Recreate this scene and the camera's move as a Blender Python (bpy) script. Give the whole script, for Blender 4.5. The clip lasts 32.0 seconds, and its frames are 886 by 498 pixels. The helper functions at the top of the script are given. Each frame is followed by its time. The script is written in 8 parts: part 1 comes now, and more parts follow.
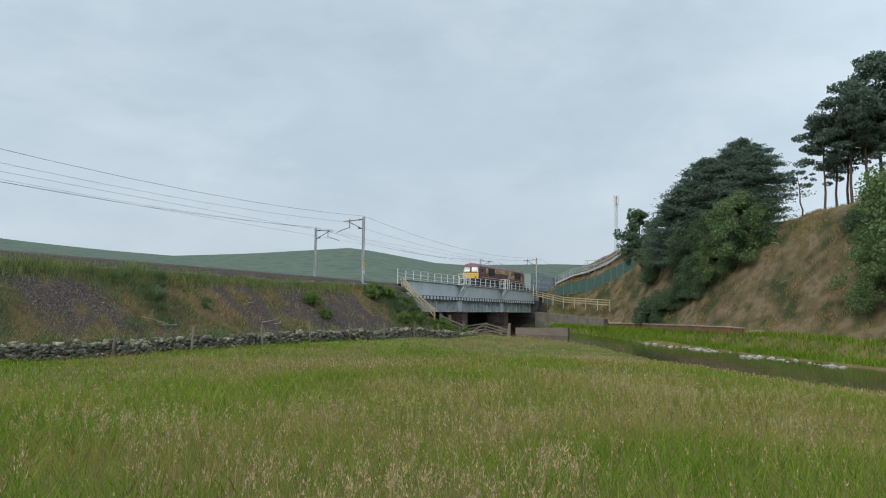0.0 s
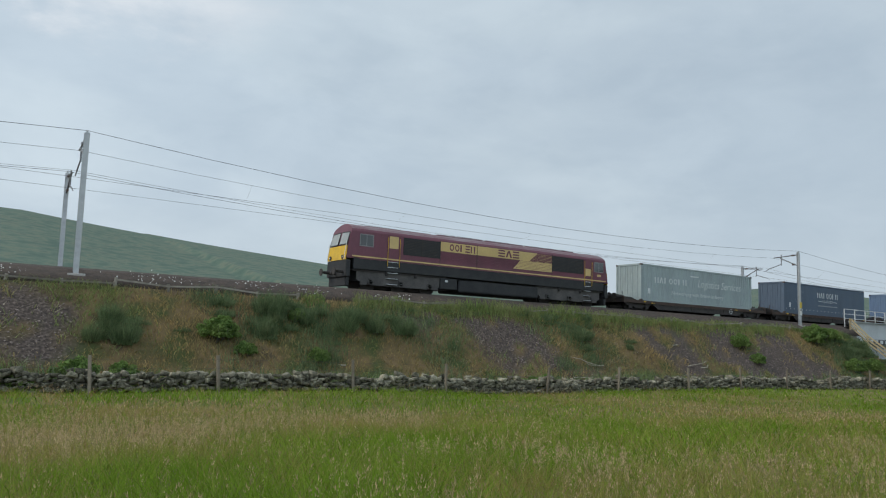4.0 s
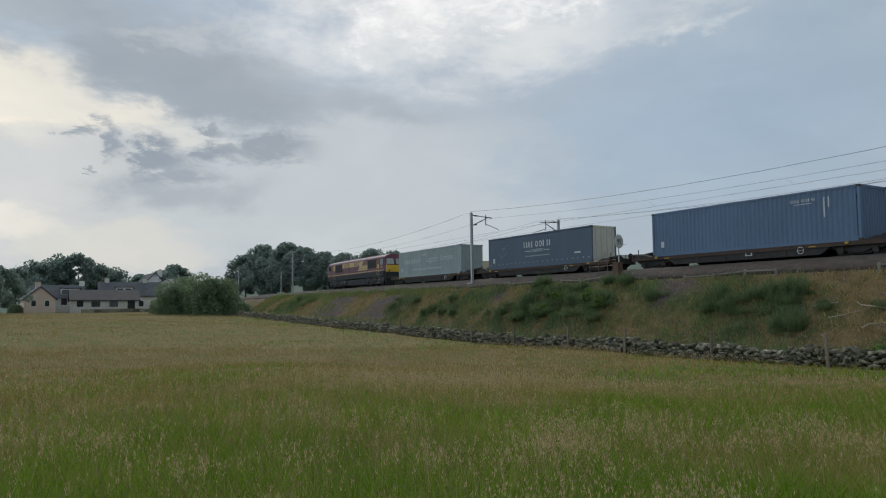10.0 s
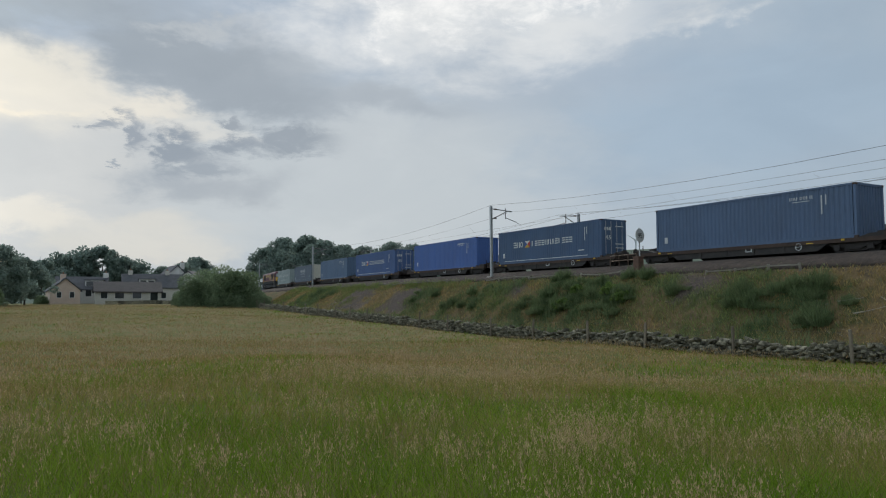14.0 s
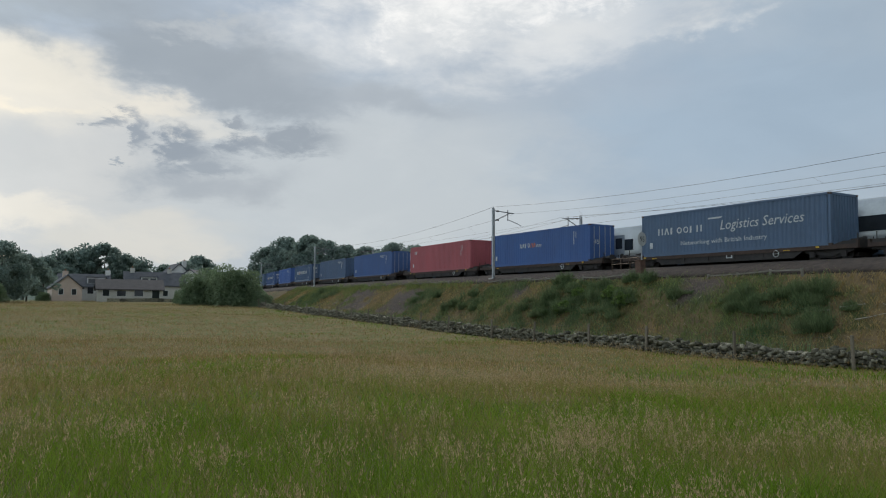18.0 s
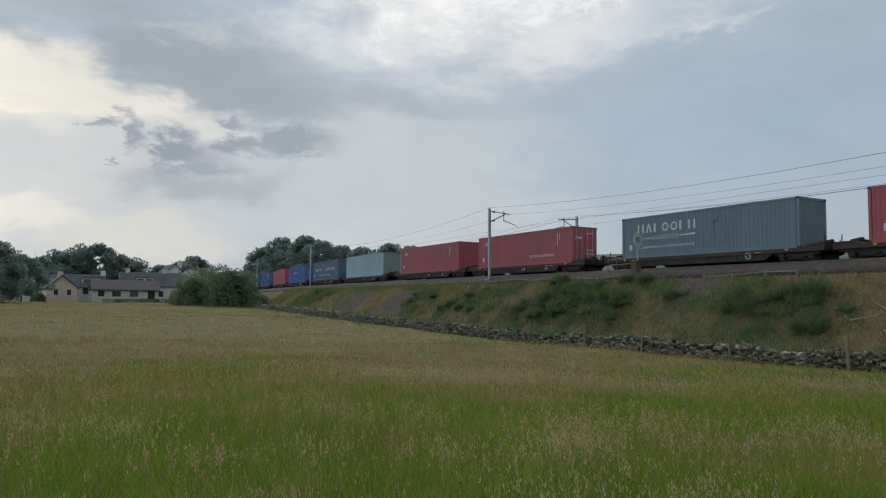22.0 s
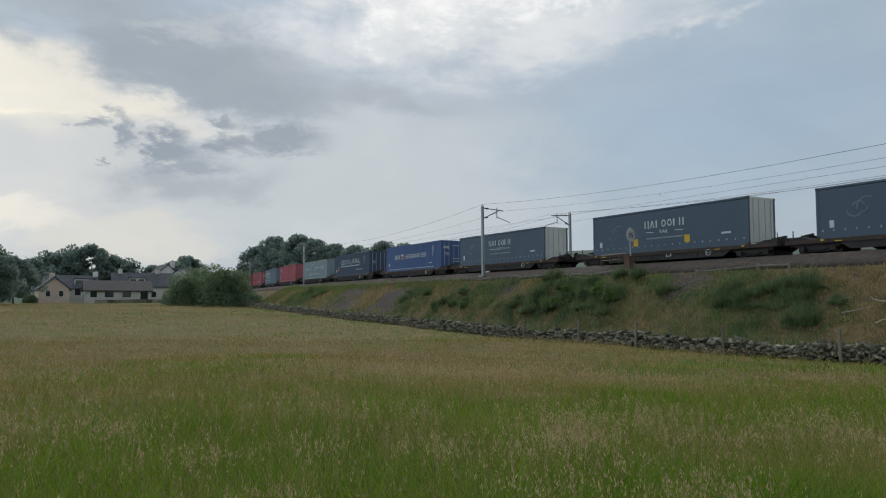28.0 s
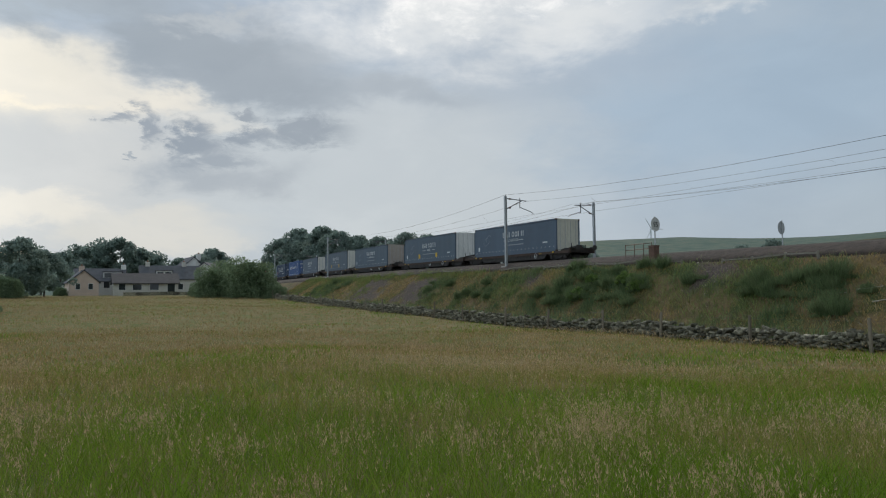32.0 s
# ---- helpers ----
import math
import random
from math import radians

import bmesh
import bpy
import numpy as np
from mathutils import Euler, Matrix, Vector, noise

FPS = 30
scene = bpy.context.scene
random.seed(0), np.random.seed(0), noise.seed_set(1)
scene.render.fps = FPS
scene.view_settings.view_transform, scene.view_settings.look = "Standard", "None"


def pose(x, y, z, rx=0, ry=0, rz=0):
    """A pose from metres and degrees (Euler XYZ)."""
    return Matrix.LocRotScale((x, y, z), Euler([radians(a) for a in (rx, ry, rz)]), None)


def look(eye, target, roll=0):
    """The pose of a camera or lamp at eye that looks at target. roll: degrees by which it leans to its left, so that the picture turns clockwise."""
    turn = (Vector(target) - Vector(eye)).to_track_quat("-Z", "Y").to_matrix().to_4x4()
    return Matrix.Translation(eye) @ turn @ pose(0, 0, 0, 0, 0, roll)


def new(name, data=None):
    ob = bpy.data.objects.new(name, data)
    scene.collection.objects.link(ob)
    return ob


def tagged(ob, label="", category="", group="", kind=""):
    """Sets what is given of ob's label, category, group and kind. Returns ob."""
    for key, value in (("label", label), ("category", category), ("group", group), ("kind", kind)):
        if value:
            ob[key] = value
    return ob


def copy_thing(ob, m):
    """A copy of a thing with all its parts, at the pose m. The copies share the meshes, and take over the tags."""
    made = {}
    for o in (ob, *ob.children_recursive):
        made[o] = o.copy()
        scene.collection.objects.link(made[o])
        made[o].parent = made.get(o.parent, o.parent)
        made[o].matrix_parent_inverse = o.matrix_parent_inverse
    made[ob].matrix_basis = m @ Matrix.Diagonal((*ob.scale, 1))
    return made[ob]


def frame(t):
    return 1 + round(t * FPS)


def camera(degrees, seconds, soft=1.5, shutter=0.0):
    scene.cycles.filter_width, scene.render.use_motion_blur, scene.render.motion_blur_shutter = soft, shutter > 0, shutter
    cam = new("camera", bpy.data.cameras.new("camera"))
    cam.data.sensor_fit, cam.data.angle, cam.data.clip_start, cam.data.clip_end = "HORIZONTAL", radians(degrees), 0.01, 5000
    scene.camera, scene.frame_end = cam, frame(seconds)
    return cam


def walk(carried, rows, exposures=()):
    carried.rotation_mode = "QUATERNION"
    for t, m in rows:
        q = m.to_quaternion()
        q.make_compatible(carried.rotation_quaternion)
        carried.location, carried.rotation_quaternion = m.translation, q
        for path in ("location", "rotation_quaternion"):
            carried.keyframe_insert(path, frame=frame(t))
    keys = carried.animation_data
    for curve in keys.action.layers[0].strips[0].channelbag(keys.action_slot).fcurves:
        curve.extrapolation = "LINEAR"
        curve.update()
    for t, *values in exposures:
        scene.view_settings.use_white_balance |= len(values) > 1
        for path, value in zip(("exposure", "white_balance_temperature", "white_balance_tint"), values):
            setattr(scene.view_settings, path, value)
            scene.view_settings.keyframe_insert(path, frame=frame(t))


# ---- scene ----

EYE = (0.0, 0.0, 1.6)
cam = camera(62.6, 32.0, soft=1.1, shutter=0.05)
# seconds, heading to the left, tilt up, lean
LOOKS = [
    (0, -65.84, 3.85, -0.90), (0.5, -65.29, 4.04, -0.94), (1, -64.27, 4.34, -1.10), (1.5, -62.54, 4.64, -1.18), (2, -59.76, 4.96, -1.34),
    (2.5, -55.60, 5.34, -1.39), (3, -49.96, 5.71, -1.47), (3.5, -42.62, 6.09, -1.53), (4, -33.54, 6.45, -1.50), (4.5, -22.66, 6.75, -1.28),
    (5, -10.51, 7.02, -0.93), (5.5, 2.41, 7.41, -0.26), (6, 15.04, 7.60, -0.02), (6.5, 26.55, 7.57, 0.48), (7, 36.75, 7.12, 0.62),
    (7.5, 45.22, 6.57, 0.48), (8, 51.15, 6.05, 0.44), (8.5, 54.84, 5.57, 0.74), (9, 57.14, 5.38, 0.74), (9.5, 58.63, 5.32, 0.71),
    (10, 59.47, 5.25, 0.71), (10.5, 59.88, 5.24, 0.72), (11, 60.13, 5.25, 0.69), (11.5, 60.31, 5.21, 0.63), (12, 60.45, 5.07, 0.63),
    (12.5, 60.54, 4.98, 0.62), (13, 60.65, 4.91, 0.51), (13.5, 60.84, 4.80, 0.45), (14, 60.98, 4.75, 0.37), (14.5, 60.99, 4.79, 0.28),
    (16.5, 61.06, 4.76, -0.13), (17, 61.07, 4.75, -0.15), (17.5, 61.07, 4.76, -0.19), (18, 61.08, 4.85, -0.28), (18.5, 61.15, 4.90, -0.35),
    (19, 61.22, 4.94, -0.43), (19.5, 61.23, 4.96, -0.54), (20, 61.20, 4.98, -0.52), (20.5, 61.15, 4.99, -0.39), (21, 61.09, 4.99, -0.25),
    (21.5, 60.96, 4.96, -0.21), (22, 60.77, 4.90, -0.29), (22.5, 60.64, 4.85, -0.32), (23, 60.57, 4.80, -0.31), (23.5, 60.49, 4.67, -0.23),
    (24, 60.37, 4.53, -0.20), (24.5, 60.27, 4.39, -0.19), (25, 60.20, 4.38, -0.10), (25.5, 60.19, 4.46, -0.05), (27.5, 60.27, 4.73, 0.26),
    (28, 60.30, 4.68, 0.34), (28.5, 60.29, 4.60, 0.49), (29, 60.27, 4.57, 0.58), (29.5, 60.34, 4.53, 0.72), (30, 60.48, 4.47, 0.78),
    (30.5, 60.78, 4.34, 0.77), (31, 61.13, 4.21, 0.77), (31.5, 61.58, 4.09, 0.70), (32, 62.14, 3.98, 0.61),
]
walk(cam, [(t, pose(*EYE, 90 + p, r, y)) for t, y, p, r in LOOKS],
     exposures=[(0, 0.24), (2.5, 0.20), (5, 0.02), (7, -0.24), (9, -0.37), (32, -0.34)])

# ---- world and sun ----
SUN_AZ, SUN_EL = -72.0, 38.0


def build_world():
    """An overcast sky: the sky texture veiled by a cloud deck, with banks of cloud at their bearings and heights."""
    w = bpy.data.worlds.new("overcast_sky")
    scene.world = w
    w.use_nodes = True
    nt = w.node_tree
    nt.nodes.clear()
    N, L = nt.nodes.new, nt.links.new
    out = N("ShaderNodeOutputWorld")
    bg = N("ShaderNodeBackground")
    sky = N("ShaderNodeTexSky")
    sky.sky_type, sky.sun_disc = "NISHITA", False
    sky.sun_elevation, sky.sun_rotation = radians(SUN_EL), radians(SUN_AZ)
    sky.dust_density = 2.0
    co = N("ShaderNodeTexCoord").outputs["Generated"]
    sep = N("ShaderNodeSeparateXYZ")
    L(co, sep.inputs[0])

    def sock(s, v):
        if isinstance(v, (int, float)):
            s.default_value = v
        elif isinstance(v, tuple):
            s.default_value = (*v, 1)
        else:
            L(v, s)

    def op(kind, a, b=0.0, c=0.0):
        n = N("ShaderNodeMath")
        n.operation = kind
        for s, v in zip(n.inputs, (a, b, c)):
            sock(s, v)
        return n.outputs[0]

    def clouds(scale, detail, rough, dist=0.0):
        n = N("ShaderNodeTexNoise")
        m = N("ShaderNodeMapping")
        m.inputs["Scale"].default_value = (1, 1, 2.2)
        L(co, m.inputs[0]); L(m.outputs[0], n.inputs["Vector"])
        n.inputs["Scale"].default_value, n.inputs["Detail"].default_value = scale, detail
        n.inputs["Roughness"].default_value, n.inputs["Distortion"].default_value = rough, dist
        return n

    def mix(f, a, b, kind="MIX"):
        m = N("ShaderNodeMix")
        m.data_type, m.blend_type = "RGBA", kind
        for s, v in ((m.inputs[0], f), (m.inputs[6], a), (m.inputs[7], b)):
            sock(s, v)
        return m.outputs[2]

    def smooth(v, a, b, lo=0.0, hi=1.0):
        r = N("ShaderNodeMapRange")
        r.interpolation_type = "SMOOTHSTEP"
        L(v, r.inputs[0])
        for k, x in enumerate((a, b, lo, hi)):
            r.inputs[k + 1].default_value = x
        return r.outputs[0]

    az0 = op("MULTIPLY", op("ARCTAN2", sep.outputs["X"], sep.outputs["Y"]), 57.296)
    el0 = op("MULTIPLY", op("ARCSINE", sep.outputs["Z"]), 57.296)
    big, mid, fine = clouds(3.0, 5, 0.50, 0.3), clouds(7.5, 8, 0.58, 0.2), clouds(20.0, 10, 0.66, 0.3)
    wsep = N("ShaderNodeSeparateColor")
    L(mid.outputs["Color"], wsep.inputs[0])
    az = op("ADD", az0, op("MULTIPLY", op("SUBTRACT", wsep.outputs[0], 0.5), 18.0))
    el = op("ADD", el0, op("MULTIPLY", op("SUBTRACT", wsep.outputs[1], 0.5), 7.0))

    fsep = N("ShaderNodeSeparateColor")
    L(fine.outputs["Color"], fsep.inputs[0])
    az_f = op("ADD", az0, op("MULTIPLY", op("SUBTRACT", fsep.outputs[0], 0.5), 7.0))
    el_f = op("ADD", el0, op("MULTIPLY", op("SUBTRACT", fsep.outputs[1], 0.5), 3.4))

    def bank(a, e, sa, se, slant=0.0, rag=0.6, lo=0.25, hi=0.75, tex=None, near=False):
        """A cloud at a bearing and height; near: its edge is torn at a small scale only."""
        u, v = (az_f, el_f) if near else (az, el)
        da = op("DIVIDE", op("SUBTRACT", u, a), sa)
        de = op("DIVIDE", op("SUBTRACT", op("SUBTRACT", v, e), op("MULTIPLY", op("SUBTRACT", u, a), slant)), se)
        g = op("EXPONENT", op("MULTIPLY", op("ADD", op("MULTIPLY", da, da), op("MULTIPLY", de, de)), -1.0))
        torn = op("MULTIPLY", op("SUBTRACT", (tex or mid).outputs[0], 0.5), rag)
        g = op("ADD", g, op("MULTIPLY", torn, op("MINIMUM", op("MULTIPLY", g, 3.0), 1.0)))
        return smooth(g, lo, hi)

    col = mix(smooth(az0, -62, -5), (0.44, 0.55, 0.685), (0.50, 0.595, 0.68))
    col = mix(smooth(big.outputs[0], 0.40, 0.64), col, mix(1.0, col, (1.12, 1.10, 1.07), "MULTIPLY"))
    col = mix(smooth(mid.outputs[0], 0.42, 0.68), col, mix(1.0, col, (0.94, 0.95, 0.96), "MULTIPLY"))
    col = mix(smooth(el0, 14, 2, 0, 0.45), col, (0.56, 0.64, 0.70))
    for args, c in (
            ((-68, 10, 24, 9, 0, 0.5, 0.05, 0.9), (0.68, 0.745, 0.79)),
            ((-92, 10, 12, 9, 0, 0.4, 0.05, 0.9), (0.76, 0.785, 0.79)),
            ((-38, 13.5, 16, 6.5, 0.12, 0.5, 0.05, 1.0), (0.46, 0.59, 0.725)),
            ((-60, 23.0, 17, 5.2, 0.06, 1.3, 0.05, 1.15), (0.98, 1.01, 1.02)),
            ((-52, 20.5, 9, 2.6, 0.20, 1.2, 0.15, 1.2), (0.96, 0.99, 1.0)),
            ((-57, 23.5, 13, 3.4, 0.12, 2.2, 0.42, 1.3, fine), (1.24, 1.24, 1.22)),
            ((-41, 21.2, 5.5, 1.0, 0.12, 1.6, 0.3, 1.5, fine), (0.88, 0.92, 0.94)),
            ((-72, 26.0, 10, 2.4, 0.0, 1.4, 0.2, 1.2), (0.95, 0.97, 0.98)),
            ((8, 24, 16, 5, 0, 1.8, 0.35, 1.4), (0.80, 0.83, 0.86)),
            ((-8, 22.5, 9, 3, 0, 2.0, 0.35, 1.4), (0.82, 0.85, 0.88)),
            ((-40, 24.5, 14, 3.4, 0, 1.8, 0.3, 1.3), (0.86, 0.89, 0.90)),
            ((-93, 15.6, 9, 3.0, -0.05, 0.9, 0.12, 0.95), (1.03, 0.985, 0.87)),
            ((-85.5, 14.6, 8, 1.3, -0.02, 0.9, 0.2, 0.95), (1.02, 0.98, 0.88)),
            ((-94, 14.0, 8, 0.7, 0.03, 1.2, 0.4, 1.1, fine), (1.17, 1.08, 0.90)),
            ((-80, 13.2, 6, 0.9, 0.0, 1.0, 0.2, 0.95), (0.90, 0.905, 0.87)),
            ((-92, 6.6, 7, 1.4, -0.05, 0.9, 0.2, 0.9, fine), (0.95, 0.925, 0.85)),
            ((-83, 5.4, 7, 1.6, 0, 0.9, 0.2, 1.0), (0.84, 0.84, 0.80)),
            ((-97, 2.8, 9, 1.3, 0, 0.6), (1.0, 0.82, 0.60)),
            ((-93, 22.0, 12, 2.6, -0.05, 1.0, 0.1, 1.0), (0.47, 0.54, 0.60)),
            ((-80.5, 18.4, 10.5, 3.0, -0.13, 0.9, 0.10, 0.85), (0.405, 0.475, 0.545)),
            ((-68, 16.2, 9, 1.7, -0.08, 0.9, 0.12, 0.95), (0.50, 0.57, 0.64)),
            ((-77, 16.2, 7, 1.5, -0.08, 0.9, 0.15, 0.95), (0.42, 0.49, 0.56)),
            ((-80, 20.6, 6, 0.9, 0.05, 1.6, 0.4, 1.2, fine), (0.58, 0.64, 0.69)),
            ((-78.5, 9.6, 6.5, 1.7, 0.02, 0.9, 0.15, 1.0), (0.52, 0.58, 0.64)),
            ((-72.6, 13.0, 3.6, 1.25, 0.03, 1.6, 0.12, 0.95, fine, True), (0.40, 0.465, 0.535)),
            ((-77.6, 12.2, 3.0, 0.9, 0.12, 1.8, 0.15, 0.95, fine, True), (0.385, 0.45, 0.525)),
            ((-81.0, 12.0, 1.9, 1.5, -0.25, 1.9, 0.15, 0.92, fine, True), (0.375, 0.44, 0.515)),
            ((-84.3, 12.9, 1.1, 1.4, -0.5, 1.9, 0.2, 0.92, fine, True), (0.40, 0.46, 0.53)),
            ((-86.4, 13.5, 1.2, 0.6, 0.1, 1.9, 0.25, 0.95, fine, True), (0.43, 0.485, 0.545)),
            ((-77.0, 14.1, 1.3, 0.6, 0.0, 1.9, 0.2, 0.95, fine, True), (0.42, 0.48, 0.545)),
            ((-79.5, 10.5, 4.0, 0.8, 0.05, 1.7, 0.2, 1.0, fine, True), (0.43, 0.495, 0.565)),
            ((-85.7, 10.6, 0.5, 0.4, 0.0, 1.0, 0.35, 0.8, fine, True), (0.47, 0.53, 0.59))):
        col = mix(bank(*args), col, c)
    wisp = clouds(5.0, 6, 0.55, 0.4)
    col = mix(smooth(wisp.outputs[0], 0.36, 0.70), mix(1.0, col, (0.965, 0.97, 0.975), "MULTIPLY"), mix(1.0, col, (1.045, 1.04, 1.035), "MULTIPLY"))
    col = mix(smooth(sep.outputs["Y"], 0.15, -0.75), col, mix(1.0, col, (1.95, 1.93, 1.88), "MULTIPLY"))
    col = mix(smooth(az0, 5, 45), col, mix(1.0, col, (0.905, 0.91, 0.915), "MULTIPLY"))      # the east is a little darker
    veil = mix(1.0, sky.outputs[0], (0.10, 0.10, 0.10), "MULTIPLY")
    L(mix(0.95, veil, col), bg.inputs["Color"])
    bg.inputs["Strength"].default_value = 1.0
    L(bg.outputs[0], out.inputs[0])


build_world()
sun = new("sun", bpy.data.lights.new("sun", "SUN"))
sun.data.energy, sun.data.angle, sun.data.color = 1.75, radians(20), (1.0, 0.95, 0.87)
_a, _e = radians(SUN_AZ), radians(SUN_EL)
sun.matrix_world = look((math.sin(_a) * math.cos(_e) * 50, math.cos(_a) * math.cos(_e) * 50, math.sin(_e) * 50), (0, 0, 0))


# ---- materials ----
MATS = {}


def mat(name, c1, c2=None, rough=0.8, metal=0.0, scale=1.5, fine=25.0, bump=0.15, rnd=0.0, island=0.0, world=False, streak=1.0, mid=0.5, spec=0.4, trans=0.0):
    """Two colours mixed by a broad and a fine noise, with relief; rnd and island vary the brightness by object or by piece."""
    if name in MATS:
        return MATS[name]
    m = bpy.data.materials.new(name)
    MATS[name] = m
    m.use_nodes = True
    nt = m.node_tree
    N, L = nt.nodes.new, nt.links.new
    b = nt.nodes["Principled BSDF"]
    b.inputs["Roughness"].default_value, b.inputs["Metallic"].default_value = rough, metal
    b.inputs["Specular IOR Level"].default_value = spec
    c2 = c2 or tuple(v * 0.8 for v in c1)
    if world:
        vec = N("ShaderNodeNewGeometry").outputs["Position"]
    else:
        vec = N("ShaderNodeTexCoord").outputs["Object"]
    mp = N("ShaderNodeMapping")
    mp.inputs["Scale"].default_value = (1, 1, streak)
    L(vec, mp.inputs[0])
    n1, n2 = N("ShaderNodeTexNoise"), N("ShaderNodeTexNoise")
    n1.inputs["Scale"].default_value, n1.inputs["Detail"].default_value = scale, 4
    n2.inputs["Scale"].default_value, n2.inputs["Detail"].default_value = fine, 3
    L(mp.outputs[0], n1.inputs["Vector"]); L(mp.outputs[0], n2.inputs["Vector"])
    avg = N("ShaderNodeMath"); avg.operation = "MULTIPLY_ADD"; avg.inputs[1].default_value = 0.4
    half = N("ShaderNodeMath"); half.operation = "MULTIPLY"; half.inputs[1].default_value = 0.6
    L(n1.outputs[0], half.inputs[0]); L(n2.outputs[0], avg.inputs[0]); L(half.outputs[0], avg.inputs[2])
    r = N("ShaderNodeValToRGB")
    r.color_ramp.elements[0].position, r.color_ramp.elements[0].color = mid - 0.14, (*c1, 1)
    r.color_ramp.elements[1].position, r.color_ramp.elements[1].color = mid + 0.14, (*c2, 1)
    L(avg.outputs[0], r.inputs[0])
    col = r.outputs[0]
    for amount, node, sock in ((rnd, "ShaderNodeObjectInfo", "Random"), (island, "ShaderNodeNewGeometry", "Random Per Island")):
        if amount:
            src = N(node)
            mr = N("ShaderNodeMapRange")
            mr.inputs[3].default_value, mr.inputs[4].default_value = 1 - amount, 1 + amount
            L(src.outputs[sock], mr.inputs[0])
            mx = N("ShaderNodeMix"); mx.data_type, mx.blend_type = "RGBA", "MULTIPLY"
            mx.inputs[0].default_value = 1
            L(col, mx.inputs[6]); L(mr.outputs[0], mx.inputs[7])
            col = mx.outputs[2]
    L(col, b.inputs["Base Color"])
    if bump:
        bp = N("ShaderNodeBump"); bp.inputs["Strength"].default_value = bump; bp.inputs["Distance"].default_value = 0.05
        L(n2.outputs[0], bp.inputs["Height"]); L(bp.outputs[0], b.inputs["Normal"])
    if trans:                       # thin leaves let light through
        tr, ms = N("ShaderNodeBsdfTranslucent"), N("ShaderNodeMixShader")
        ms.inputs[0].default_value = trans
        L(col, tr.inputs[0]); L(b.outputs[0], ms.inputs[1]); L(tr.outputs[0], ms.inputs[2])
        L(ms.outputs[0], nt.nodes["Material Output"].inputs[0])
    return m


def glass_mat(name, tint, rough=0.05):
    if name in MATS:
        return MATS[name]
    m = mat(name, tint, tuple(v * 0.7 for v in tint), rough=rough, bump=0.0, spec=0.6)
    return m


# ---- mesh helpers ----
def box(bm, x0, y0, z0, x1, y1, z1):
    v = [bm.verts.new(c) for c in ((x0, y0, z0), (x1, y0, z0), (x1, y1, z0), (x0, y1, z0), (x0, y0, z1), (x1, y0, z1), (x1, y1, z1), (x0, y1, z1))]
    for f in ((0, 3, 2, 1), (4, 5, 6, 7), (0, 1, 5, 4), (1, 2, 6, 5), (2, 3, 7, 6), (3, 0, 4, 7)):
        bm.faces.new([v[i] for i in f])
    return v


def boxes(*rows):
    bm = bmesh.new()
    for r in rows:
        box(bm, *r)
    return bm


def soft(bm, width=0.02, segments=1):
    bmesh.ops.bevel(bm, geom=list(bm.edges), offset=width, segments=segments, affect="EDGES", profile=0.5)
    return bm


def bar(bm, p, q, r, sides=6, r2=None):
    """A round bar from p to q."""
    p, q = Vector(p), Vector(q)
    d = (q - p).normalized()
    a = d.orthogonal().normalized()
    b = d.cross(a)
    r2 = r if r2 is None else r2
    rings = []
    for c, rr in ((p, r), (q, r2)):
        rings.append([bm.verts.new(c + (a * math.cos(k * 2 * math.pi / sides) + b * math.sin(k * 2 * math.pi / sides)) * rr) for k in range(sides)])
    for k in range(sides):
        bm.faces.new((rings[0][k], rings[0][(k + 1) % sides], rings[1][(k + 1) % sides], rings[1][k]))
    bm.faces.new(rings[0][::-1]); bm.faces.new(rings[1])


def beam(bm, p, q, w, h):
    """A square-cut bar from p to q, w wide and h high."""
    p, q = Vector(p), Vector(q)
    d = (q - p).normalized()
    s = d.cross(Vector((0, 0, 1)))
    s = s.normalized() if s.length > 1e-4 else Vector((1, 0, 0))
    u = s.cross(d).normalized()
    ring = []
    for c in (p, q):
        ring.append([bm.verts.new(c + s * (w / 2) * i + u * (h / 2) * j) for i, j in ((-1, -1), (1, -1), (1, 1), (-1, 1))])
    for k in range(4):
        bm.faces.new((ring[0][k], ring[0][(k + 1) % 4], ring[1][(k + 1) % 4], ring[1][k]))
    bm.faces.new(ring[0][::-1]); bm.faces.new(ring[1])


def prism(bm, outline, x0, x1, axis=0):
    """An outline in two coordinates, drawn along the third: axis 0 takes (y, z), 1 takes (x, z), 2 takes (x, y)."""
    def at(a, u, v):
        return (a, u, v) if axis == 0 else (u, a, v) if axis == 1 else (u, v, a)
    r0 = [bm.verts.new(at(x0, u, v)) for u, v in outline]
    r1 = [bm.verts.new(at(x1, u, v)) for u, v in outline]
    n = len(outline)
    for k in range(n):
        bm.faces.new((r0[k], r0[(k + 1) % n], r1[(k + 1) % n], r1[k]))
    bm.faces.new(r0[::-1]); bm.faces.new(r1)
    return r0, r1


def shut(bm, name, smooth=False):
    bmesh.ops.recalc_face_normals(bm, faces=bm.faces)
    me = bpy.data.meshes.new(name)
    bm.to_mesh(me); bm.free()
    if smooth:
        me.polygons.foreach_set("use_smooth", [True] * len(me.polygons))
    return me


def part(name, bm, material, parent=None, label="", smooth=False):
    """One mesh object of its own under a thing or under a part."""
    me = bm if isinstance(bm, bpy.types.Mesh) else shut(bm, name, smooth)
    if material and not me.materials:
        me.materials.append(material)
    ob = new(name, me)
    ob.parent = parent
    if label:
        ob["label"] = label
    return ob


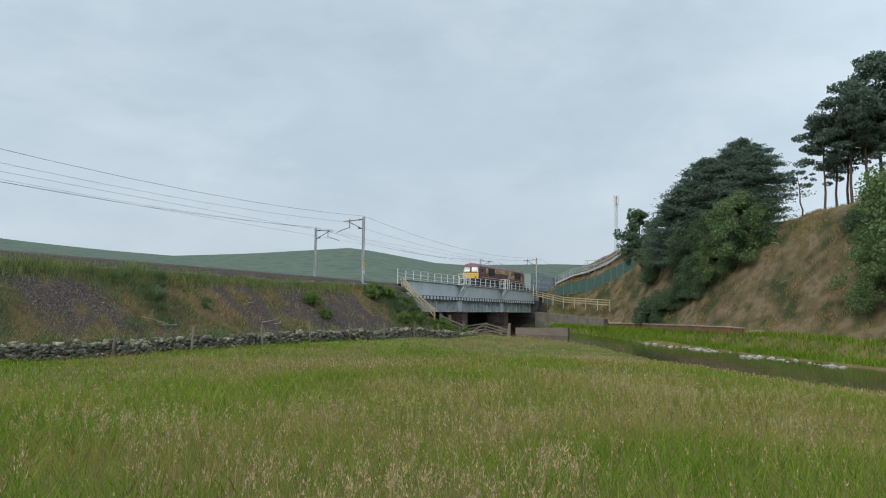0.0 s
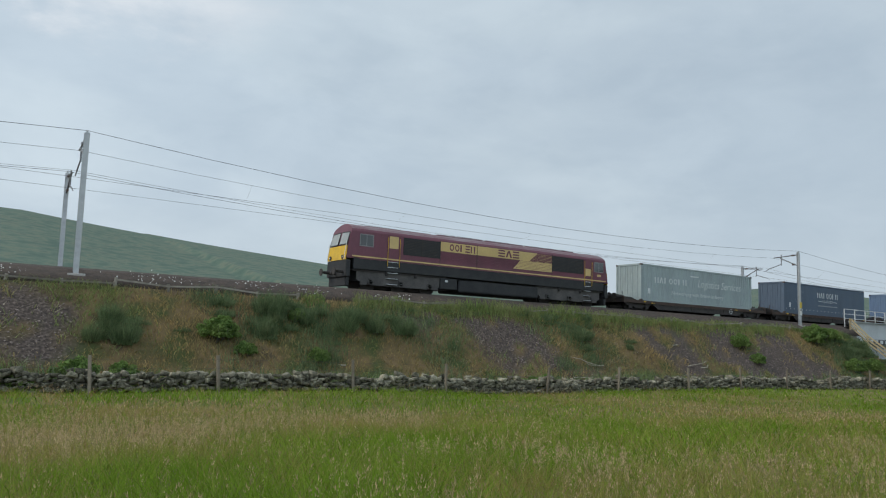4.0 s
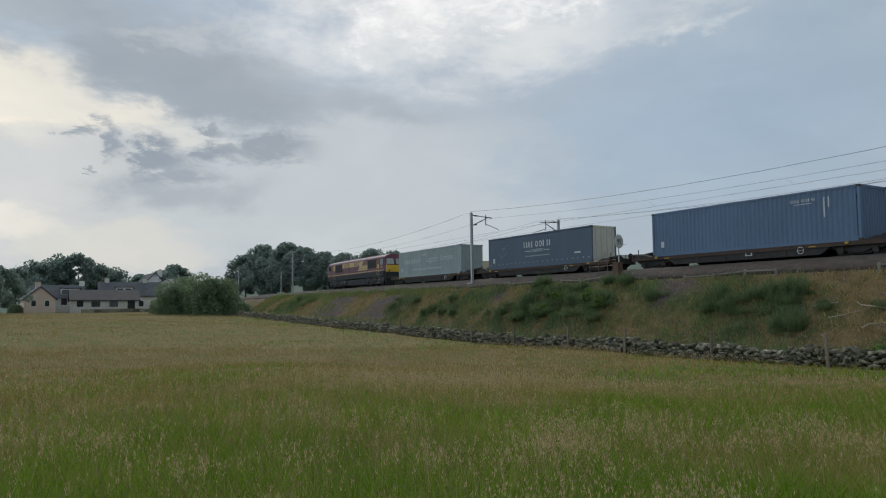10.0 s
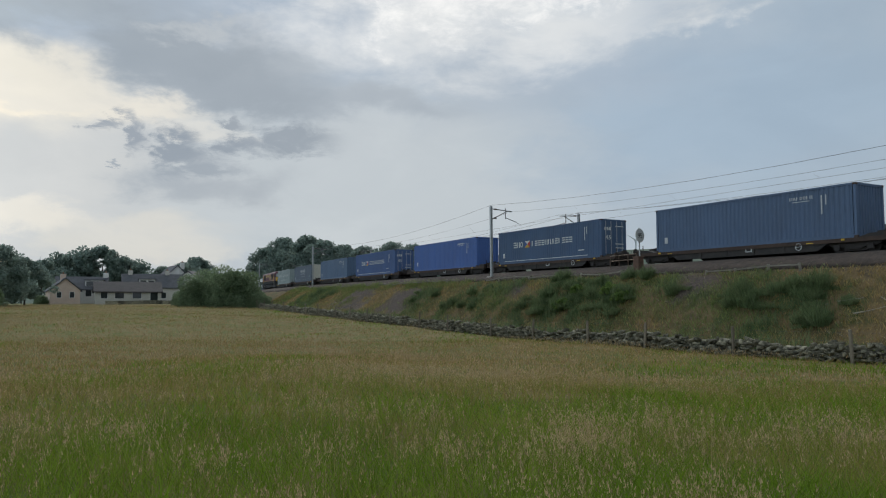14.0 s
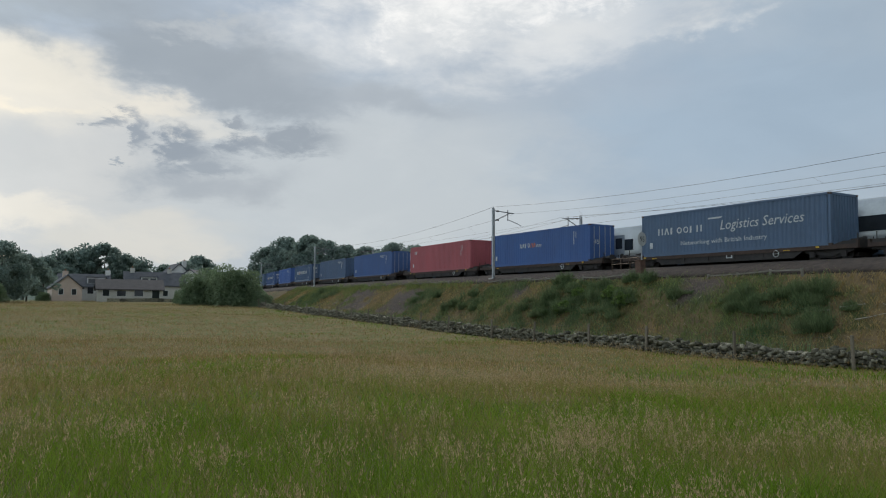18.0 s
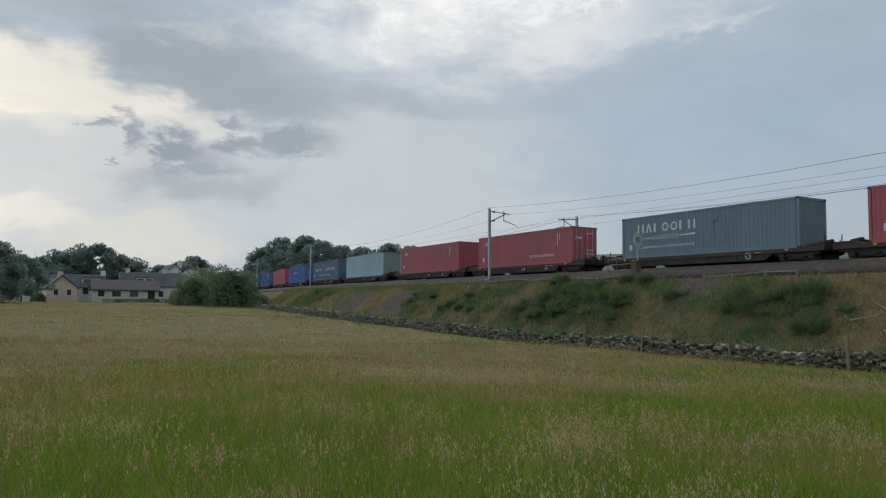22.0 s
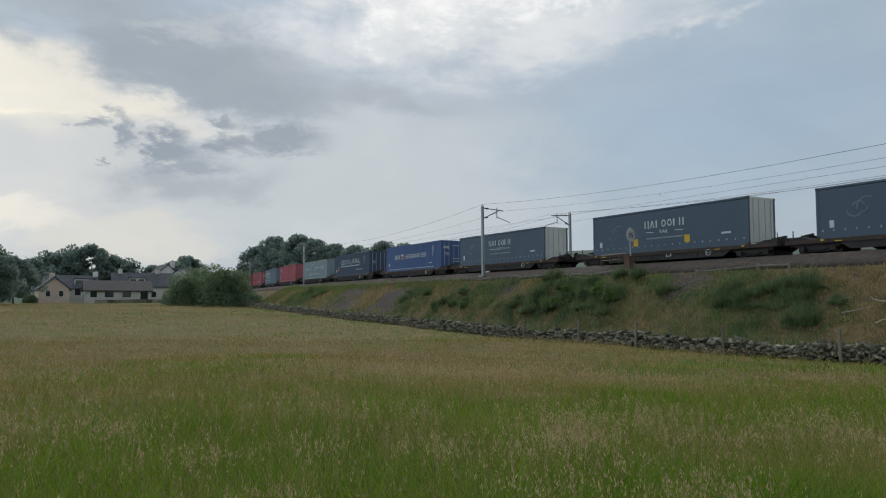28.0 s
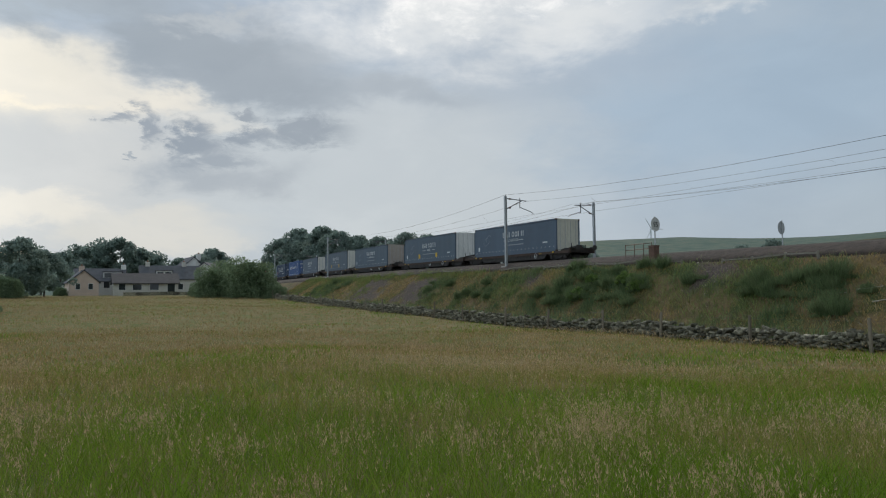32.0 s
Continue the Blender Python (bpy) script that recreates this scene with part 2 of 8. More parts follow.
def soup(name, verts, faces, material, smooth=False):
    """A mesh from arrays: verts (n, 3), faces (m, 3 or 4)."""
    verts, faces = np.asarray(verts, np.float32), np.asarray(faces, np.int32)
    me = bpy.data.meshes.new(name)
    k = faces.shape[1]
    me.vertices.add(len(verts)); me.vertices.foreach_set("co", verts.ravel())
    me.loops.add(faces.size); me.loops.foreach_set("vertex_index", faces.ravel())
    me.polygons.add(len(faces)); me.polygons.foreach_set("loop_start", np.arange(0, faces.size, k, dtype=np.int32))
    me.polygons.foreach_set("loop_total", np.full(len(faces), k, np.int32))
    if smooth:
        me.polygons.foreach_set("use_smooth", np.ones(len(faces), bool))
    me.update(calc_edges=True)
    for m in material if isinstance(material, (list, tuple)) else [material]:
        me.materials.append(m)
    return me


def thing(name, label, category, m=None, group="", kind=""):
    ob = new(name)
    ob.empty_display_size = 0.3
    if m is not None:
        ob.matrix_basis = m
    return tagged(ob, label, category, group, kind)


# ---- the plan ----
YT, YF = 38.45, 41.85            # middles of the two tracks
GRADE = -0.0142
WALL_Y, TOE_Y, CREST_Y = 27.7, 28.9, 34.1


def rail_z(x):
    return 4.07 + GRADE * x


def bend(x):
    """The line curves away to the west."""
    d = np.minimum(np.asarray(x, float) + 51.0, 0.0)
    k = np.maximum(d, -100.0)
    return 0.00068 * k * k + (d - k) * (-0.136)


def step(a, b, v):
    t = np.clip((np.asarray(v, float) - a) / (b - a), 0, 1)
    return t * t * (3 - 2 * t)


def wob(x, y, s, k=0.0):
    """Smooth unevenness of about unit height over s metres."""
    x, y = np.asarray(x, float) / s, np.asarray(y, float) / s
    return (np.sin(1.7 * x + 0.9 * y + k) + np.sin(-1.1 * x + 1.9 * y + 2.1 * k + 1) + np.sin(2.6 * x - 1.3 * y + 0.7 * k + 2) * 0.6 + np.sin(0.6 * x + 3.1 * y + k * 1.3) * 0.5) / 3.1


def vn(x, y, s, k=0.0):
    """Uneven patches about s metres across, from -1 to 1: two octaves of lattice noise."""
    out = 0.0
    for octave, (size, amp) in enumerate(((s, 0.65), (s * 0.45, 0.35))):
        u, v = np.asarray(x, float) / size + 37.1 * k + octave * 11.3, np.asarray(y, float) / size + 17.7 * k
        i, j = np.floor(u), np.floor(v)
        fu, fv = u - i, v - j
        fu, fv = fu * fu * (3 - 2 * fu), fv * fv * (3 - 2 * fv)

        def h(p, q):
            w = np.sin(p * 127.1 + q * 311.7 + k * 3.3) * 43758.5453
            return (w - np.floor(w)) * 2 - 1
        out = out + amp * ((h(i, j) * (1 - fu) + h(i + 1, j) * fu) * (1 - fv) + (h(i, j + 1) * (1 - fu) + h(i + 1, j + 1) * fu) * fv)
    return out * 1.5


RIVER = np.array([(101, 46), (96, 37), (90, 28), (77, 20), (69, 11.5), (61, 6), (54, -0.5), (47, -7), (41, -16), (33, -30), (26, -50), (20, -90)], float)
SPUR = np.array([(101, 46), (97, 36), (92, 27), (83, 18), (71, 11), (60, 2.5), (50, -6), (41, -16), (33, -30), (26, -50), (20, -90)], float)


def river_distance(x, y):
    x, y = np.asarray(x, float), np.asarray(y, float)
    best = np.full(np.broadcast(x, y).shape, 1e9)
    for (ax, ay), (bx, by) in zip(RIVER[:-1], RIVER[1:]):
        dx, dy = bx - ax, by - ay
        t = np.clip(((x - ax) * dx + (y - ay) * dy) / (dx * dx + dy * dy), 0, 1)
        best = np.minimum(best, np.hypot(x - ax - t * dx, y - ay - t * dy))
    return best


def river_side(x, y, line=RIVER):
    """Above 0 on the far (east) side of the river."""
    x, y = np.asarray(x, float), np.asarray(y, float)
    return x - np.interp(y, line[::-1, 1], line[::-1, 0])


def terrace_z(y):
    """The level ground between the river and the spur."""
    return np.interp(y, [-12, -2, 4, 12, 22, 26], [-1.5, -1.3, -1.55, -1.8, -2.3, -2.4])


def field_z(x, y):
    x, y = np.asarray(x, float), np.asarray(y, float)
    a = np.interp(x, [-600, -130, -69, -52, -31, 0, 32, 78, 120], [9, 2.7, 0.6, -0.3, -1.05, -1.2, -1.85, -2.9, -3.4])
    near = 1.2 * (1 - step(4, 27, np.abs(y))) * np.exp(-(x / 45.0) ** 2)
    shore = -0.5 * (1 - step(9, 24, river_distance(x, y))) * (1 - step(55, 85, x))
    rise = np.interp(x, [-110, -72, -50, -30, 0, 20, 45, 62, 75, 90], [0, 0, 0.35, 0.58, 0.5, 0.42, 0.6, 0.65, 0.2, 0]) * step(13, 26, y) * (1 - step(30, 60, y))
    z = a + near + shore + rise + 0.10 * wob(x, y, 6.0) + 0.05 * wob(x, y, 2.1, 2)
    # the meadow falls evenly to the river in the east
    az = np.degrees(np.arctan2(x, y))
    fall = 1.36 - np.hypot(x, y) * np.interp(az, [66, 75.8, 83.6, 91.2, 97, 110, 140], [0.040, 0.0535, 0.0794, 0.0972, 0.1067, 0.1067, 0.06])
    return z + (np.minimum(z, fall) - z) * step(62, 74, az) * (1 - step(120, 150, az))


WATER_Z = -2.75


def ground_z(x, y):
    x, y = np.asarray(x, float), np.asarray(y, float)
    yb = y - bend(x)
    z = field_z(x, y)
    # far side of the line: low bank, then meadow and hills
    top = rail_z(x) - 0.30 - 0.52 * (1 - step(34.2, 36.4, yb))       # the ballast shoulder rises behind the crest
    west = 1 - step(62.0, 74.0, x + (yb - 35) * 0.5)
    east = step(113.0, 119.0, x)
    lift = step(TOE_Y, CREST_Y, yb + 0.35 * wob(x, y, 3.0) * (yb < 34.5))
    lift = 0.35 * lift + 0.65 * np.clip((yb - TOE_Y) / (CREST_Y - TOE_Y), 0, 1)
    z_bank = z + (top - z) * lift
    mound = (0.5 + 0.9 * step(-12, -30, x) * (1 - step(-30, -45, x) * 0.9)) * step(46.5, 51.0, yb)
    behind = 0.022 * np.maximum(yb - 55, 0) * step(55, 90, yb)
    z_bank = z_bank + np.where(yb > 46, mound * (1 - step(58, 80, yb) * 0.5) + behind * 0.3, 0)
    raised = np.maximum(west, east)
    z = np.where(yb > TOE_Y - 1, z + (z_bank - z) * raised, z)
    # river
    d = river_distance(x, y)
    side = river_side(x, y)
    bed = WATER_Z - 0.9
    cut = 1 - step(5.6, 8.6, d)
    z = np.where((d < 30) & (d > 6) & (yb < TOE_Y), np.maximum(z, WATER_Z + 0.12 + 0.48 * step(5, 14, y)), z)
    under = (1 - raised) * (yb > TOE_Y)
    z = z + (np.minimum(z, bed) - z) * np.maximum(cut * (1 - raised), 0)
    z = np.where((under > 0) & (d > 4), np.maximum(z, bed), z)
    # the eastern spur
    rim = terrace_z(y)
    z = np.where((side > 0) & (y < 36.5), z + (np.maximum(z, rim) - z) * step(8.0, 17.0, d), z)
    side = river_side(x, y, SPUR)
    foot = side - np.interp(y, [-80, -10, 10, 24, 32, 36], [18, 18, 18, 17, 15, 22])
    h = np.interp(y, [-200, -40, -5, 3, 12, 20, 27, 33, 36], [16, 12.0, 10.9, 10.3, 9.9, 9.6, 6.9, 3.6, 2.1])
    slope = np.clip(foot / (4 + h * 1.05), 0, 1)
    slope = 0.55 * slope + 0.45 * slope * slope * (3 - 2 * slope)
    base = np.maximum(z, rim)
    near_foot = step(12.0, 15.0, side)
    gully = 0.35 * vn(x, y, 9.0, 7) + 0.28 * vn(x, y, 3.0, 8)
    zs = base + (h + 0.45 - base + gully * slope) * slope
    return np.where((side > 12.0) & (y < 36.5), z + (zs - z) * near_foot, z)


# ---- ground: one sheet to the horizon ----
RIDGE_AZ = [-180, -110, -95, -85, -77, -70, -60, -50, -44, -36.5, -30, -21, -10, -4, 3, 9, 20, 34.5, 45, 51, 58.7, 66, 75, 100, 180]
RIDGE_EL = [1.0, 3.0, 3.2, 3.2, 3.6, 3.6, 3.7, 4.0, 4.1, 3.7, 3.9, 4.7, 6.3, 7.2, 7.0, 6.3, 5.0, 3.3, 2.6, 2.85, 3.45, 2.4, 2.65, 2.2, 1.0]
SCREE = [(1.4, 1.7, 29.9, 33.5), (25.4, 3.1, 29.8, 33.3), (38.3, 2.0, 29.5, 33.6), (47.2, 5.2, 29.4, 33.6), (53.5, 2.6, 29.4, 32.6),
         (-67, 3.0, 30, 33.5), (-80, 3.5, 30, 34), (-12.5, 1.0, 31.8, 33.6), (-29.5, 1.6, 32.2, 33.9), (-47.5, 1.2, 32.4, 33.8), (20.5, 1.0, 31.8, 33.4)]


def sheet_z(x, y):
    z = ground_z(x, y)
    r = np.hypot(x, y)
    az = np.degrees(np.arctan2(x, y))
    el = np.interp(az, RIDGE_AZ, RIDGE_EL)
    top = 700 * np.tan(np.radians(el)) + 1.6 + 2 * wob(x, y, 140.0) * step(300, 600, r)
    t = np.where(az < -58, step(230, 700, r), step(115, 700, r))
    t = np.where(np.abs(az) > 100, step(300, 1500, r), t)
    t = t * step(20, 90, np.abs(y - bend(x) - 40))       # the line runs through the valley
    return z + (top - z) * t - step(760, 2800, r) * 90


def scree_mask(x, y):
    m = np.zeros(np.broadcast(x, y).shape)
    yb = y - bend(x)
    for c, w, y0, y1 in SCREE:
        lean = c + (33 - yb) * 0.42
        inside = (1 - step(0.6, 1.25, np.abs(x - lean) / w * (1 + 0.45 * vn(x, y, 1.6, c)))) * step(y0 - 0.5, y0 + 0.5, yb + 0.5 * vn(x, y, 1.3)) * (1 - step(y1 - 0.4, y1 + 0.4, yb + 0.5 * vn(x, y, 1.2)))
        inside = inside * step(-0.75, -0.35, vn(x, y, 0.8, c + 1))
        m = np.maximum(m, inside)
    return m


def ground_mat():
    m = bpy.data.materials.new("ground_cover")
    m.use_nodes = True
    nt = m.node_tree
    N, L = nt.nodes.new, nt.links.new
    b = nt.nodes["Principled BSDF"]
    b.inputs["Roughness"].default_value = 0.95
    b.inputs["Specular IOR Level"].default_value = 0.15
    pos = N("ShaderNodeNewGeometry").outputs["Position"]

    def noise_of(scale, detail=4):
        n = N("ShaderNodeTexNoise")
        n.inputs["Scale"].default_value, n.inputs["Detail"].default_value = scale, detail
        L(pos, n.inputs["Vector"])
        return n.outputs[0]

    def ramp(src, *stops):
        r = N("ShaderNodeValToRGB")
        while len(r.color_ramp.elements) < len(stops):
            r.color_ramp.elements.new(0.5)
        for e, (p, c) in zip(r.color_ramp.elements, stops):
            e.position, e.color = p, (*c, 1)
        L(src, r.inputs[0])
        return r.outputs[0]

    def mix(f, a, c):
        x = N("ShaderNodeMix"); x.data_type = "RGBA"
        L(f, x.inputs[0]); L(a, x.inputs[6]); L(c, x.inputs[7])
        return x.outputs[2]

    att = N("ShaderNodeVertexColor"); att.layer_name = "cover"
    sep = N("ShaderNodeSeparateColor")
    L(att.outputs["Color"], sep.inputs[0])
    n_b, n_m, n_f, n_s = noise_of(0.12), noise_of(0.7), noise_of(9.0), noise_of(0.22, 8)
    blend = N("ShaderNodeMath"); blend.operation = "MULTIPLY_ADD"; blend.inputs[1].default_value = 0.5
    part_m = N("ShaderNodeMath"); part_m.operation = "MULTIPLY"; part_m.inputs[1].default_value = 0.5
    L(n_m, part_m.inputs[0]); L(n_s, blend.inputs[0]); L(part_m.outputs[0], blend.inputs[2])
    n_soil = blend.outputs[0]
    field = ramp(n_m, (0.35, (0.095, 0.12, 0.03)), (0.5, (0.145, 0.13, 0.046)), (0.65, (0.205, 0.155, 0.075)))
    bank = ramp(n_m, (0.36, (0.055, 0.07, 0.024)), (0.47, (0.10, 0.08, 0.036)), (0.58, (0.155, 0.108, 0.054)), (0.68, (0.085, 0.064, 0.038)))
    stones = ramp(n_f, (0.35, (0.038, 0.030, 0.027)), (0.55, (0.085, 0.067, 0.057)), (0.68, (0.15, 0.118, 0.10)))
    soil = ramp(n_soil, (0.40, (0.042, 0.052, 0.024)), (0.46, (0.085, 0.076, 0.038)), (0.52, (0.125, 0.096, 0.054)), (0.58, (0.175, 0.137, 0.085)), (0.66, (0.085, 0.068, 0.045)))
    # hill greens shifted towards blue: aerial haze painted into the cover
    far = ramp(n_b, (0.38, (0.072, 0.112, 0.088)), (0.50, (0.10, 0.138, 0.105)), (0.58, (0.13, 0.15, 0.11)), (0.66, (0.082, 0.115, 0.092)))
    col = mix(sep.outputs["Red"], field, bank)
    col = mix(sep.outputs["Blue"], col, soil)
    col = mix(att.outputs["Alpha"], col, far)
    col = mix(sep.outputs["Green"], col, stones)
    L(col, b.inputs["Base Color"])
    bp = N("ShaderNodeBump"); bp.inputs["Strength"].default_value = 0.6; bp.inputs["Distance"].default_value = 0.08
    L(n_f, bp.inputs["Height"]); L(bp.outputs[0], b.inputs["Normal"])
    return m


def spread(*runs):
    out = []
    for a, b, s in runs:
        out += list(np.arange(a, b - 1e-6, s))
    return np.array(out + [runs[-1][1]])


def build_ground():
    xs = spread((-3200, -1200, 200), (-1200, -400, 60), (-400, -160, 12), (-160, -70, 2.0), (-70, 66, 0.8), (66, 150, 1.2), (150, 400, 10), (400, 1200, 60), (1200, 3200, 200))
    ys = spread((-3000, -600, 200), (-600, -100, 40), (-100, -20, 4), (-20, 26, 1.5), (26, 37, 0.5), (37, 60, 1.0), (60, 120, 6), (120, 400, 20), (400, 1200, 50), (1200, 3200, 200))
    X, Y = np.meshgrid(xs, ys)
    Z = sheet_z(X, Y)
    nx, ny = len(xs), len(ys)
    i = np.arange(nx * ny).reshape(ny, nx)
    quads = np.stack([i[:-1, :-1], i[:-1, 1:], i[1:, 1:], i[1:, :-1]], -1).reshape(-1, 4)
    me = soup("ground", np.stack([X, Y, Z], -1).reshape(-1, 3), quads, ground_mat(), True)
    yb = Y - bend(X)
    west = 1 - step(66, 74, X)
    side = river_side(X, Y, SPUR)
    bank = step(TOE_Y - 1.2, TOE_Y + 0.3, yb) * (1 - step(52, 58, yb)) * (side < 8)
    ballast = np.maximum(step(33.9, 34.5, yb + 0.25 * wob(X, Y, 1.7)) * (1 - step(48.0, 50.0, yb)), 0)
    green = np.maximum(scree_mask(X, Y) * west, ballast)
    soil = ((side > 16.5) & (Y < 37)) * step(17, 19.5, side) * (1 - step(200, 300, np.hypot(X, Y)))
    soil = np.maximum(soil, 0.8 * step(47, 48, yb) * (1 - step(51, 54, yb)) * (np.abs(X + 15) < 45))
    bed = 1 - step(5.0, 6.6, river_distance(X, Y))
    soil = np.maximum(soil, bed * (Y < 60))
    # share of the haze-tinted hill colour, growing with distance
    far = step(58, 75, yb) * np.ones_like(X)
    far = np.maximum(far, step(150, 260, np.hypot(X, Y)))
    az, rr = np.degrees(np.arctan2(X, Y)), np.hypot(X, Y)
    plough = step(-62, -60.5, az) * (1 - step(-52.5, -50.5, az)) * step(330, 420, rr)      # a brown ploughed field on the hill
    far, soil = far * (1 - plough), np.maximum(soil, plough)
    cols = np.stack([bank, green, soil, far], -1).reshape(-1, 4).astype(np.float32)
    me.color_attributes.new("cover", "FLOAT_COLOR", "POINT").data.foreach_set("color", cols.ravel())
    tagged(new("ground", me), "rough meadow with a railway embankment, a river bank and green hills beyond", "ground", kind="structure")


def build_water():
    m = mat("river_water", (0.045, 0.042, 0.022), (0.024, 0.03, 0.016), rough=0.10, scale=0.4, fine=3.0, bump=0.06, world=True, spec=0.25)
    xs, ys = np.linspace(10, 125, 60), np.linspace(-95, 60, 80)
    X, Y = np.meshgrid(xs, ys)
    i = np.arange(X.size).reshape(X.shape)
    q = np.stack([i[:-1, :-1], i[:-1, 1:], i[1:, 1:], i[1:, :-1]], -1).reshape(-1, 4)
    c = np.stack([X, Y], -1).reshape(-1, 2)[q].mean(1)
    q = q[river_distance(c[:, 0], c[:, 1]) < 10.5]
    tagged(new("water", soup("water", np.stack([X, Y, 0 * X + WATER_Z], -1).reshape(-1, 3), q, m, True)), "shallow brown river running past the meadow", "river", kind="structure")


# ---- railway ----
STEEL = mat("rail_steel", (0.16, 0.11, 0.08), (0.10, 0.075, 0.06), rough=0.5, metal=0.6, fine=60)
CONCRETE = mat("concrete", (0.36, 0.34, 0.31), (0.27, 0.26, 0.24), rough=0.9, scale=2, fine=40)
# galvanised tube with its backlit darkness put into the colour
ARM = mat("backlit_tube_steel", (0.20, 0.205, 0.21), (0.14, 0.145, 0.15), rough=0.6, metal=0.2, scale=4, fine=60, bump=0.03)
GALV = mat("galvanised_steel", (0.46, 0.475, 0.48), (0.36, 0.37, 0.38), rough=0.5, metal=0.15, scale=4, fine=60, bump=0.03)
WIRE = mat("wire", (0.07, 0.07, 0.075), (0.05, 0.05, 0.055), rough=0.5, metal=0.5, bump=0)
BALLAST = mat("ballast", (0.088, 0.064, 0.05), (0.036, 0.028, 0.023), rough=0.95, scale=3, fine=30, bump=0.8, world=True)
TIMBER = mat("weathered_timber", (0.22, 0.185, 0.135), (0.13, 0.11, 0.085), rough=0.9, scale=3, fine=50, rnd=0.2, streak=0.2)
CREST_TIMBER = mat("bleached_timber", (0.27, 0.245, 0.20), (0.15, 0.135, 0.11), rough=0.9, scale=3, fine=50, rnd=0.25)
NEW_TIMBER = mat("pale_timber", (0.40, 0.33, 0.20), (0.31, 0.255, 0.155), rough=0.85, scale=3, fine=40, rnd=0.12)
STONE = mat("field_stone", (0.30, 0.275, 0.20), (0.045, 0.045, 0.03), rough=0.95, scale=5, fine=24, bump=0.8, rnd=0.55)
STONE_ISLAND = mat("field_stone_far", (0.30, 0.275, 0.20), (0.045, 0.045, 0.03), rough=0.95, scale=5, fine=24, bump=0.8, island=0.55, world=True)


def along(offset_y, x0, x1, stepm, dz):
    """Points beside the line, offset from the near track's own co-ordinate."""
    n = max(2, int(abs(x1 - x0) / stepm) + 1)
    return [(x, offset_y + float(bend(x)), rail_z(x) + dz) for x in np.linspace(x0, x1, n)]


def sweep(name, pts, outline, material):
    """An outline in (across, up) drawn along a chain of points."""
    pts = np.array(pts, float)
    o = np.array(outline, float)
    d = np.gradient(pts, axis=0)
    d /= np.linalg.norm(d[:, :2], axis=1)[:, None]
    side = np.stack([-d[:, 1], d[:, 0], 0 * d[:, 0]], -1)
    v = pts[:, None, :] + side[:, None, :] * o[None, :, 0, None] + np.array([0, 0, 1.0]) * o[None, :, 1, None]
    n, k = len(pts), len(o)
    i = np.arange(n * k).reshape(n, k)
    q = np.stack([i[:-1], np.roll(i[:-1], -1, 1), np.roll(i[1:], -1, 1), i[1:]], -1).reshape(-1, 4)
    return soup(name, v.reshape(-1, 3), q, material)


SLEEPER = mat("sleeper_concrete", (0.15, 0.13, 0.115), (0.09, 0.08, 0.072), rough=0.95, scale=2, fine=40)


def build_track():
    for y in (YT, YF):
        t = thing("railway_track", "two steel rails on concrete sleepers in brown ballast", "track", group="railway tracks", kind="structure")
        pts = along(y, 650, -960, 6, 0)
        heap = [(1.35, -0.08), (1.7, 0.02), (2.1, 0.01), (2.55, -0.12)] if y == YT else [(1.6, -0.08), (2.2, -0.3)]
        part("ballast_bed", sweep("ballast_bed", pts, [(-4.0 if y == YF else -1.7, -0.55 if y == YF else -0.3), (-1.5, -0.08)] + heap, BALLAST), BALLAST, t)
        if y == YT:
            for x0, x1 in ((650, 118), (67.5, -960)):
                part("ballast_shoulder", sweep("ballast_shoulder", along(y, x0, x1, 6, 0), [(2.1, -0.2), (2.1, 0.005), (2.7, -0.12), (3.5, -0.42), (4.5, -0.98)], BALLAST), BALLAST, t)
        for s in (-0.717, 0.717):
            part("rail", sweep("rail", pts, [(s - 0.07, -0.13), (s - 0.035, 0.0), (s + 0.035, 0.0), (s + 0.07, -0.13)], STEEL), STEEL, t)
        sl = []
        for x in np.arange(-150, 260, 0.65):
            sl.append((x, y + float(bend(x)), rail_z(x)))
        c = np.array(sl)
        cube = np.array([(i, j, k) for k in (-0.2, -0.08) for j in (-1.25, 1.25) for i in (-0.13, 0.13)])
        v = (c[:, None, :] + cube[None]).reshape(-1, 3)
        f = np.array([(0, 1, 3, 2), (4, 6, 7, 5), (0, 4, 5, 1), (2, 3, 7, 6), (0, 2, 6, 4), (1, 5, 7, 3)])
        q = (np.arange(len(c))[:, None, None] * 8 + f[None]).reshape(-1, 4)
        ob = part("sleepers", soup("sleepers", v, q, SLEEPER), SLEEPER, t)
        ob["kind"] = "stuff"


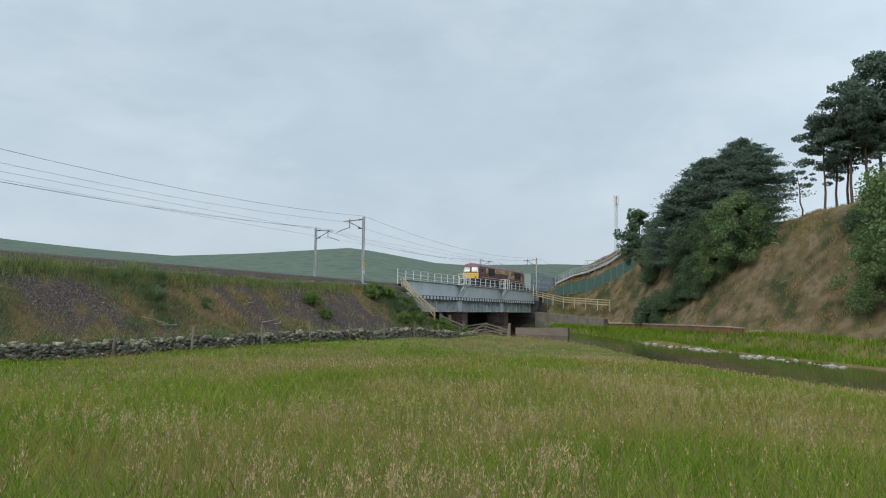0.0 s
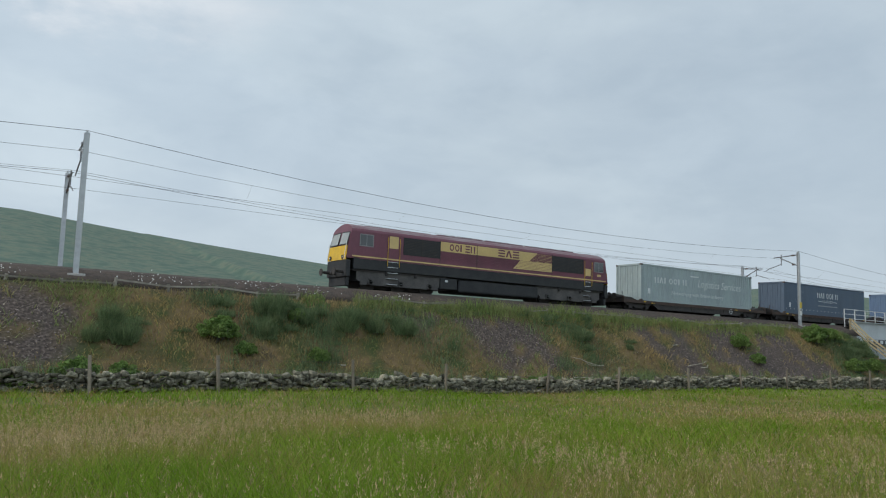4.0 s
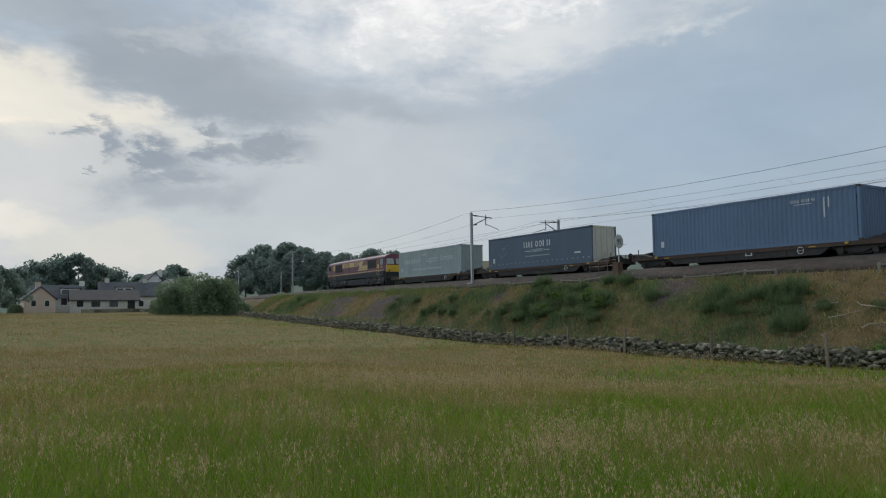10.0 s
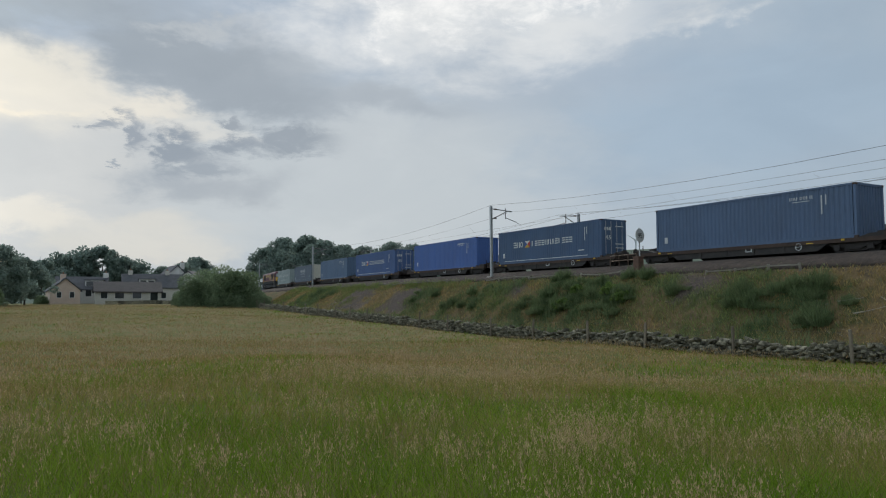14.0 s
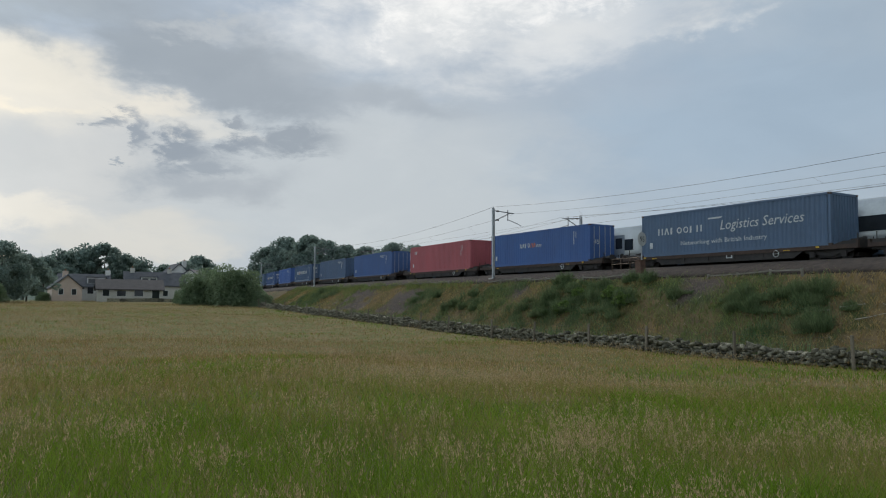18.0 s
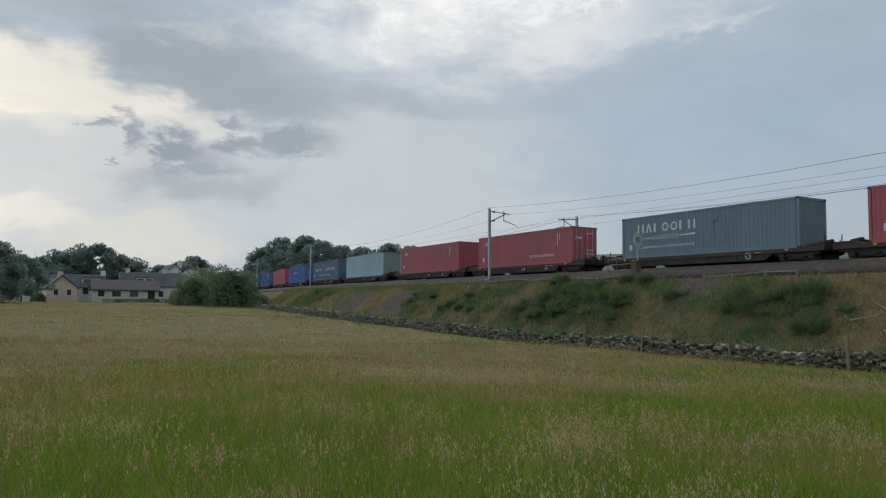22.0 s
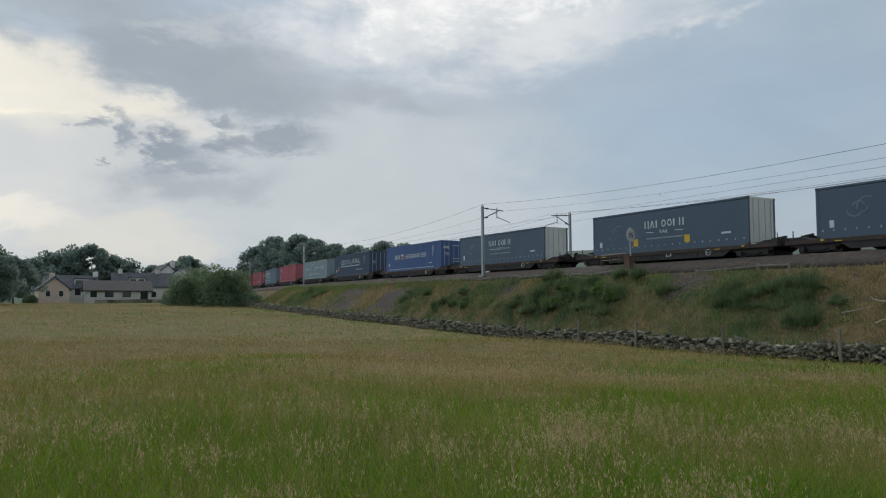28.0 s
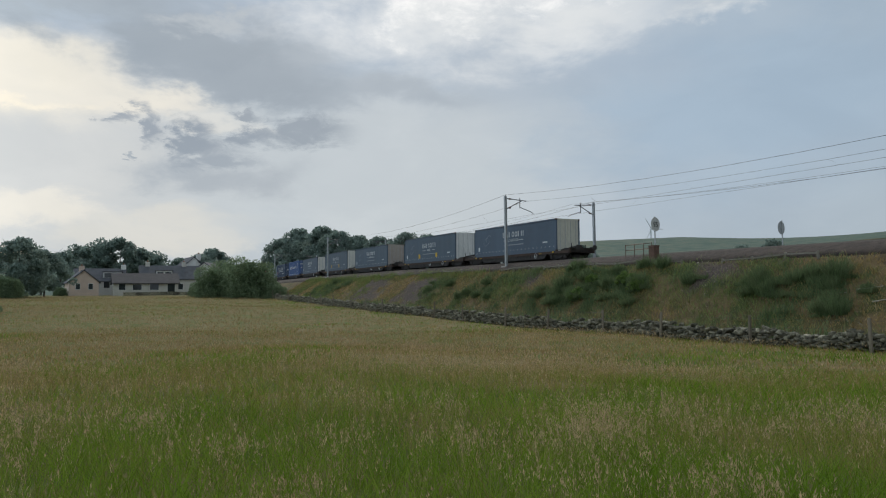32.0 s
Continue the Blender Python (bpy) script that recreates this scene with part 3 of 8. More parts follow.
def mast_parts(t, side, height, base_drop):
    """side 1: the arm reaches towards +y."""
    bm = bmesh.new()
    for s in (-0.085, 0.085):
        box(bm, -0.11, s - 0.008, -base_drop, 0.11, s + 0.008, height)
    box(bm, -0.008, -0.085, -base_drop, 0.008, 0.085, height)
    part("post", bm, GALV, t)
    part("foundation", soft(boxes((-0.35, -0.35, -base_drop - 0.6, 0.35, 0.35, -base_drop + 0.12)), 0.03), CONCRETE, t)
    bm = bmesh.new()
    bar(bm, (0, 0.1 * side, height - 0.22), (0, 2.25 * side, height - 0.35), 0.045)
    part("top_tube", bm, ARM, t)
    bm = bmesh.new()
    bar(bm, (0, 0.1 * side, height - 1.15), (0, 1.75 * side, height - 0.35), 0.045)
    part("cantilever", bm, ARM, t)
    bm = bmesh.new()
    bar(bm, (0, 1.55 * side, height - 0.1), (0, 1.55 * side, height - 1.05), 0.04)
    part("drop_tube", bm, ARM, t)
    bm = bmesh.new()
    bar(bm, (0, 1.55 * side, height - 0.95), (0, 2.75 * side, height - 1.3), 0.034)
    bar(bm, (0, 2.75 * side, height - 1.3), (0, 3.0 * side, height - 1.45), 0.028)
    part("steady_arm", bm, ARM, t)
    for zz, yy in ((height - 0.24, 0.35), (height - 1.05, 0.32)):
        bm = bmesh.new()
        for k in range(4):
            bar(bm, (0, (yy + k * 0.07) * side, zz), (0, (yy + k * 0.07 + 0.03) * side, zz), 0.075, 8)
        part("insulator", bm, mat("brown_porcelain", (0.12, 0.07, 0.05), rough=0.3, bump=0), t)
    bm = bmesh.new()
    bar(bm, (0, 0, height), (0, 0, height + 0.12), 0.04)
    part("wire_clamp", bm, GALV, t)


NEAR_X = [171.0, 116.2, 59.9, 4.1, -54.6, -110.0, -166.0]
FAR_X = [171.0, 116.2, 66.6, 4.45, -54.5, -110.0, -166.0]
NEAR_H, FAR_H = 5.96, 5.86


def build_masts():
    lab = "tall galvanised steel overhead-line mast with a cantilever arm"
    first = {}
    for y, xs, s, h in ((YT - 3.18, NEAR_X, 1, NEAR_H), (YT + 6.75, FAR_X, -1, FAR_H)):
        for x in xs:
            m = pose(x, y + float(bend(x)), rail_z(x))
            if s in first:
                copy_thing(first[s], m)
            else:
                first[s] = thing("catenary_mast", lab, "mast", m, "overhead line masts")
                mast_parts(first[s], s, h, 0.45)
    # yellow and black plate on the mast by the bridge
    t = thing("mast_plate", "yellow and white number plate strapped to a mast", "sign", pose(59.9, YT - 3.3, rail_z(59.9) + 0.9))
    part("plate", boxes((-0.16, -0.012, 0.25, 0.16, 0.012, 0.75)), mat("yellow_paint", (0.62, 0.45, 0.05), rough=0.5, bump=0.02), t)
    part("lower_plate", boxes((-0.16, -0.012, -0.35, 0.16, 0.012, 0.2)), mat("white_paint", (0.72, 0.72, 0.70), (0.6, 0.6, 0.58), rough=0.5, bump=0.02), t)
    part("mark", boxes((-0.09, -0.018, 0.0, 0.09, -0.013, 0.14)), mat("black_paint", (0.02, 0.02, 0.02), rough=0.5, bump=0.02), t)


def wire(name, spans, sag, r, label):
    pts = []
    for (a, b) in zip(spans[:-1], spans[1:]):
        for k in range(10):
            u = k / 10
            p = [a[i] + (b[i] - a[i]) * u for i in range(3)]
            p[2] -= sag * 4 * u * (1 - u)
            pts.append(p)
    pts.append(list(spans[-1]))
    cu = bpy.data.curves.new(name, "CURVE")
    cu.dimensions, cu.bevel_depth, cu.bevel_resolution = "3D", r, 1
    sp = cu.splines.new("POLY")
    sp.points.add(len(pts) - 1)
    for q, p in zip(sp.points, pts):
        q.co = (*p, 1)
    cu.materials.append(WIRE)
    tagged(new(name, cu), label, "wire", group="overhead wires")


def build_wires():
    def supports(xs, y, dz):
        return [(x, y + float(bend(x)), rail_z(x) + dz) for x in xs]
    wire("earth_wire", supports(NEAR_X, YT - 3.18, NEAR_H + 0.1), 1.15, 0.011, "dark earth wire strung along the mast tops")
    wire("earth_wire", supports(FAR_X, YT + 6.75, FAR_H + 0.1), 1.0, 0.011, "dark earth wire strung along the mast tops")
    for xs, y in ((NEAR_X, YT), (FAR_X, YF)):
        wire("catenary_wire", supports(xs, y - 0.9 if y == YT else y + 0.9, 5.60), 0.90, 0.008, "thin catenary wire above the track")
        wire("contact_wire", supports(xs, y, 4.48), 0.03, 0.008, "thin contact wire above the track")
        for a, b in zip(xs[:-1], xs[1:]):
            for u in (0.15, 0.32, 0.5, 0.68, 0.85):
                x = a + (b - a) * u
                yy = y + float(bend(x))
                bm = bmesh.new()
                off = (-0.9 if y == YT else 0.9)
                bar(bm, (x, yy, rail_z(x) + 4.47), (x, yy + off, rail_z(x) + 5.60 - 0.90 * 4 * u * (1 - u)), 0.003, 4)
                tagged(part("dropper", bm, WIRE), "thin dropper hanging from the catenary wire", "wire", "droppers")


def build_signs():
    white = mat("sign_white", (0.60, 0.60, 0.57), (0.45, 0.45, 0.43), rough=0.6, bump=0.02, scale=4)
    red = mat("sign_red", (0.45, 0.05, 0.04), rough=0.5, bump=0)
    for y, face in ((YT - 3.0, -1), (YT + 7.3, 1)):
        x = -36.4 if face < 0 else -34.6
        t = thing("speed_sign", "round white speed sign with a red rim on a steel post" if face < 0 else "round grey back of a speed sign on a steel post", "sign", pose(x, y, rail_z(x) + 1.92, 0, 0, 100 if face < 0 else -80))
        bm = bmesh.new(); bar(bm, (0, 0.06, -2.5), (0, 0.06, 0.52), 0.045, 8); part("post", bm, GALV, t)
        bm = bmesh.new(); bar(bm, (0, 0.02, 0), (0, -0.01, 0), 0.47, 28); part("disc", bm, white if face < 0 else GALV, t)
        if face < 0:
            bm = bmesh.new()
            bmesh.ops.create_circle(bm, segments=28, radius=0.465)
            inner = bmesh.ops.inset_region(bm, faces=bmesh.ops.contextual_create(bm, geom=bm.edges[:])["faces"], thickness=0.06)
            bmesh.ops.delete(bm, geom=[f for f in bm.faces if len(f.verts) > 4], context="FACES")
            bmesh.ops.rotate(bm, verts=bm.verts, matrix=Matrix.Rotation(radians(90), 3, "X"))
            bmesh.ops.translate(bm, verts=bm.verts, vec=(0, -0.016, 0))
            part("rim", bm, red, t)
            words("numerals", "95", 0.52, (0, -0.02, -0.19), mat("black_paint", (0.02, 0.02, 0.02), rough=0.5, bump=0.02), t)
            bx = thing("lineside_cabinet", "rusty brown equipment cabinet beside the track", "cabinet", pose(x + 0.15, y - 0.35, rail_z(x)))
            part("body", soft(boxes((-0.26, -0.24, -0.75, 0.26, 0.24, 0.42)), 0.02), mat("rust_brown", (0.15, 0.085, 0.06), (0.10, 0.06, 0.045), rough=0.85, scale=6), bx)
            part("lid", soft(boxes((-0.30, -0.28, 0.42, 0.30, 0.28, 0.47)), 0.015), mat("rust_brown", (0.15, 0.085, 0.06)), bx)
            fr = thing("platform_rail", "low steel hand rail round a lineside platform", "railing", pose(x - 1.9, y + 0.2, rail_z(x)))
            for px in (-1.3, -0.4, 0.5, 1.3):
                bm = bmesh.new(); bar(bm, (px, 0, -0.6), (px, 0, 0.75), 0.03); part("post", bm, STEEL, fr)
            for zz in (0.72, 0.35):
                bm = bmesh.new(); bar(bm, (-1.3, 0, zz), (1.3, 0, zz), 0.028); part("rail", bm, STEEL, fr)
    t = thing("marker_post", "thin pale marker post beside the track", "post", pose(-5.8, 35.2, rail_z(-5.8)))
    bm = soft(boxes((-0.05, -0.03, -0.8, 0.05, 0.03, 1.05)), 0.01); part("post", bm, GALV, t)


def words(name, text, size, at, material, parent, width=None, rz=0.0, shear=0.0):
    cu = bpy.data.curves.new(name, "FONT")
    cu.body, cu.size, cu.align_x, cu.extrude, cu.shear = text, size, "CENTER", 0.003, shear
    cu.resolution_u = 2
    cu.materials.append(material)
    ob = new(name, cu)
    ob.parent = parent
    ob.matrix_basis = pose(*at, 90, 0, rz)
    if width:
        bpy.context.view_layer.update()
        w = ob.dimensions.x
        if w > 0:
            ob.scale = (width / w, 1, 1)
    return ob


def build_low_fence():
    """The low, weathered rail along the crest of the bank."""
    rng = random.Random(4)
    post = shut(soft(boxes((-0.06, -0.05, -0.5, 0.06, 0.05, 0.34)), 0.01), "post")
    x = -100.0
    while x < 62:
        n = rng.choice((3, 4, 4, 5))
        t = thing("low_fence", "low weathered timber rail on short posts along the embankment crest", "fence", group="crest fence sections")
        last = None
        for k in range(n):
            y = 34.0 + float(bend(x)) + rng.uniform(-0.12, 0.12)
            z = float(ground_z(x, y)) + rng.uniform(-0.12, 0.08)
            p = part("post", post, CREST_TIMBER, t); p.matrix_basis = pose(x, y, z, rng.uniform(-6, 6), rng.uniform(-7, 7), 0)
            top = (x, y - 0.07, z + 0.24)
            if last:
                bm = bmesh.new(); beam(bm, last, top, 0.05, 0.075); part("rail", bm, CREST_TIMBER, t)
            last = top
            x += 2.05 + rng.uniform(-0.15, 0.15)
        x += rng.choice((-1.9, -1.9, 1.2, 3.0))


# ---- bridge ----
def build_bridge():
    grey = mat("bridge_paint", (0.54, 0.57, 0.57), (0.43, 0.455, 0.455), rough=0.6, scale=0.6, fine=12, bump=0.04, world=True)
    worn = mat("weathered_girder", (0.40, 0.425, 0.43), (0.29, 0.30, 0.295), rough=0.7, scale=0.8, fine=10, bump=0.05, world=True, streak=0.3)
    pale = mat("girder_end_paint", (0.66, 0.68, 0.67), (0.55, 0.57, 0.56), rough=0.6, bump=0.02)
    dark = mat("bridge_steel_and_gap_shade", (0.10, 0.105, 0.11), (0.06, 0.062, 0.065), rough=0.7)
    brown = mat("pier_stone", (0.17, 0.11, 0.085), (0.085, 0.06, 0.05), rough=0.95, scale=2, fine=20, bump=0.4, rnd=0.25)
    x0, x1 = 69.0, 116.0
    t = thing("railway_bridge", "grey riveted steel girder railway bridge on stone piers over a river", "bridge")

    def zt(x):
        return rail_z(x) + 0.45

    def slab(name, y0, y1, top, low, a, b, material, parent=t, label=""):
        bm = bmesh.new()
        v = [bm.verts.new(c) for c in ((a, y0, zt(a) + low), (b, y0, zt(b) + low), (b, y1, zt(b) + low), (a, y1, zt(a) + low), (a, y0, zt(a) + top), (b, y0, zt(b) + top), (b, y1, zt(b) + top), (a, y1, zt(a) + top))]
        for f in ((0, 3, 2, 1), (4, 5, 6, 7), (0, 1, 5, 4), (1, 2, 6, 5), (2, 3, 7, 6), (3, 0, 4, 7)):
            bm.faces.new([v[i] for i in f])
        return part(name, bm, material, parent, label)

    cuts = [x0, 84.6, 100.2, x1]
    for y in (35.75, 44.9):
        for a, b in zip(cuts[:-1], cuts[1:]):
            slab("upper_girder", y - 0.02, y + 0.02, -0.06, -1.52, a + 0.02, b - 0.02, grey)
            slab("top_flange", y - 0.2, y + 0.2, 0.0, -0.06, a, b, grey)
            slab("bottom_flange", y - 0.2, y + 0.2, -1.52, -1.58, a, b, grey)
            g = slab("main_girder", y + 0.25, y + 0.29, -2.02, -3.35, a + 0.02, b - 0.02, worn)
            slab("girder_flange", y + 0.08, y + 0.46, -3.35, -3.42, a, b, grey, g)
            for k, x in enumerate(np.arange(a + 1.3, b - 0.5, 1.3)):
                slab("stiffener", y + 0.10, y + 0.25, -2.02, -3.35, x - 0.04, x + 0.04, grey)
        for x in cuts[1:-1]:
            slab("pier_plate", y - 0.18, y + 0.25, -1.9, -3.5, x - 0.55, x + 0.55, grey)
        for x in np.arange(x0 + 0.5, x1 - 0.3, 0.92):
            slab("cross_girder_end", y - 0.26, y - 0.224, -1.64, -1.98, x - 0.24, x + 0.24, pale)
    slab("deck", 35.95, 44.7, -0.75, -1.0, x0, x1, dark)
    # added dark board and sheet standing in for shade between the girders
    slab("gap_shade_board", 35.53, 36.0, -1.585, -2.04, x0, x1, dark)
    slab("lower_flange_shade", 36.1, 44.5, -1.98, -2.02, x0, x1, dark)
    for x in cuts[1:-1]:
        for y0, y1 in ((34.9, 37.4), (42.6, 45.6)):
            pr = thing("bridge_pier", "squared brown stone bridge pier standing in the river", "pier", group="bridge piers")
            z, top, k = -5.0, zt(x) - 3.5, 0
            while z < top - 0.05:
                h = min(0.55, top - z)
                for j, (a, b) in enumerate(((y0, y0 + 0.8), (y0 + 0.8, y0 + 1.6), (y0 + 1.6, y1))):
                    s = 0.03 if (j + k) % 2 else 0.0
                    part("stone", boxes((x - 0.85 - s, a + 0.012, z + 0.012, x + 0.85 + s, b - 0.012, z + h - 0.012)), brown, pr)
                z += h; k += 1
            part("capstone", soft(boxes((x - 1.1, y0 - 0.2, top - 0.02, x + 1.1, y1 + 0.2, top + 0.12)), 0.03), brown, pr)
    # hand rail of posts and three bars
    white = mat("rail_paint", (0.62, 0.63, 0.62), (0.5, 0.51, 0.5), rough=0.5, bump=0.02)
    hr = thing("bridge_railing", "pale steel hand rail along the bridge girder", "railing")
    for x in np.arange(x0 - 1.2, x1 + 0.1, 1.85):
        bm = bmesh.new(); box(bm, x - 0.035, 35.62, zt(x) - (0.6 if x < x0 else 0), x + 0.035, 35.69, zt(x) + 1.08); part("post", bm, white, hr)
    for d in (1.05, 0.6, 0.2):
        bm = bmesh.new(); beam(bm, (x0 - 1.2, 35.6, zt(x0 - 1.2) + d), (x1, 35.6, zt(x1) + d), 0.045, 0.06); part("bar", bm, white, hr)
    for x in (84.6, 100.2):
        rf = thing("bridge_refuge", "pale steel refuge balcony bracketed off the bridge girder", "balcony", group="bridge refuges")
        z = zt(x)
        part("floor", boxes((x - 0.9, 34.7, z - 0.08, x + 0.9, 35.52, z)), white, rf)
        for px, py in ((-0.85, 34.75), (0.85, 34.75), (-0.85, 35.45), (0.85, 35.45), (0, 34.75)):
            part("post", boxes((x + px - 0.04, py - 0.04, z, x + px + 0.04, py + 0.04, z + 1.35)), white, rf)
        for d in (1.3, 0.75):
            bm = bmesh.new()
            beam(bm, (x - 0.85, 34.75, z + d), (x + 0.85, 34.75, z + d), 0.05, 0.07)
            for s in (-0.85, 0.85):
                beam(bm, (x + s, 34.75, z + d), (x + s, 35.5, z + d), 0.05, 0.07)
            part("rail", bm, white, rf)
        for s in (-0.7, 0.7):
            bm = bmesh.new(); beam(bm, (x + s, 34.75, z - 0.08), (x + s, 35.5, z - 1.45), 0.09, 0.12); part("bracket", bm, white, rf)
    # abutments
    ab = mat("abutment_stone", (0.19, 0.175, 0.15), (0.10, 0.092, 0.08), rough=0.95, scale=1.2, fine=15, bump=0.5, world=True)
    for a, b, name in ((64.0, 69.0, "west"), (115.9, 122.0, "east")):
        w = tagged(part("abutment_" + name, boxes((a, 35.2, -5.2, b, 45.4, min(zt(a), zt(b)) - 0.75)), ab), "dark squared stone bridge abutment", "abutment", kind="structure")
    return ab


# ---- dry-stone wall and field fence ----
def stone_mesh(rng, k):
    bm = bmesh.new()
    bmesh.ops.create_cube(bm, size=1.0)
    for v in bm.verts:
        v.co += Vector((rng.uniform(-0.2, 0.2), rng.uniform(-0.2, 0.2), rng.uniform(-0.24, 0.24)))
    bmesh.ops.bevel(bm, geom=list(bm.edges), offset=0.07, segments=1, affect="EDGES")
    me = shut(bm, "stone")
    me.materials.append(STONE)
    return me


def wall_line(x):
    return WALL_Y + float(bend(x)) * 0.8 + 0.15 * math.sin(x * 0.13)


def build_stone_wall():
    rng = random.Random(11)
    shapes = [stone_mesh(rng, k) for k in range(7)]
    w = tagged(new("field_wall"), "tumbledown grey dry-stone field wall", "wall", kind="structure")
    rows, near = [], 0
    for course in range(6):
        x = -118.0
        while x < 70.0:
            length = rng.uniform(0.11, 0.30) * (1.25 if course > 3 else 1.0)
            lowered = 0.16 * math.sin(x * 0.37) + 0.12 * math.sin(x * 1.1 + 1)
            if course == 5 and (rng.random() < 0.55 or lowered < -0.10):
                x += length; continue
            if course == 4 and lowered < -0.2:
                x += length; continue
            hgt = rng.uniform(0.07, 0.15)
            y = wall_line(x) + rng.uniform(-0.11, 0.11)
            z = float(field_z(x, y)) + 0.03 + course * 0.125 + rng.uniform(-0.04, 0.05)
            depth = 0.62 - course * 0.05
            s = (length * 0.95, depth * rng.uniform(0.85, 1.08), hgt * (1.0 if course < 4 else 1.25))
            r = (rng.uniform(-16, 16), rng.uniform(-24, 24), rng.uniform(-18, 18))
            rows.append((x + length / 2, y, z + hgt / 2, s, r, rng.randrange(7), course))
            x += length
    lead = [q for q in rows if -11.5 < q[0] < 11.5][:300]
    ids = set(id(q) for q in lead)
    for q in lead:
        ob = new("stone", shapes[q[5]])
        ob.parent = w
        ob.matrix_basis = pose(q[0], q[1], q[2], *q[4]) @ Matrix.Diagonal((*q[3], 1))
    geo = []
    for me in shapes:
        v = np.empty(len(me.vertices) * 3, np.float32); me.vertices.foreach_get("co", v)
        me.calc_loop_triangles()
        f = np.empty(len(me.loop_triangles) * 3, np.int32); me.loop_triangles.foreach_get("vertices", f)
        geo.append((v.reshape(-1, 3), f.reshape(-1, 3)))
    V, F, n = [], [], 0
    for q in rows:
        if id(q) in ids:
            continue
        v, f = geo[q[5]]
        m = np.array(pose(q[0], q[1], q[2], *q[4]) @ Matrix.Diagonal((*q[3], 1)))
        V.append(v @ m[:3, :3].T + m[:3, 3]); F.append(f + n); n += len(v)
    ob = part("stones", soup("stones", np.concatenate(V), np.concatenate(F), STONE_ISLAND), STONE_ISLAND, w)
    ob["kind"] = "stuff"
    # fence posts in front of and behind the wall
    post = shut(soft(boxes((-0.055, -0.05, -0.4, 0.055, 0.05, 1.32)), 0.012), "fence_post")
    post.materials.append(TIMBER)
    xs = list(np.arange(-115, 77, 5.15))
    for x in xs:
        x += rng.uniform(-0.5, 0.5)
        y = wall_line(x) - 0.42 + rng.uniform(-0.08, 0.08)
        ob = new("fence_post", post)
        ob.matrix_basis = pose(x, y, float(field_z(x, y)), rng.uniform(-4, 4), rng.uniform(-5, 5), rng.uniform(-20, 20))
        tagged(ob, "weathered grey wooden fence post beside the stone wall", "post", "field fence posts")
    for d in (1.18, 0.85):
        wire_pts = [(x, wall_line(x) - 0.44, float(field_z(x, wall_line(x) - 0.44)) + d) for x in np.linspace(-115, 77, 80)]
        cu = bpy.data.curves.new("fence_wire", "CURVE")
        cu.dimensions, cu.bevel_depth, cu.bevel_resolution = "3D", 0.003, 0
        sp = cu.splines.new("POLY"); sp.points.add(len(wire_pts) - 1)
        for q, p in zip(sp.points, wire_pts):
            q.co = (*p, 1)
        cu.materials.append(WIRE)
        tagged(new("fence_wire", cu), "thin strand of fence wire along the field wall", "wire", "fence wires")


build_ground()
build_water()
build_track()
build_masts()
build_wires()
build_signs()
build_low_fence()
ABUT = build_bridge()
build_stone_wall()


# ---- trains ----
SPEED, LOCO_X = 19.26, 95.1          # the locomotive's roof front at 0 s
CAR_W = 2.5
UNDER = mat("underframe_black", (0.030, 0.028, 0.027), (0.055, 0.047, 0.042), rough=0.85, scale=2, fine=20)
UNDER_BROWN = mat("underframe_rust", (0.085, 0.055, 0.042), (0.05, 0.036, 0.03), rough=0.9, scale=2, fine=18)
WHEEL = mat("wheel_steel", (0.04, 0.035, 0.03), (0.025, 0.022, 0.02), rough=0.6, metal=0.4)
YELLOW = mat("warning_yellow", (0.66, 0.42, 0.03), (0.52, 0.32, 0.03), rough=0.55, scale=2, fine=14, bump=0.03)
WHITE = mat("lettering_white", (0.62, 0.64, 0.63), (0.47, 0.49, 0.48), rough=0.6, scale=3, fine=20, bump=0.02)
GLASS = glass_mat("dark_glass", (0.035, 0.04, 0.045))
PALE_GLASS = glass_mat("cab_glass", (0.34, 0.36, 0.34), 0.12)


def plate(x0, z0, x1, z1, y, thick=0.012):
    return boxes((x0, y - thick, z0, x1, y, z1))


SHAPES = {"o": 0, "i": 1, "t": 2, "h": 3, "e": 4}


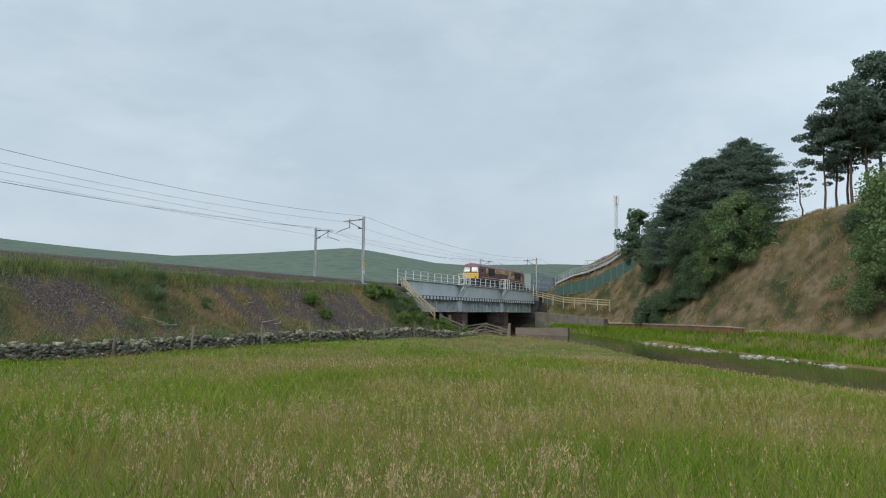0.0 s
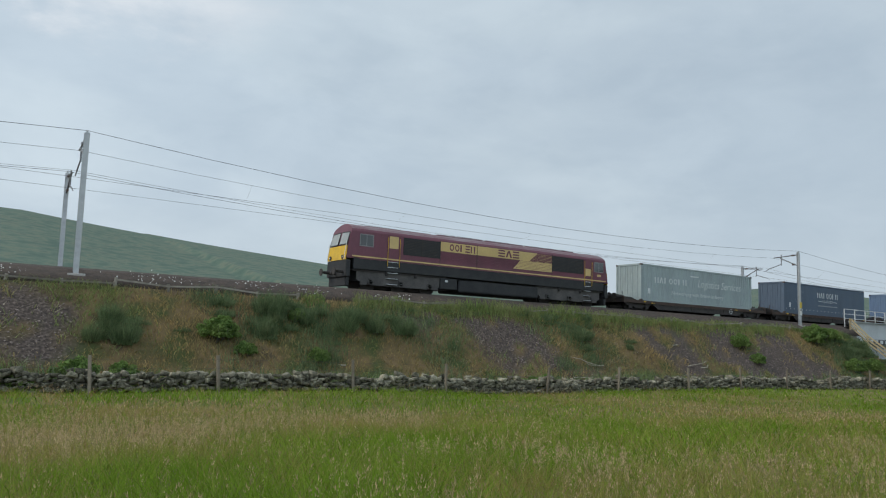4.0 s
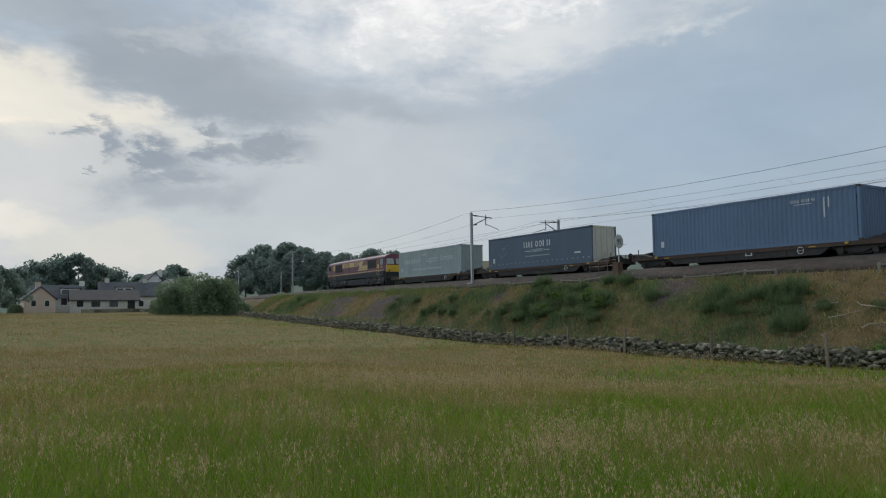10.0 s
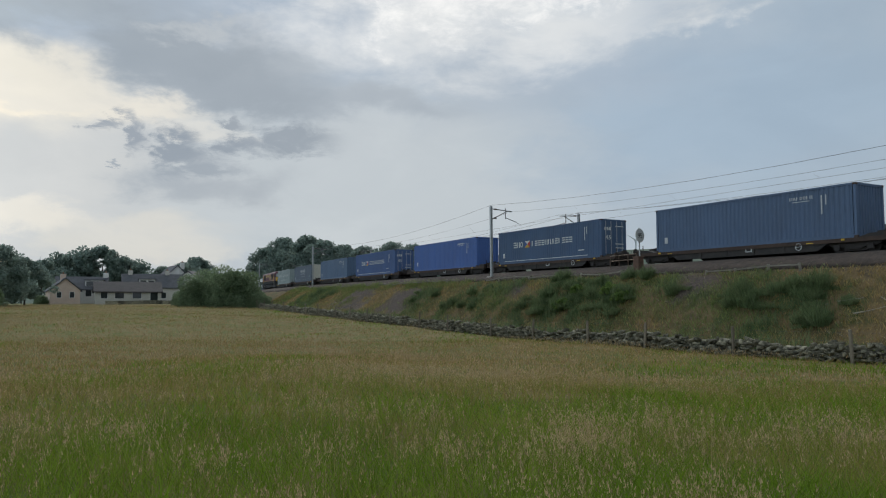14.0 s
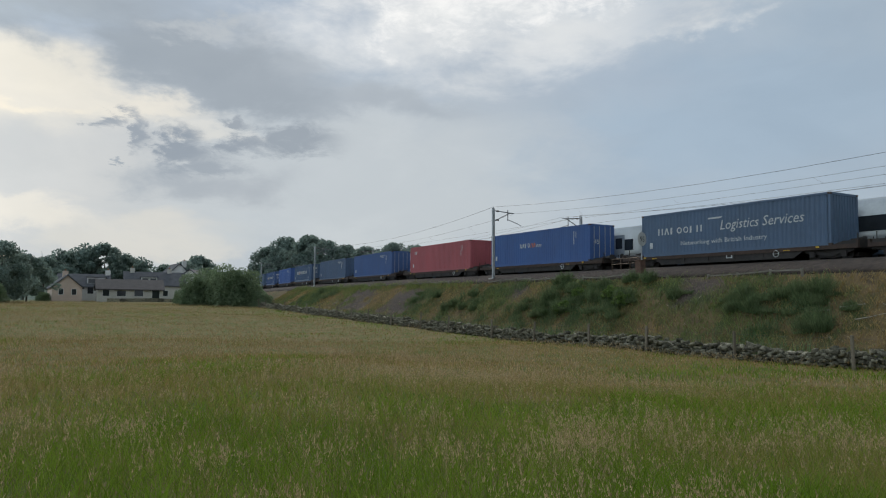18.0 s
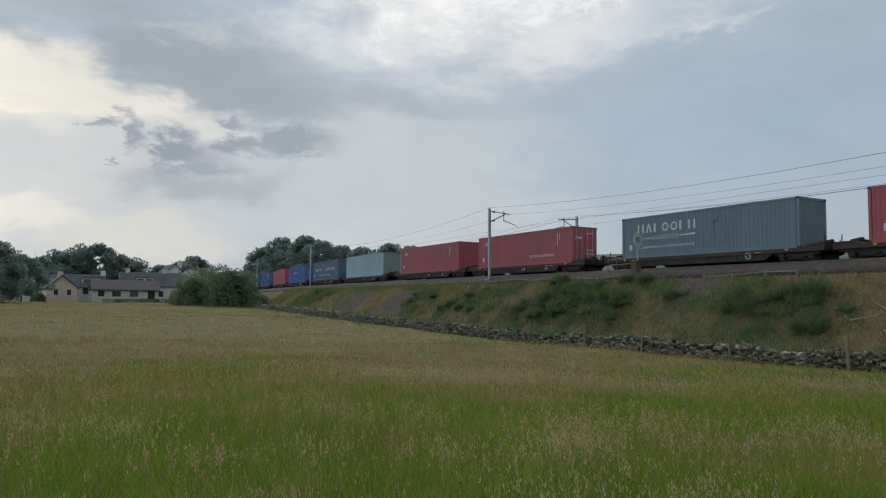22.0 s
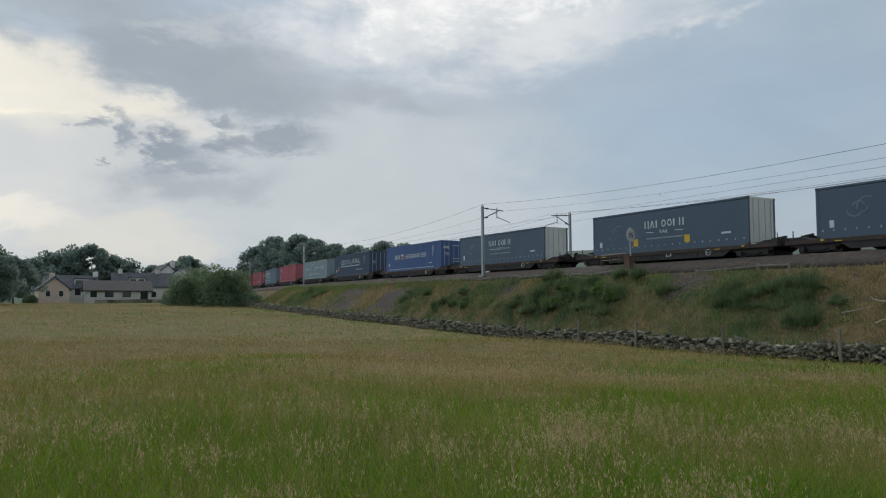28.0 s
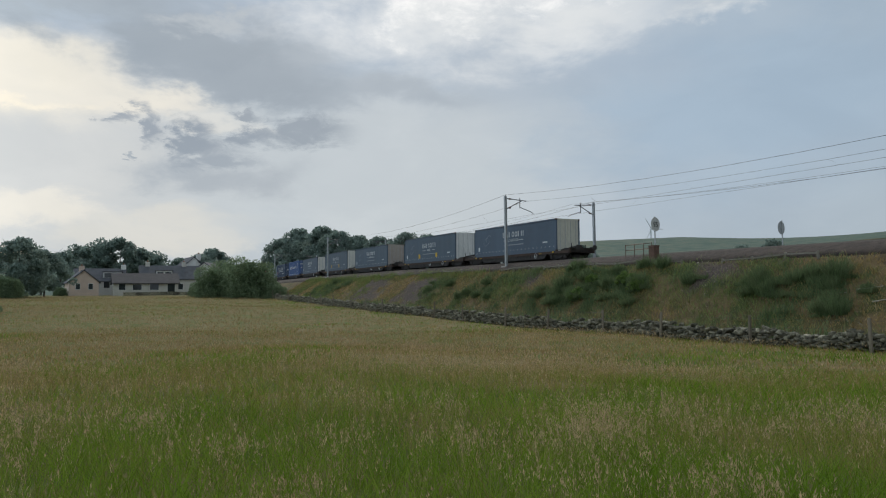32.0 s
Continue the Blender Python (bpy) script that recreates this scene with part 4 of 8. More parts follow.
def glyph_bars(parent, name, x0, x1, z0, z1, y, n, material, lean=0.0, gap=0.22, style="htiooih", label=""):
    """Plain shapes of a wordmark's size and rhythm: twin bars, wedges, rings, single bars, stacked bars."""
    w = (x1 - x0) / n
    h = z1 - z0
    for k in range(n):
        a, b = x0 + k * w + w * gap / 2, x0 + (k + 1) * w - w * gap / 2
        s = (b - a) * 0.26
        kind = style[k % len(style)]
        bm = bmesh.new()

        def slab(u0, v0, u1, v1):
            prism(bm, [(u0 + lean * (v0 - z0) / h, v0), (u1 + lean * (v0 - z0) / h, v0), (u1 + lean * (v1 - z0) / h, v1), (u0 + lean * (v1 - z0) / h, v1)], y - 0.008, y, 1)
        if kind == "i":
            slab(a, z0, a + s * 1.3, z1)
        elif kind == "h":
            slab(a, z0, a + s, z1); slab(b - s, z0, b, z1)
        elif kind == "e":
            for f in (0.0, 0.4, 0.8):
                slab(a, z0 + h * f, b, z0 + h * (f + 0.2))
        elif kind == "t":
            m = (a + b) / 2 + lean
            prism(bm, [(a, z0), (a + s, z0), (m + s * 0.3, z1), (m - s * 0.5, z1)], y - 0.008, y, 1)
            prism(bm, [(b - s, z0), (b, z0), (m + s * 0.5, z1), (m - s * 0.3, z1)], y - 0.010, y - 0.002, 1)
        else:
            cx, cz, rx, rz = (a + b) / 2 + lean / 2, (z0 + z1) / 2, (b - a) / 2, h / 2
            for q in range(10):
                u0, u1 = q * math.pi / 5, (q + 1) * math.pi / 5
                f = 1 - s / rx * 0.75
                prism(bm, [(cx + math.cos(u0) * rx, cz + math.sin(u0) * rz), (cx + math.cos(u1) * rx, cz + math.sin(u1) * rz), (cx + math.cos(u1) * rx * f, cz + math.sin(u1) * rz * f), (cx + math.cos(u0) * rx * f, cz + math.sin(u0) * rz * f)], y - 0.008, y, 1)
        part(name, bm, material, parent, label)


def polygon(points, y, thick=0.012):
    bm = bmesh.new()
    prism(bm, points, y - thick, y, 1)
    return bm


_meshes = {}


def shared(key, make, material, smooth=False):
    if key not in _meshes:
        me = shut(make(), key.split(":")[0], smooth)
        me.materials.append(material)
        _meshes[key] = me
    return _meshes[key]


def ribbed(length, z0, z1, y, sign, pitch=0.28, depth=0.036):
    """A corrugated side: outer and inner flats joined by slopes."""
    bm = bmesh.new()
    n = int(length / pitch)
    p = length / n
    xs = []
    for k in range(n):
        a = -length / 2 + k * p
        xs += [(a, 0), (a + 0.37 * p, 0), (a + 0.5 * p, depth), (a + 0.87 * p, depth)]
    xs.append((length / 2, 0))
    lo = [bm.verts.new((x, y - sign * d, z0)) for x, d in xs]
    hi = [bm.verts.new((x, y - sign * d, z1)) for x, d in xs]
    for k in range(len(xs) - 1):
        bm.faces.new((lo[k], lo[k + 1], hi[k + 1], hi[k]))
    return bm


def paint(name, c, worn=0.75, rough=0.55):
    key = "paint_" + name
    # every colour brightened to carry the hazy veil, and dulled with dusty grey
    c = tuple(0.86 * v * 1.24 + 0.14 * g for v, g in zip(c, (0.15, 0.16, 0.165)))
    if key not in MATS:
        mat(key, c, tuple(v * worn + 0.012 for v in c), rough=rough, scale=0.55, fine=7.0, bump=0.03, streak=0.35, mid=0.55)
    return MATS[key]


def container(name, label, colour, m, height=2.9, doors=True, curtain=False, end=None):
    """A 45-foot box: its base is at the local z = 0; x runs along it, the doors or plain end at +x."""
    L2, W2 = 6.86, 1.25
    t = thing(name, label, "container", m, "containers on the freight train")
    pm = paint(*colour)
    em = paint(*end) if end else pm
    k = "%s:%.2f" % (colour[0], height)
    if not curtain:
        for s in (-1, 1):
            part("side_panel", shared("side%d:%s" % (s, k), lambda: ribbed(13.32, 0.17, height - 0.11, s * (W2 - 0.02), s), pm), pm, t)
    else:
        for s in (-1, 1):
            bm = bmesh.new()
            xs = np.linspace(-6.72, 6.72, 60)
            for a, b in zip(xs[:-1], xs[1:]):
                q = [bm.verts.new((x, s * (W2 - 0.025 + 0.010 * math.sin(x * 5.1) * (0.4 if z > 1.5 else 1.0)), z)) for x, z in ((a, 0.30), (b, 0.30), (b, height - 0.14), (a, height - 0.14))]
                bm.faces.new(q)
            bmesh.ops.remove_doubles(bm, verts=bm.verts, dist=0.001)
            part("curtain", bm, pm, t, smooth=True)
        bm = bmesh.new()
        for x in np.arange(-6.5, 6.6, 0.62):
            box(bm, x - 0.03, -W2 - 0.006, 0.36, x + 0.03, -W2 + 0.03, 0.46)
        o = part("buckles", bm, GALV, t, "row of small metal curtain buckles"); o["kind"] = "stuff"
    for s in (-1, 1):
        for z0, z1, nm in ((0.0, 0.17, "bottom_rail"), (height - 0.11, height, "top_rail")):
            part(nm, shared("%s%d:%s" % (nm, s, k), lambda: boxes((-6.72, s * W2 - (0.06 if s > 0 else 0), z0, 6.72, s * W2 + (0.06 if s < 0 else 0), z1 if nm == "top_rail" or not curtain else 0.30)), pm), pm, t)
        for e in (-1, 1):
            part("corner_post", shared("post%d%d:%s" % (s, e, k), lambda: soft(boxes((e * L2 - (0.16 if e > 0 else 0), s * W2 - (0.15 if s > 0 else 0), 0, e * L2 + (0.16 if e < 0 else 0), s * W2 + (0.15 if s < 0 else 0), height)), 0.012), pm), pm, t)
    part("roof", shared("roof:" + k, lambda: boxes((-6.7, -1.19, height - 0.06, 6.7, 1.19, height - 0.02)), pm), pm, t)
    part("floor", shared("floor:" + k, lambda: boxes((-6.7, -1.19, 0.03, 6.7, 1.19, 0.15)), UNDER_BROWN), UNDER_BROWN, t)
    for e in (-1, 1):
        ek = "%s:%s" % (end[0] if end else "", k)
        use = em if e > 0 else pm
        if e > 0 and doors:
            for a, b in ((-1.1, -0.01), (0.01, 1.1)):
                d = part("door", boxes((L2 - 0.09, a, 0.17, L2 - 0.03, b, height - 0.11)), use, t)
                for yy in (a + 0.28, b - 0.28):
                    bm = bmesh.new(); bar(bm, (L2 + 0.005, yy, 0.2), (L2 + 0.005, yy, height - 0.15), 0.022)
                    part("lock_rod", bm, GALV, d)
                for zz in (0.55, 1.35, 2.15):
                    part("hinge_bar", boxes((L2 - 0.03, a + 0.04, zz, L2 - 0.014, b - 0.04, zz + 0.06)), use, d)
        else:
            def make():
                bm = bmesh.new()
                n = 9
                w = 2.2 / n
                ys = []
                for q in range(n):
                    a = -1.1 + q * w
                    ys += [(a, 0), (a + 0.4 * w, 0), (a + 0.5 * w, 0.04), (a + 0.9 * w, 0.04)]
                ys.append((1.1, 0))
                lo = [bm.verts.new((e * (L2 - 0.03 - d), yy, 0.1)) for yy, d in ys]
                hi = [bm.verts.new((e * (L2 - 0.03 - d), yy, height - 0.1)) for yy, d in ys]
                for q in range(len(ys) - 1):
                    bm.faces.new((lo[q], lo[q + 1], hi[q + 1], hi[q]))
                return bm
            part("end_panel", shared("end%d:%s" % (e, ek), make, use), use, t)
        for zz in (0.0, height - 0.13):
            part("end_beam", shared("beam%d%.1f:%s" % (e, zz, ek), lambda: boxes((e * L2 - (0.12 if e > 0 else 0), -1.1, zz, e * L2 + (0.12 if e < 0 else 0), 1.1, zz + 0.13)), use), use, t)
    for e in (-1, 1):
        for s in (-1, 1):
            for zz in (0.0, height - 0.115):
                part("corner_casting", shared("cast%d%d%.1f" % (e, s, zz), lambda: boxes((e * L2 - 0.175 * (e > 0) - 0.006 * (e < 0), s * W2 - 0.16 * (s > 0) - 0.006 * (s < 0), zz - 0.003, e * L2 + 0.175 * (e < 0) + 0.006 * (e > 0), s * W2 + 0.16 * (s < 0) + 0.006 * (s > 0), zz + 0.118)), UNDER_BROWN), UNDER_BROWN, t)
    # data panel and the tall placards near the doors
    part("data_plate", shared("plate_a", lambda: plate(-6.1, 0.55, -5.85, 0.95, -W2 - 0.002), WHITE), WHITE, t)
    return t


SIDE = -CAR_W / 2 - 0.002


def squirrel(t, x, z, s):
    """The faint animal emblem as a few plain curved strokes."""
    for k, (a, b, r) in enumerate(((200, 330, 0.42), (20, 160, 0.30), (250, 360, 0.22), (60, 190, 0.50))):
        bm = bmesh.new()
        for q in range(6):
            u0, u1 = radians(a + (b - a) * q / 6), radians(a + (b - a) * (q + 1) / 6)
            ox = (k - 1.5) * 0.22
            c = [(x + ox + math.cos(u) * rr * s, z + math.sin(u) * rr * s) for u, rr in ((u0, r), (u1, r), (u1, r + 0.06), (u0, r + 0.06))]
            prism(bm, c, SIDE - 0.006, SIDE, 1)
        part("emblem_stroke", bm, mat("lettering_faint", (0.20, 0.23, 0.27), (0.15, 0.18, 0.22), rough=0.6, bump=0), t)


def deco(t, kind, height):
    y = SIDE
    if kind == "services":        # wordmark, then two lines of text
        glyph_bars(t, "wordmark_block", -5.4, -1.6, 1.42, 1.86, y, 7, WHITE)
        bm = polygon([(-1.2, 2.25), (-0.1, 2.25), (-0.2, 2.15), (-1.15, 2.15)], y, 0.008); part("emblem", bm, WHITE, t)
        words("lettering", "Logistics Services", 0.85, (2.5, y - 0.004, 1.42), WHITE, t, 5.6, shear=0.25)
        words("lettering", "Networking with British Industry", 0.42, (-0.2, y - 0.004, 0.62), WHITE, t, 6.4)
    elif kind == "services_up":
        glyph_bars(t, "wordmark_block", -5.4, -0.2, 1.72, 2.32, y, 7, WHITE)
        for a, b, c in ((-5.3, -4.1, 0), (-1.6, -0.3, 1)):
            part("flourish", polygon([(a, 1.30), (b, 1.30 + (0.03 if c else 0.0)), (b, 1.38 + (0.08 if c else 0)), (a, 1.38 - (0 if c else 0.06))], y, 0.008), WHITE, t)
        words("lettering", "LOGISTICS", 0.40, (-2.85, y - 0.004, 1.2), WHITE, t, 2.3)
        words("lettering", "Committed to the Environment", 0.36, (-2.8, y - 0.004, 0.62), WHITE, t, 4.8)
        squirrel(t, 1.6, 1.6, 1.7)
    elif kind in ("logistics", "rail"):
        glyph_bars(t, "wordmark_block", -1.6, 2.0, 1.62, 2.12, y, 7, WHITE)
        words("lettering", "LOGISTICS" if kind == "logistics" else "RAIL", 0.34, (0.2, y - 0.004, 1.22), WHITE, t, 1.7 if kind == "logistics" else 0.75)
        for sgn in (-1, 1):
            a, b = (-1.45, -0.72) if sgn < 0 else (1.12, 1.85)
            part("flourish", polygon([(a, 1.32), (b, 1.28), (b, 1.34), (a, 1.36)], y, 0.008), WHITE, t)
        part("small_print", plate(-1.4, 0.86, 1.9, 0.95, y, 0.006), mat("lettering_grey", (0.30, 0.32, 0.33), rough=0.6, bump=0), t)
        squirrel(t, -4.4, 1.5, 1.0)
        if kind == "rail":
            for x in (-2.4, 2.2):
                part("placard", plate(x - 0.22, 0.45, x + 0.22, 0.95, y, 0.012), YELLOW, t, "yellow warning placard")
        part("small_mark", plate(4.9, 0.78, 5.6, 0.9, y, 0.006), WHITE, t)
    elif kind == "ferry":
        glyph_bars(t, "wordmark_block", -4.5, -3.05, 1.36, 1.86, y, 3, WHITE, 0.0, 0.12, "eho")
        cx, cz, r = -2.45, 1.6, 0.29
        for pts, c in ((((-r, -r), (r, -r), (0, 0)), (0.55, 0.36, 0.05)), (((-r, r), (r, r), (0, 0)), (0.65, 0.65, 0.62)), (((-r, -r), (-r, r), (0, 0)), (0.05, 0.11, 0.35)), (((r, -r), (r, r), (0, 0)), (0.50, 0.06, 0.05))):
            part("flag_piece", polygon([(cx + a * 1.25, cz + b) for a, b in pts], y, 0.008), mat("flag_%.2f" % c[0], c, rough=0.5, bump=0), t)
        glyph_bars(t, "wordmark_block", -1.85, 3.55, 1.38, 1.82, y, 12, WHITE, 0.0, 0.2, "ieeehhteieee")
        part("pale_line", plate(-5.9, 0.20, 5.3, 0.25, y, 0.008), WHITE, t)
        part("small_print", plate(4.2, 0.62, 4.9, 0.70, y, 0.006), WHITE, t)
        words("lettering", "45", 0.5, (6.862, -0.55, 1.35), WHITE, t, 0.55, rz=90)
        glyph_bars_end(t, 2.05, 2.3)
    elif kind == "corner_mark":
        glyph_bars(t, "wordmark_block", 3.1, 4.5, 2.32, 2.5, y, 7, WHITE)
        part("flourish", plate(3.3, 2.2, 4.3, 2.235, y, 0.006), WHITE, t)
    elif kind == "unit":
        glyph_bars(t, "wordmark_block", -2.35, -0.85, 1.48, 1.88, y, 4, WHITE, 0.08)
        glyph_bars(t, "wordmark_block", -0.8, -0.02, 1.48, 1.88, y, 2, mat("orange_paint", (0.62, 0.17, 0.04), rough=0.5, bump=0), 0.08)
        glyph_bars(t, "wordmark_block", 0.05, 0.95, 1.48, 1.72, y, 3, WHITE)
        words("lettering", "45", 0.5, (6.862, -0.55, 1.35), WHITE, t, 0.55, rz=90)
    elif kind == "cai":
        glyph_bars(t, "wordmark_block", -5.75, -4.95, 2.02, 2.38, y, 3, WHITE, 0.05, 0.12, "oti")
    elif kind == "cai_print":
        glyph_bars(t, "wordmark_block", -5.75, -4.95, 2.02, 2.38, y, 3, WHITE, 0.05, 0.12, "oti")
        glyph_bars(t, "wordmark_block", 1.2, 4.6, 0.62, 0.84, y, 20, WHITE, 0.02, 0.3)
        glyph_bars_end(t, 1.9, 2.1)
    elif kind == "less":
        words("lettering", "LESS CO", 0.95, (-2.2, y - 0.004, 1.55), WHITE, t, 3.9)
        words("lettering", "2", 0.5, (0.1, y - 0.004, 1.42), WHITE, t, 0.3)
        words("lettering", "RAIL", 0.95, (2.1, y - 0.004, 1.55), WHITE, t, 2.9)
        for k in range(12):
            a = -4.0 + k * 0.62
            if abs(a) < 0.2:
                continue
            part("speed_stripe", polygon([(a, 1.22), (a + 0.42, 1.22), (a + 0.52, 1.38), (a + 0.1, 1.38)], y, 0.008), WHITE, t)
        part("emblem", polygon([(-5.35, 0.75), (-5.0, 0.65), (-4.75, 1.0), (-4.9, 1.35), (-5.1, 1.15), (-5.3, 1.2)], y, 0.008), mat("orange_paint", (0.62, 0.17, 0.04), rough=0.5, bump=0), t)
        glyph_bars(t, "wordmark_block", 2.0, 4.6, 0.66, 0.82, y, 16, WHITE, 0.02, 0.3)
        words("lettering", "45", 0.5, (6.862, -0.55, 1.35), WHITE, t, 0.55, rz=90)
    if kind not in ("logistics", "rail", "services", "services_up"):
        part("tall_mark", plate(4.95, 1.4, 5.02, 2.45, y, 0.006), WHITE, t)
        part("tall_mark", plate(5.2, 1.9, 5.26, 2.45, y, 0.006), WHITE, t)


def glyph_bars_end(t, z0, z1):
    for a in (-0.95, -0.72, -0.49):
        part("wordmark_block", boxes((6.862, a, z0, 6.868, a + 0.17, z1)), WHITE, t)
    for k, zz in enumerate((2.35, 1.0, 0.7)):
        part("small_print", boxes((6.862, 0.15, zz, 6.868, 0.95, zz + 0.07)), WHITE, t)


def axle(bm, x, r, half=0.75):
    for s in (-1, 1):
        bar(bm, (x, s * half - 0.065, r), (x, s * half + 0.065, r), r, 20)
        bar(bm, (x, s * half - 0.09, r), (x, s * half - 0.065, r), r * 1.06, 20)
    bar(bm, (x, -half, r), (x, half, r), 0.08, 8)


def bogie(parent, x, base, r, n=2, outer=1.02, material=None):
    """A bogie under its vehicle; wheelsets are parts of their own."""
    material = material or UNDER
    span = base * (n - 1)

    def frame_bm():
        bm = bmesh.new()
        for s in (-1, 1):
            a, b = -span / 2 - 0.55, span / 2 + 0.55
            if n == 3:      # deep shrouded frame with arches over the wheels
                top_ = [(b + 0.35, 1.12), (b - 0.2, 1.24), (a + 0.2, 1.24), (a - 0.35, 1.12)]
                low = [(a - 0.35, 0.62), (a + 0.1, 0.42)]
                for q in range(3):
                    c0 = -span / 2 + q * base
                    low += [(c0 - 0.66, 0.34), (c0 - 0.56, 0.60), (c0 - 0.32, 0.80), (c0, 0.86), (c0 + 0.32, 0.80), (c0 + 0.56, 0.60), (c0 + 0.66, 0.34)]
                low += [(b - 0.1, 0.42), (b + 0.35, 0.62)]
                prism(bm, low + top_, s * outer - 0.05, s * outer + 0.05, 1)
                continue
            prism(bm, [(a, 0.52), (a + 0.25, 0.40), (-span / 2 + 0.3, 0.36), (-0.35, 0.24), (0.35, 0.24), (span / 2 - 0.3, 0.36), (b - 0.25, 0.40), (b, 0.52), (b, 0.68), (0.5, 0.80), (-0.5, 0.80), (a, 0.68)], s * outer - 0.07, s * outer + 0.07, 1)
        box(bm, -0.3, -outer, 0.35, 0.3, outer, 0.72)
        for k in range(n):
            for s in (-1, 1):
                c = -span / 2 + k * base
                box(bm, c - 0.16, s * (outer + 0.09) - 0.06, r - 0.15, c + 0.16, s * (outer + 0.09) + 0.06, r + 0.15)
        return bm
    f = part("bogie", shared("bogie:%d%.2f%.2f" % (n, base, r), frame_bm, material), material, parent)
    f.matrix_basis = pose(x, 0, 0)
    out = []
    for k in range(n):
        w = part("wheelset", shared("wheelset:%.2f" % r, lambda: _axle_centred(r), WHEEL, False), WHEEL, f)
        w.matrix_basis = pose(-span / 2 + k * base, 0, r)
        out.append(w)
    return f, out


def _axle_centred(r):
    bm = bmesh.new()
    axle(bm, 0, r)
    bmesh.ops.translate(bm, verts=bm.verts, vec=(0, 0, -r))
    return bm


def buffer(parent, x, s, sign):
    def make():
        bm = bmesh.new()
        bar(bm, (0, 0, 0), (sign * 0.35, 0, 0), 0.10, 10)
        bar(bm, (sign * 0.35, 0, 0), (sign * 0.52, 0, 0), 0.06, 10)
        bar(bm, (sign * 0.52, 0, 0), (sign * 0.56, 0, 0), 0.22, 14)
        return bm
    o = part("buffer", shared("buffer:%d" % sign, make, UNDER), UNDER, parent)
    o.matrix_basis = pose(x, s * 0.87, 1.02)
    return o


DECK = 0.83


def flat_wagon(m, first_half, tag):
    """Low container flat: fish-bellied side sills, raised ends over the bogies, brake wheel."""
    t = thing("container_wagon", "dark brown low container flat wagon with small bogies", "wagon", m, "container wagons")
    h = 8.75
    for s in (-1, 1):
        part("side_sill", shared("sill:%d" % s, lambda: _sill(s, h), UNDER_BROWN), UNDER_BROWN, t)
        part("belly_plate", shared("belly:%d" % s, lambda: _belly(s), UNDER), UNDER, t)
    part("deck", shared("deck:", lambda: boxes((-h, -1.1, 0.62, h, 1.1, 0.74)), UNDER), UNDER, t)
    for e in (-1, 1):
        part("headstock", shared("head:%d" % e, lambda: boxes((e * h - 0.12 * (e > 0), -1.3, 0.62, e * h + 0.12 * (e < 0), 1.3, 1.02)), UNDER_BROWN), UNDER_BROWN, t)
        part("end_platform", shared("endplat:%d" % e, lambda: _endplat(e, h), UNDER), UNDER, t)
        bogie(t, e * 6.95, 1.8, 0.36)
        part("bolster", shared("bolster:", lambda: boxes((-0.62, -0.98, 0.16, 0.62, 0.98, 0.60), (-1.35, -0.5, 0.2, 1.35, 0.5, 0.42)), UNDER), UNDER, t).matrix_basis = pose(e * 6.95, 0, 0)
        part("brake_gear", shared("gear:%d" % e, lambda: _gear(e, h), UNDER), UNDER, t)
        outer = (e < 0) == first_half
        if outer:
            for s in (-1, 1):
                buffer(t, e * h, s, e)
    if first_half:
        part("drawbar", shared("drawbar:", lambda: boxes((h, -0.12, 0.55, h + 0.6, 0.12, 0.75)), UNDER), UNDER, t)
    ring = part("brake_wheel", shared("brakewheel:", _ring, WHITE), WHITE, t, "white ringed hand-brake wheel")
    ring.matrix_basis = pose(3.9, -1.30, 0.52)
    if tag:
        part("white_panel", shared("tagpanel:", lambda: plate(0.4, 0.42, 0.85, 0.74, -1.296), WHITE), WHITE, t, "white panel with a dark outline")
        part("panel_mark", shared("tagmark:", lambda: plate(0.47, 0.47, 0.78, 0.69, -1.310, 0.006), UNDER), UNDER, t)
    for x in (-6.5, 6.5):
        part("twistlock", shared("lock:", lambda: boxes((-0.09, -1.36, 0.70, 0.09, -1.27, 0.80)), YELLOW), YELLOW, t, "yellow twistlock").matrix_basis = pose(x, 0, 0)
    for x in (-5.6, 4.6):
        part("handle", shared("hand:", lambda: boxes((-0.2, -1.335, 0.60, 0.2, -1.30, 0.645)), YELLOW), YELLOW, t).matrix_basis = pose(x, 0, 0.05)
    return t


def _sill(s, h):
    bm = bmesh.new()
    box(bm, -h, s * 1.28 - 0.03, 0.60, h, s * 1.28 + 0.03, 0.82)
    box(bm, -h, s * 1.25 - 0.08, 0.60, h, s * 1.25 + 0.08, 0.64)
    return bm


def _belly(s):
    bm = bmesh.new()
    prism(bm, [(-5.6, 0.60), (-5.0, 0.22), (5.0, 0.22), (5.6, 0.60)], s * 1.24 - 0.03, s * 1.24 + 0.03, 1)
    for x in (-3, -1, 1, 3):
        box(bm, x - 0.04, s * 1.24 - 0.08, 0.32, x + 0.04, s * 1.24 + 0.08, 0.6)
    return bm


def _endplat(e, h):
    bm = bmesh.new()
    prism(bm, [(e * h, 0.74), (e * h, 1.02), (e * (h - 0.9), 1.02), (e * (h - 1.65), 0.80), (e * (h - 1.65), 0.74)], -1.15, 1.15, 1)
    return bm


